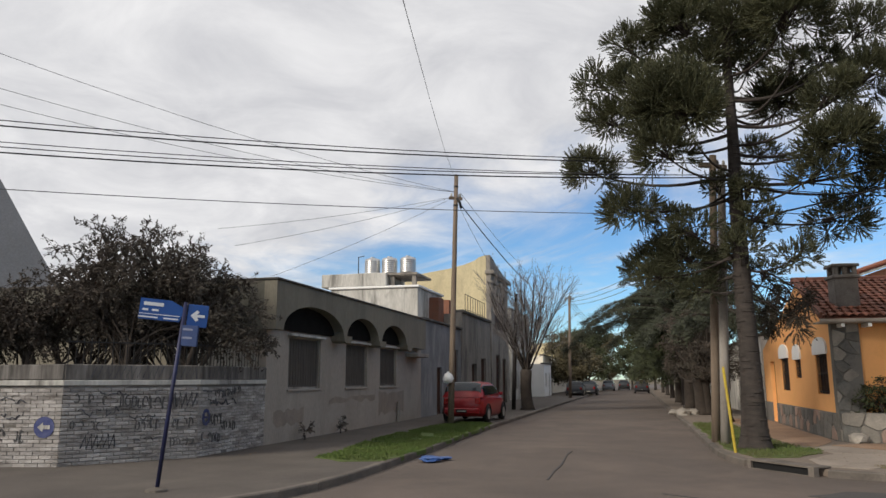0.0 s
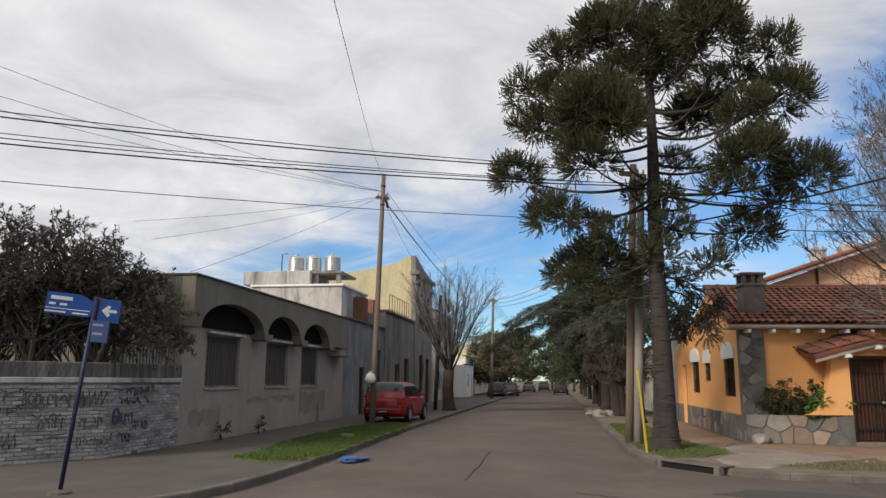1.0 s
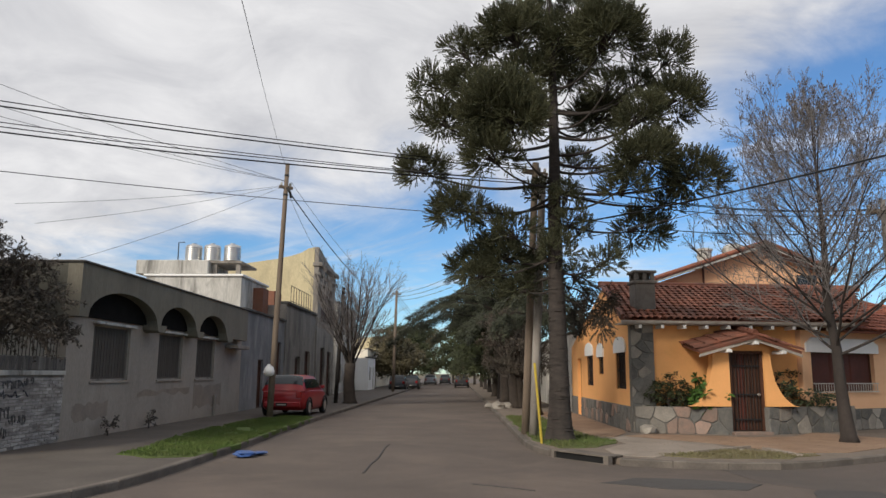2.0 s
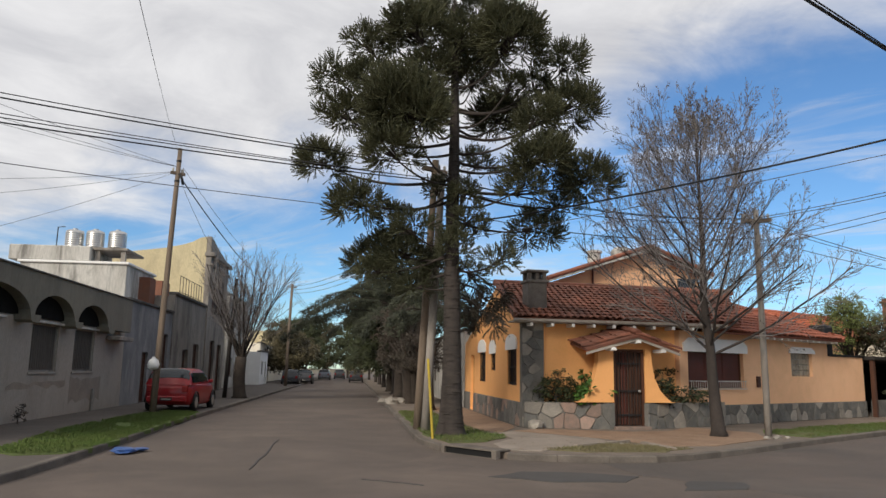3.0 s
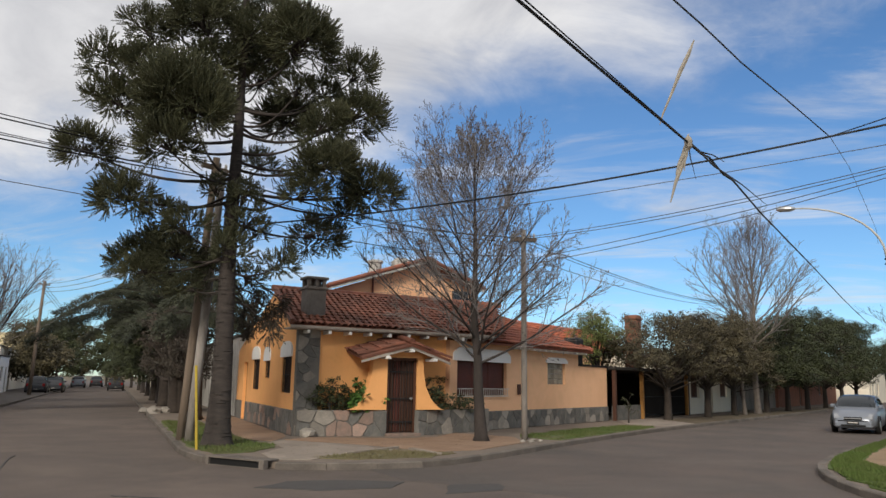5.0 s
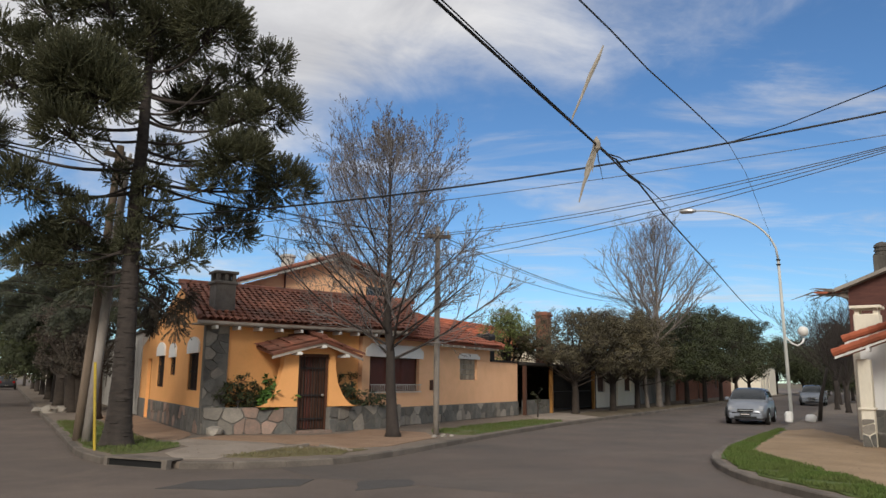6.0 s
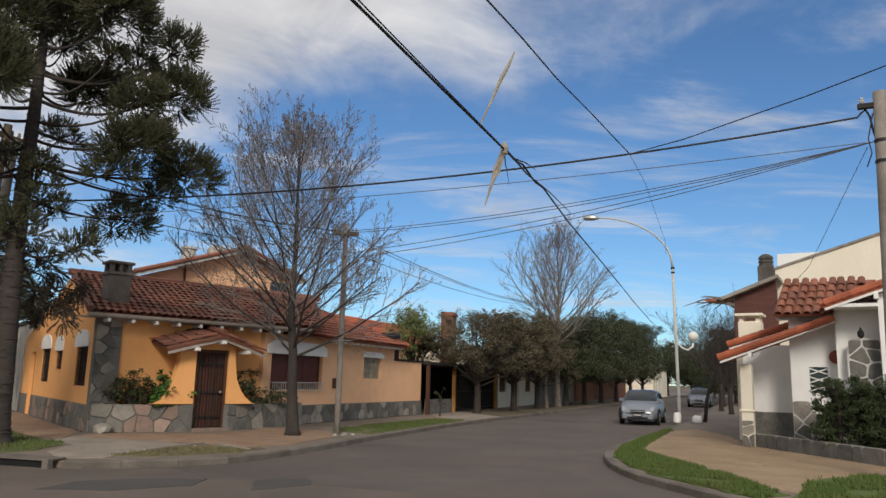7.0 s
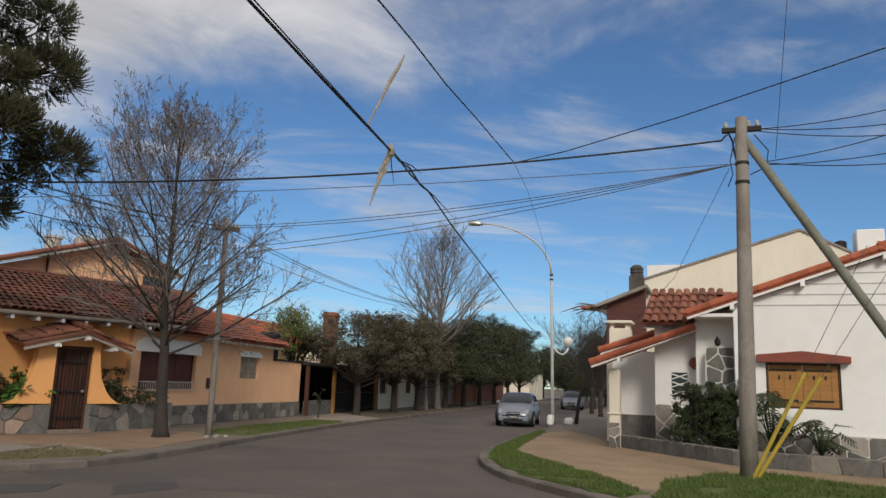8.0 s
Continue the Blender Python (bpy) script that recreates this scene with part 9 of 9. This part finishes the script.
# asphalt patches, tar lines
for poly, mat in (([(5.2, 10.9), (5.9, 10.2), (7.0, 9.8), (7.6, 10.3), (6.7, 11.1), (5.9, 11.3)], material("fresh_asphalt", (0.078, 0.072, 0.068), 0.9, (0.062, 0.057, 0.054), 1, 60, 0.4)),
                  ([(7.3, 8.9), (8.3, 8.7), (8.8, 9.3), (8.0, 9.7)], MATS["fresh_asphalt"])):
    sheet("asphalt_patch", poly, 0.009, mat, "dark fresh asphalt patch in the street", "asphalt patch", 0.05)
tar = random.Random(4)
for a, b in (((1.76, 12.76), (2.97, 17.6)), ((3.2, 11.2), (3.9, 10.4)), ((5.0, 8.6), (6.6, 8.2)), ((-0.4, 9.2), (1.2, 9.6))):
    a, b = Vector(a), Vector(b)
    pts = [a.lerp(b, k / 8) + Vector((tar.uniform(-0.03, 0.03), tar.uniform(-0.03, 0.03))) for k in range(9)]
    n_ = Vector((-(b - a).y, (b - a).x)).normalized() * 0.018
    bm = bmesh.new()
    prism(bm, [tuple(p + n_) for p in pts] + [tuple(p - n_ * tar.uniform(0.5, 1.2)) for p in pts[::-1]], -0.01, 0.011)
    solid("tar_seam", bm, MATS["fresh_asphalt"], Matrix.Identity(4), "dark tar seam in the worn asphalt", "tar seam", kind="structure")
# small loose things
def lump(name, x, y, z, r, mat, label, category, seed, flat=0.6):
    rng = random.Random(seed)
    bm = bmesh.new()
    bmesh.ops.create_icosphere(bm, subdivisions=2, radius=r)
    for v in bm.verts:
        v.co *= rng.uniform(0.8, 1.2)
        v.co.z = max(v.co.z * flat, -r * 0.25)
    solid(name, bm, mat, pose(x, y, z + r * 0.2, 0, 0, rng.uniform(0, 360)), label, category)


lump("blue_rag", -0.25, 15.5, 0.02, 0.24, material("blue_plastic", (0.04, 0.10, 0.30), 0.5, (0.03, 0.07, 0.2), 6, 30, 0.2), "crumpled blue plastic sheet in the gutter", "litter", 1, 0.25)
lump("blue_rag", 0.05, 15.8, 0.02, 0.16, MATS["blue_plastic"], "crumpled blue plastic sheet in the gutter", "litter", 2, 0.2)
for i, (x, y, r) in enumerate(((14.15, 14.25, 0.12), (14.4, 14.2, 0.10), (14.6, 14.35, 0.13), (14.85, 14.3, 0.09), (9.75, 13.9, 0.06))):
    lump("rubble_stone", x, y, 0.12, r * 0.75, M_STONE_PALE, "pale broken rubble on the pavement edge", "rubble", 10 + i)
for i, (x, y, r) in enumerate(((10.3, 32.3, 0.32), (10.9, 32.6, 0.3), (11.3, 33.2, 0.3), (10.2, 33.2, 0.25))):
    lump("edging_rock", x, y, 0.12, r, M_STONE_PALE, "pale rock edging a street tree", "rock", 20 + i, 0.7)
lump("corner_stone", 10.0, 18.25, 0.12, 0.24, M_STONE_PALE, "pale rough stone at the planter's foot", "stone", 31, 0.8)


# ---------- fallen leaves and small litter ----------
def litter(line, n, z, mat, label, seed, size=0.05):
    rng = random.Random(seed)
    c = Cards()
    xs, ys = [p[0] for p in line], [p[1] for p in line]
    k = 0
    while k < n:
        x, y = rng.uniform(min(xs), max(xs)), rng.uniform(min(ys), max(ys))
        k += 1
        if not inside_poly(x, y, line):
            continue
        a = rng.uniform(0, 6.283)
        d = Vector((math.cos(a), math.sin(a), rng.uniform(-0.1, 0.25))).normalized()
        c.blade(Vector((x, y, z + 0.008)), d, d.cross(Vector((0, 0, 1))).normalized(), size * rng.uniform(0.6, 1.4), size * 0.35)
    me = bpy.data.meshes.new("fallen_leaves")
    me.from_pydata([tuple(v) for v in c.v], [], c.f)
    me.materials.append(mat)
    tagged(new("fallen_leaves", me), label, "leaf litter", kind="stuff")


DRY = material("dry_leaf", (0.20, 0.125, 0.06), 0.9, (0.11, 0.07, 0.04), 3, 20, 0.0, per_piece=0.4)
litter([(7.0, 13.2), (9.6, 12.4), (14.3, 13.9), (16.5, 14.8), bb(22, 13.1), (13, 16.8), (9.8, 18.3), ab(26, 4.5), ab(26, 2.0), (6.6, 16.5)], 1500, 0.135, DRY, "scattered dry brown leaves on the pavement", 1)
litter([(-1.3, 12.0), (-0.5, 12.0), (0.3, 16), (1.6, 22), (4.4, 33), (3.9, 33), (1.1, 22), (-0.3, 16.0)], 260, 0.002, DRY, "scattered dry brown leaves along the gutter", 2)
litter([(12.4, 3.2), (17.5, 6.8), (21, 6.0), (18, 2.3), (17.8, -4), (12.6, -4)], 300, 0.135, DRY, "scattered dry brown leaves on the dirt path", 3)
litter([ab(13, -8.5), ab(30, -8.5), ab(30, -7.2), ab(13, -6.9)], 260, 0.125, DRY, "scattered dry brown leaves at the wall's foot", 4)
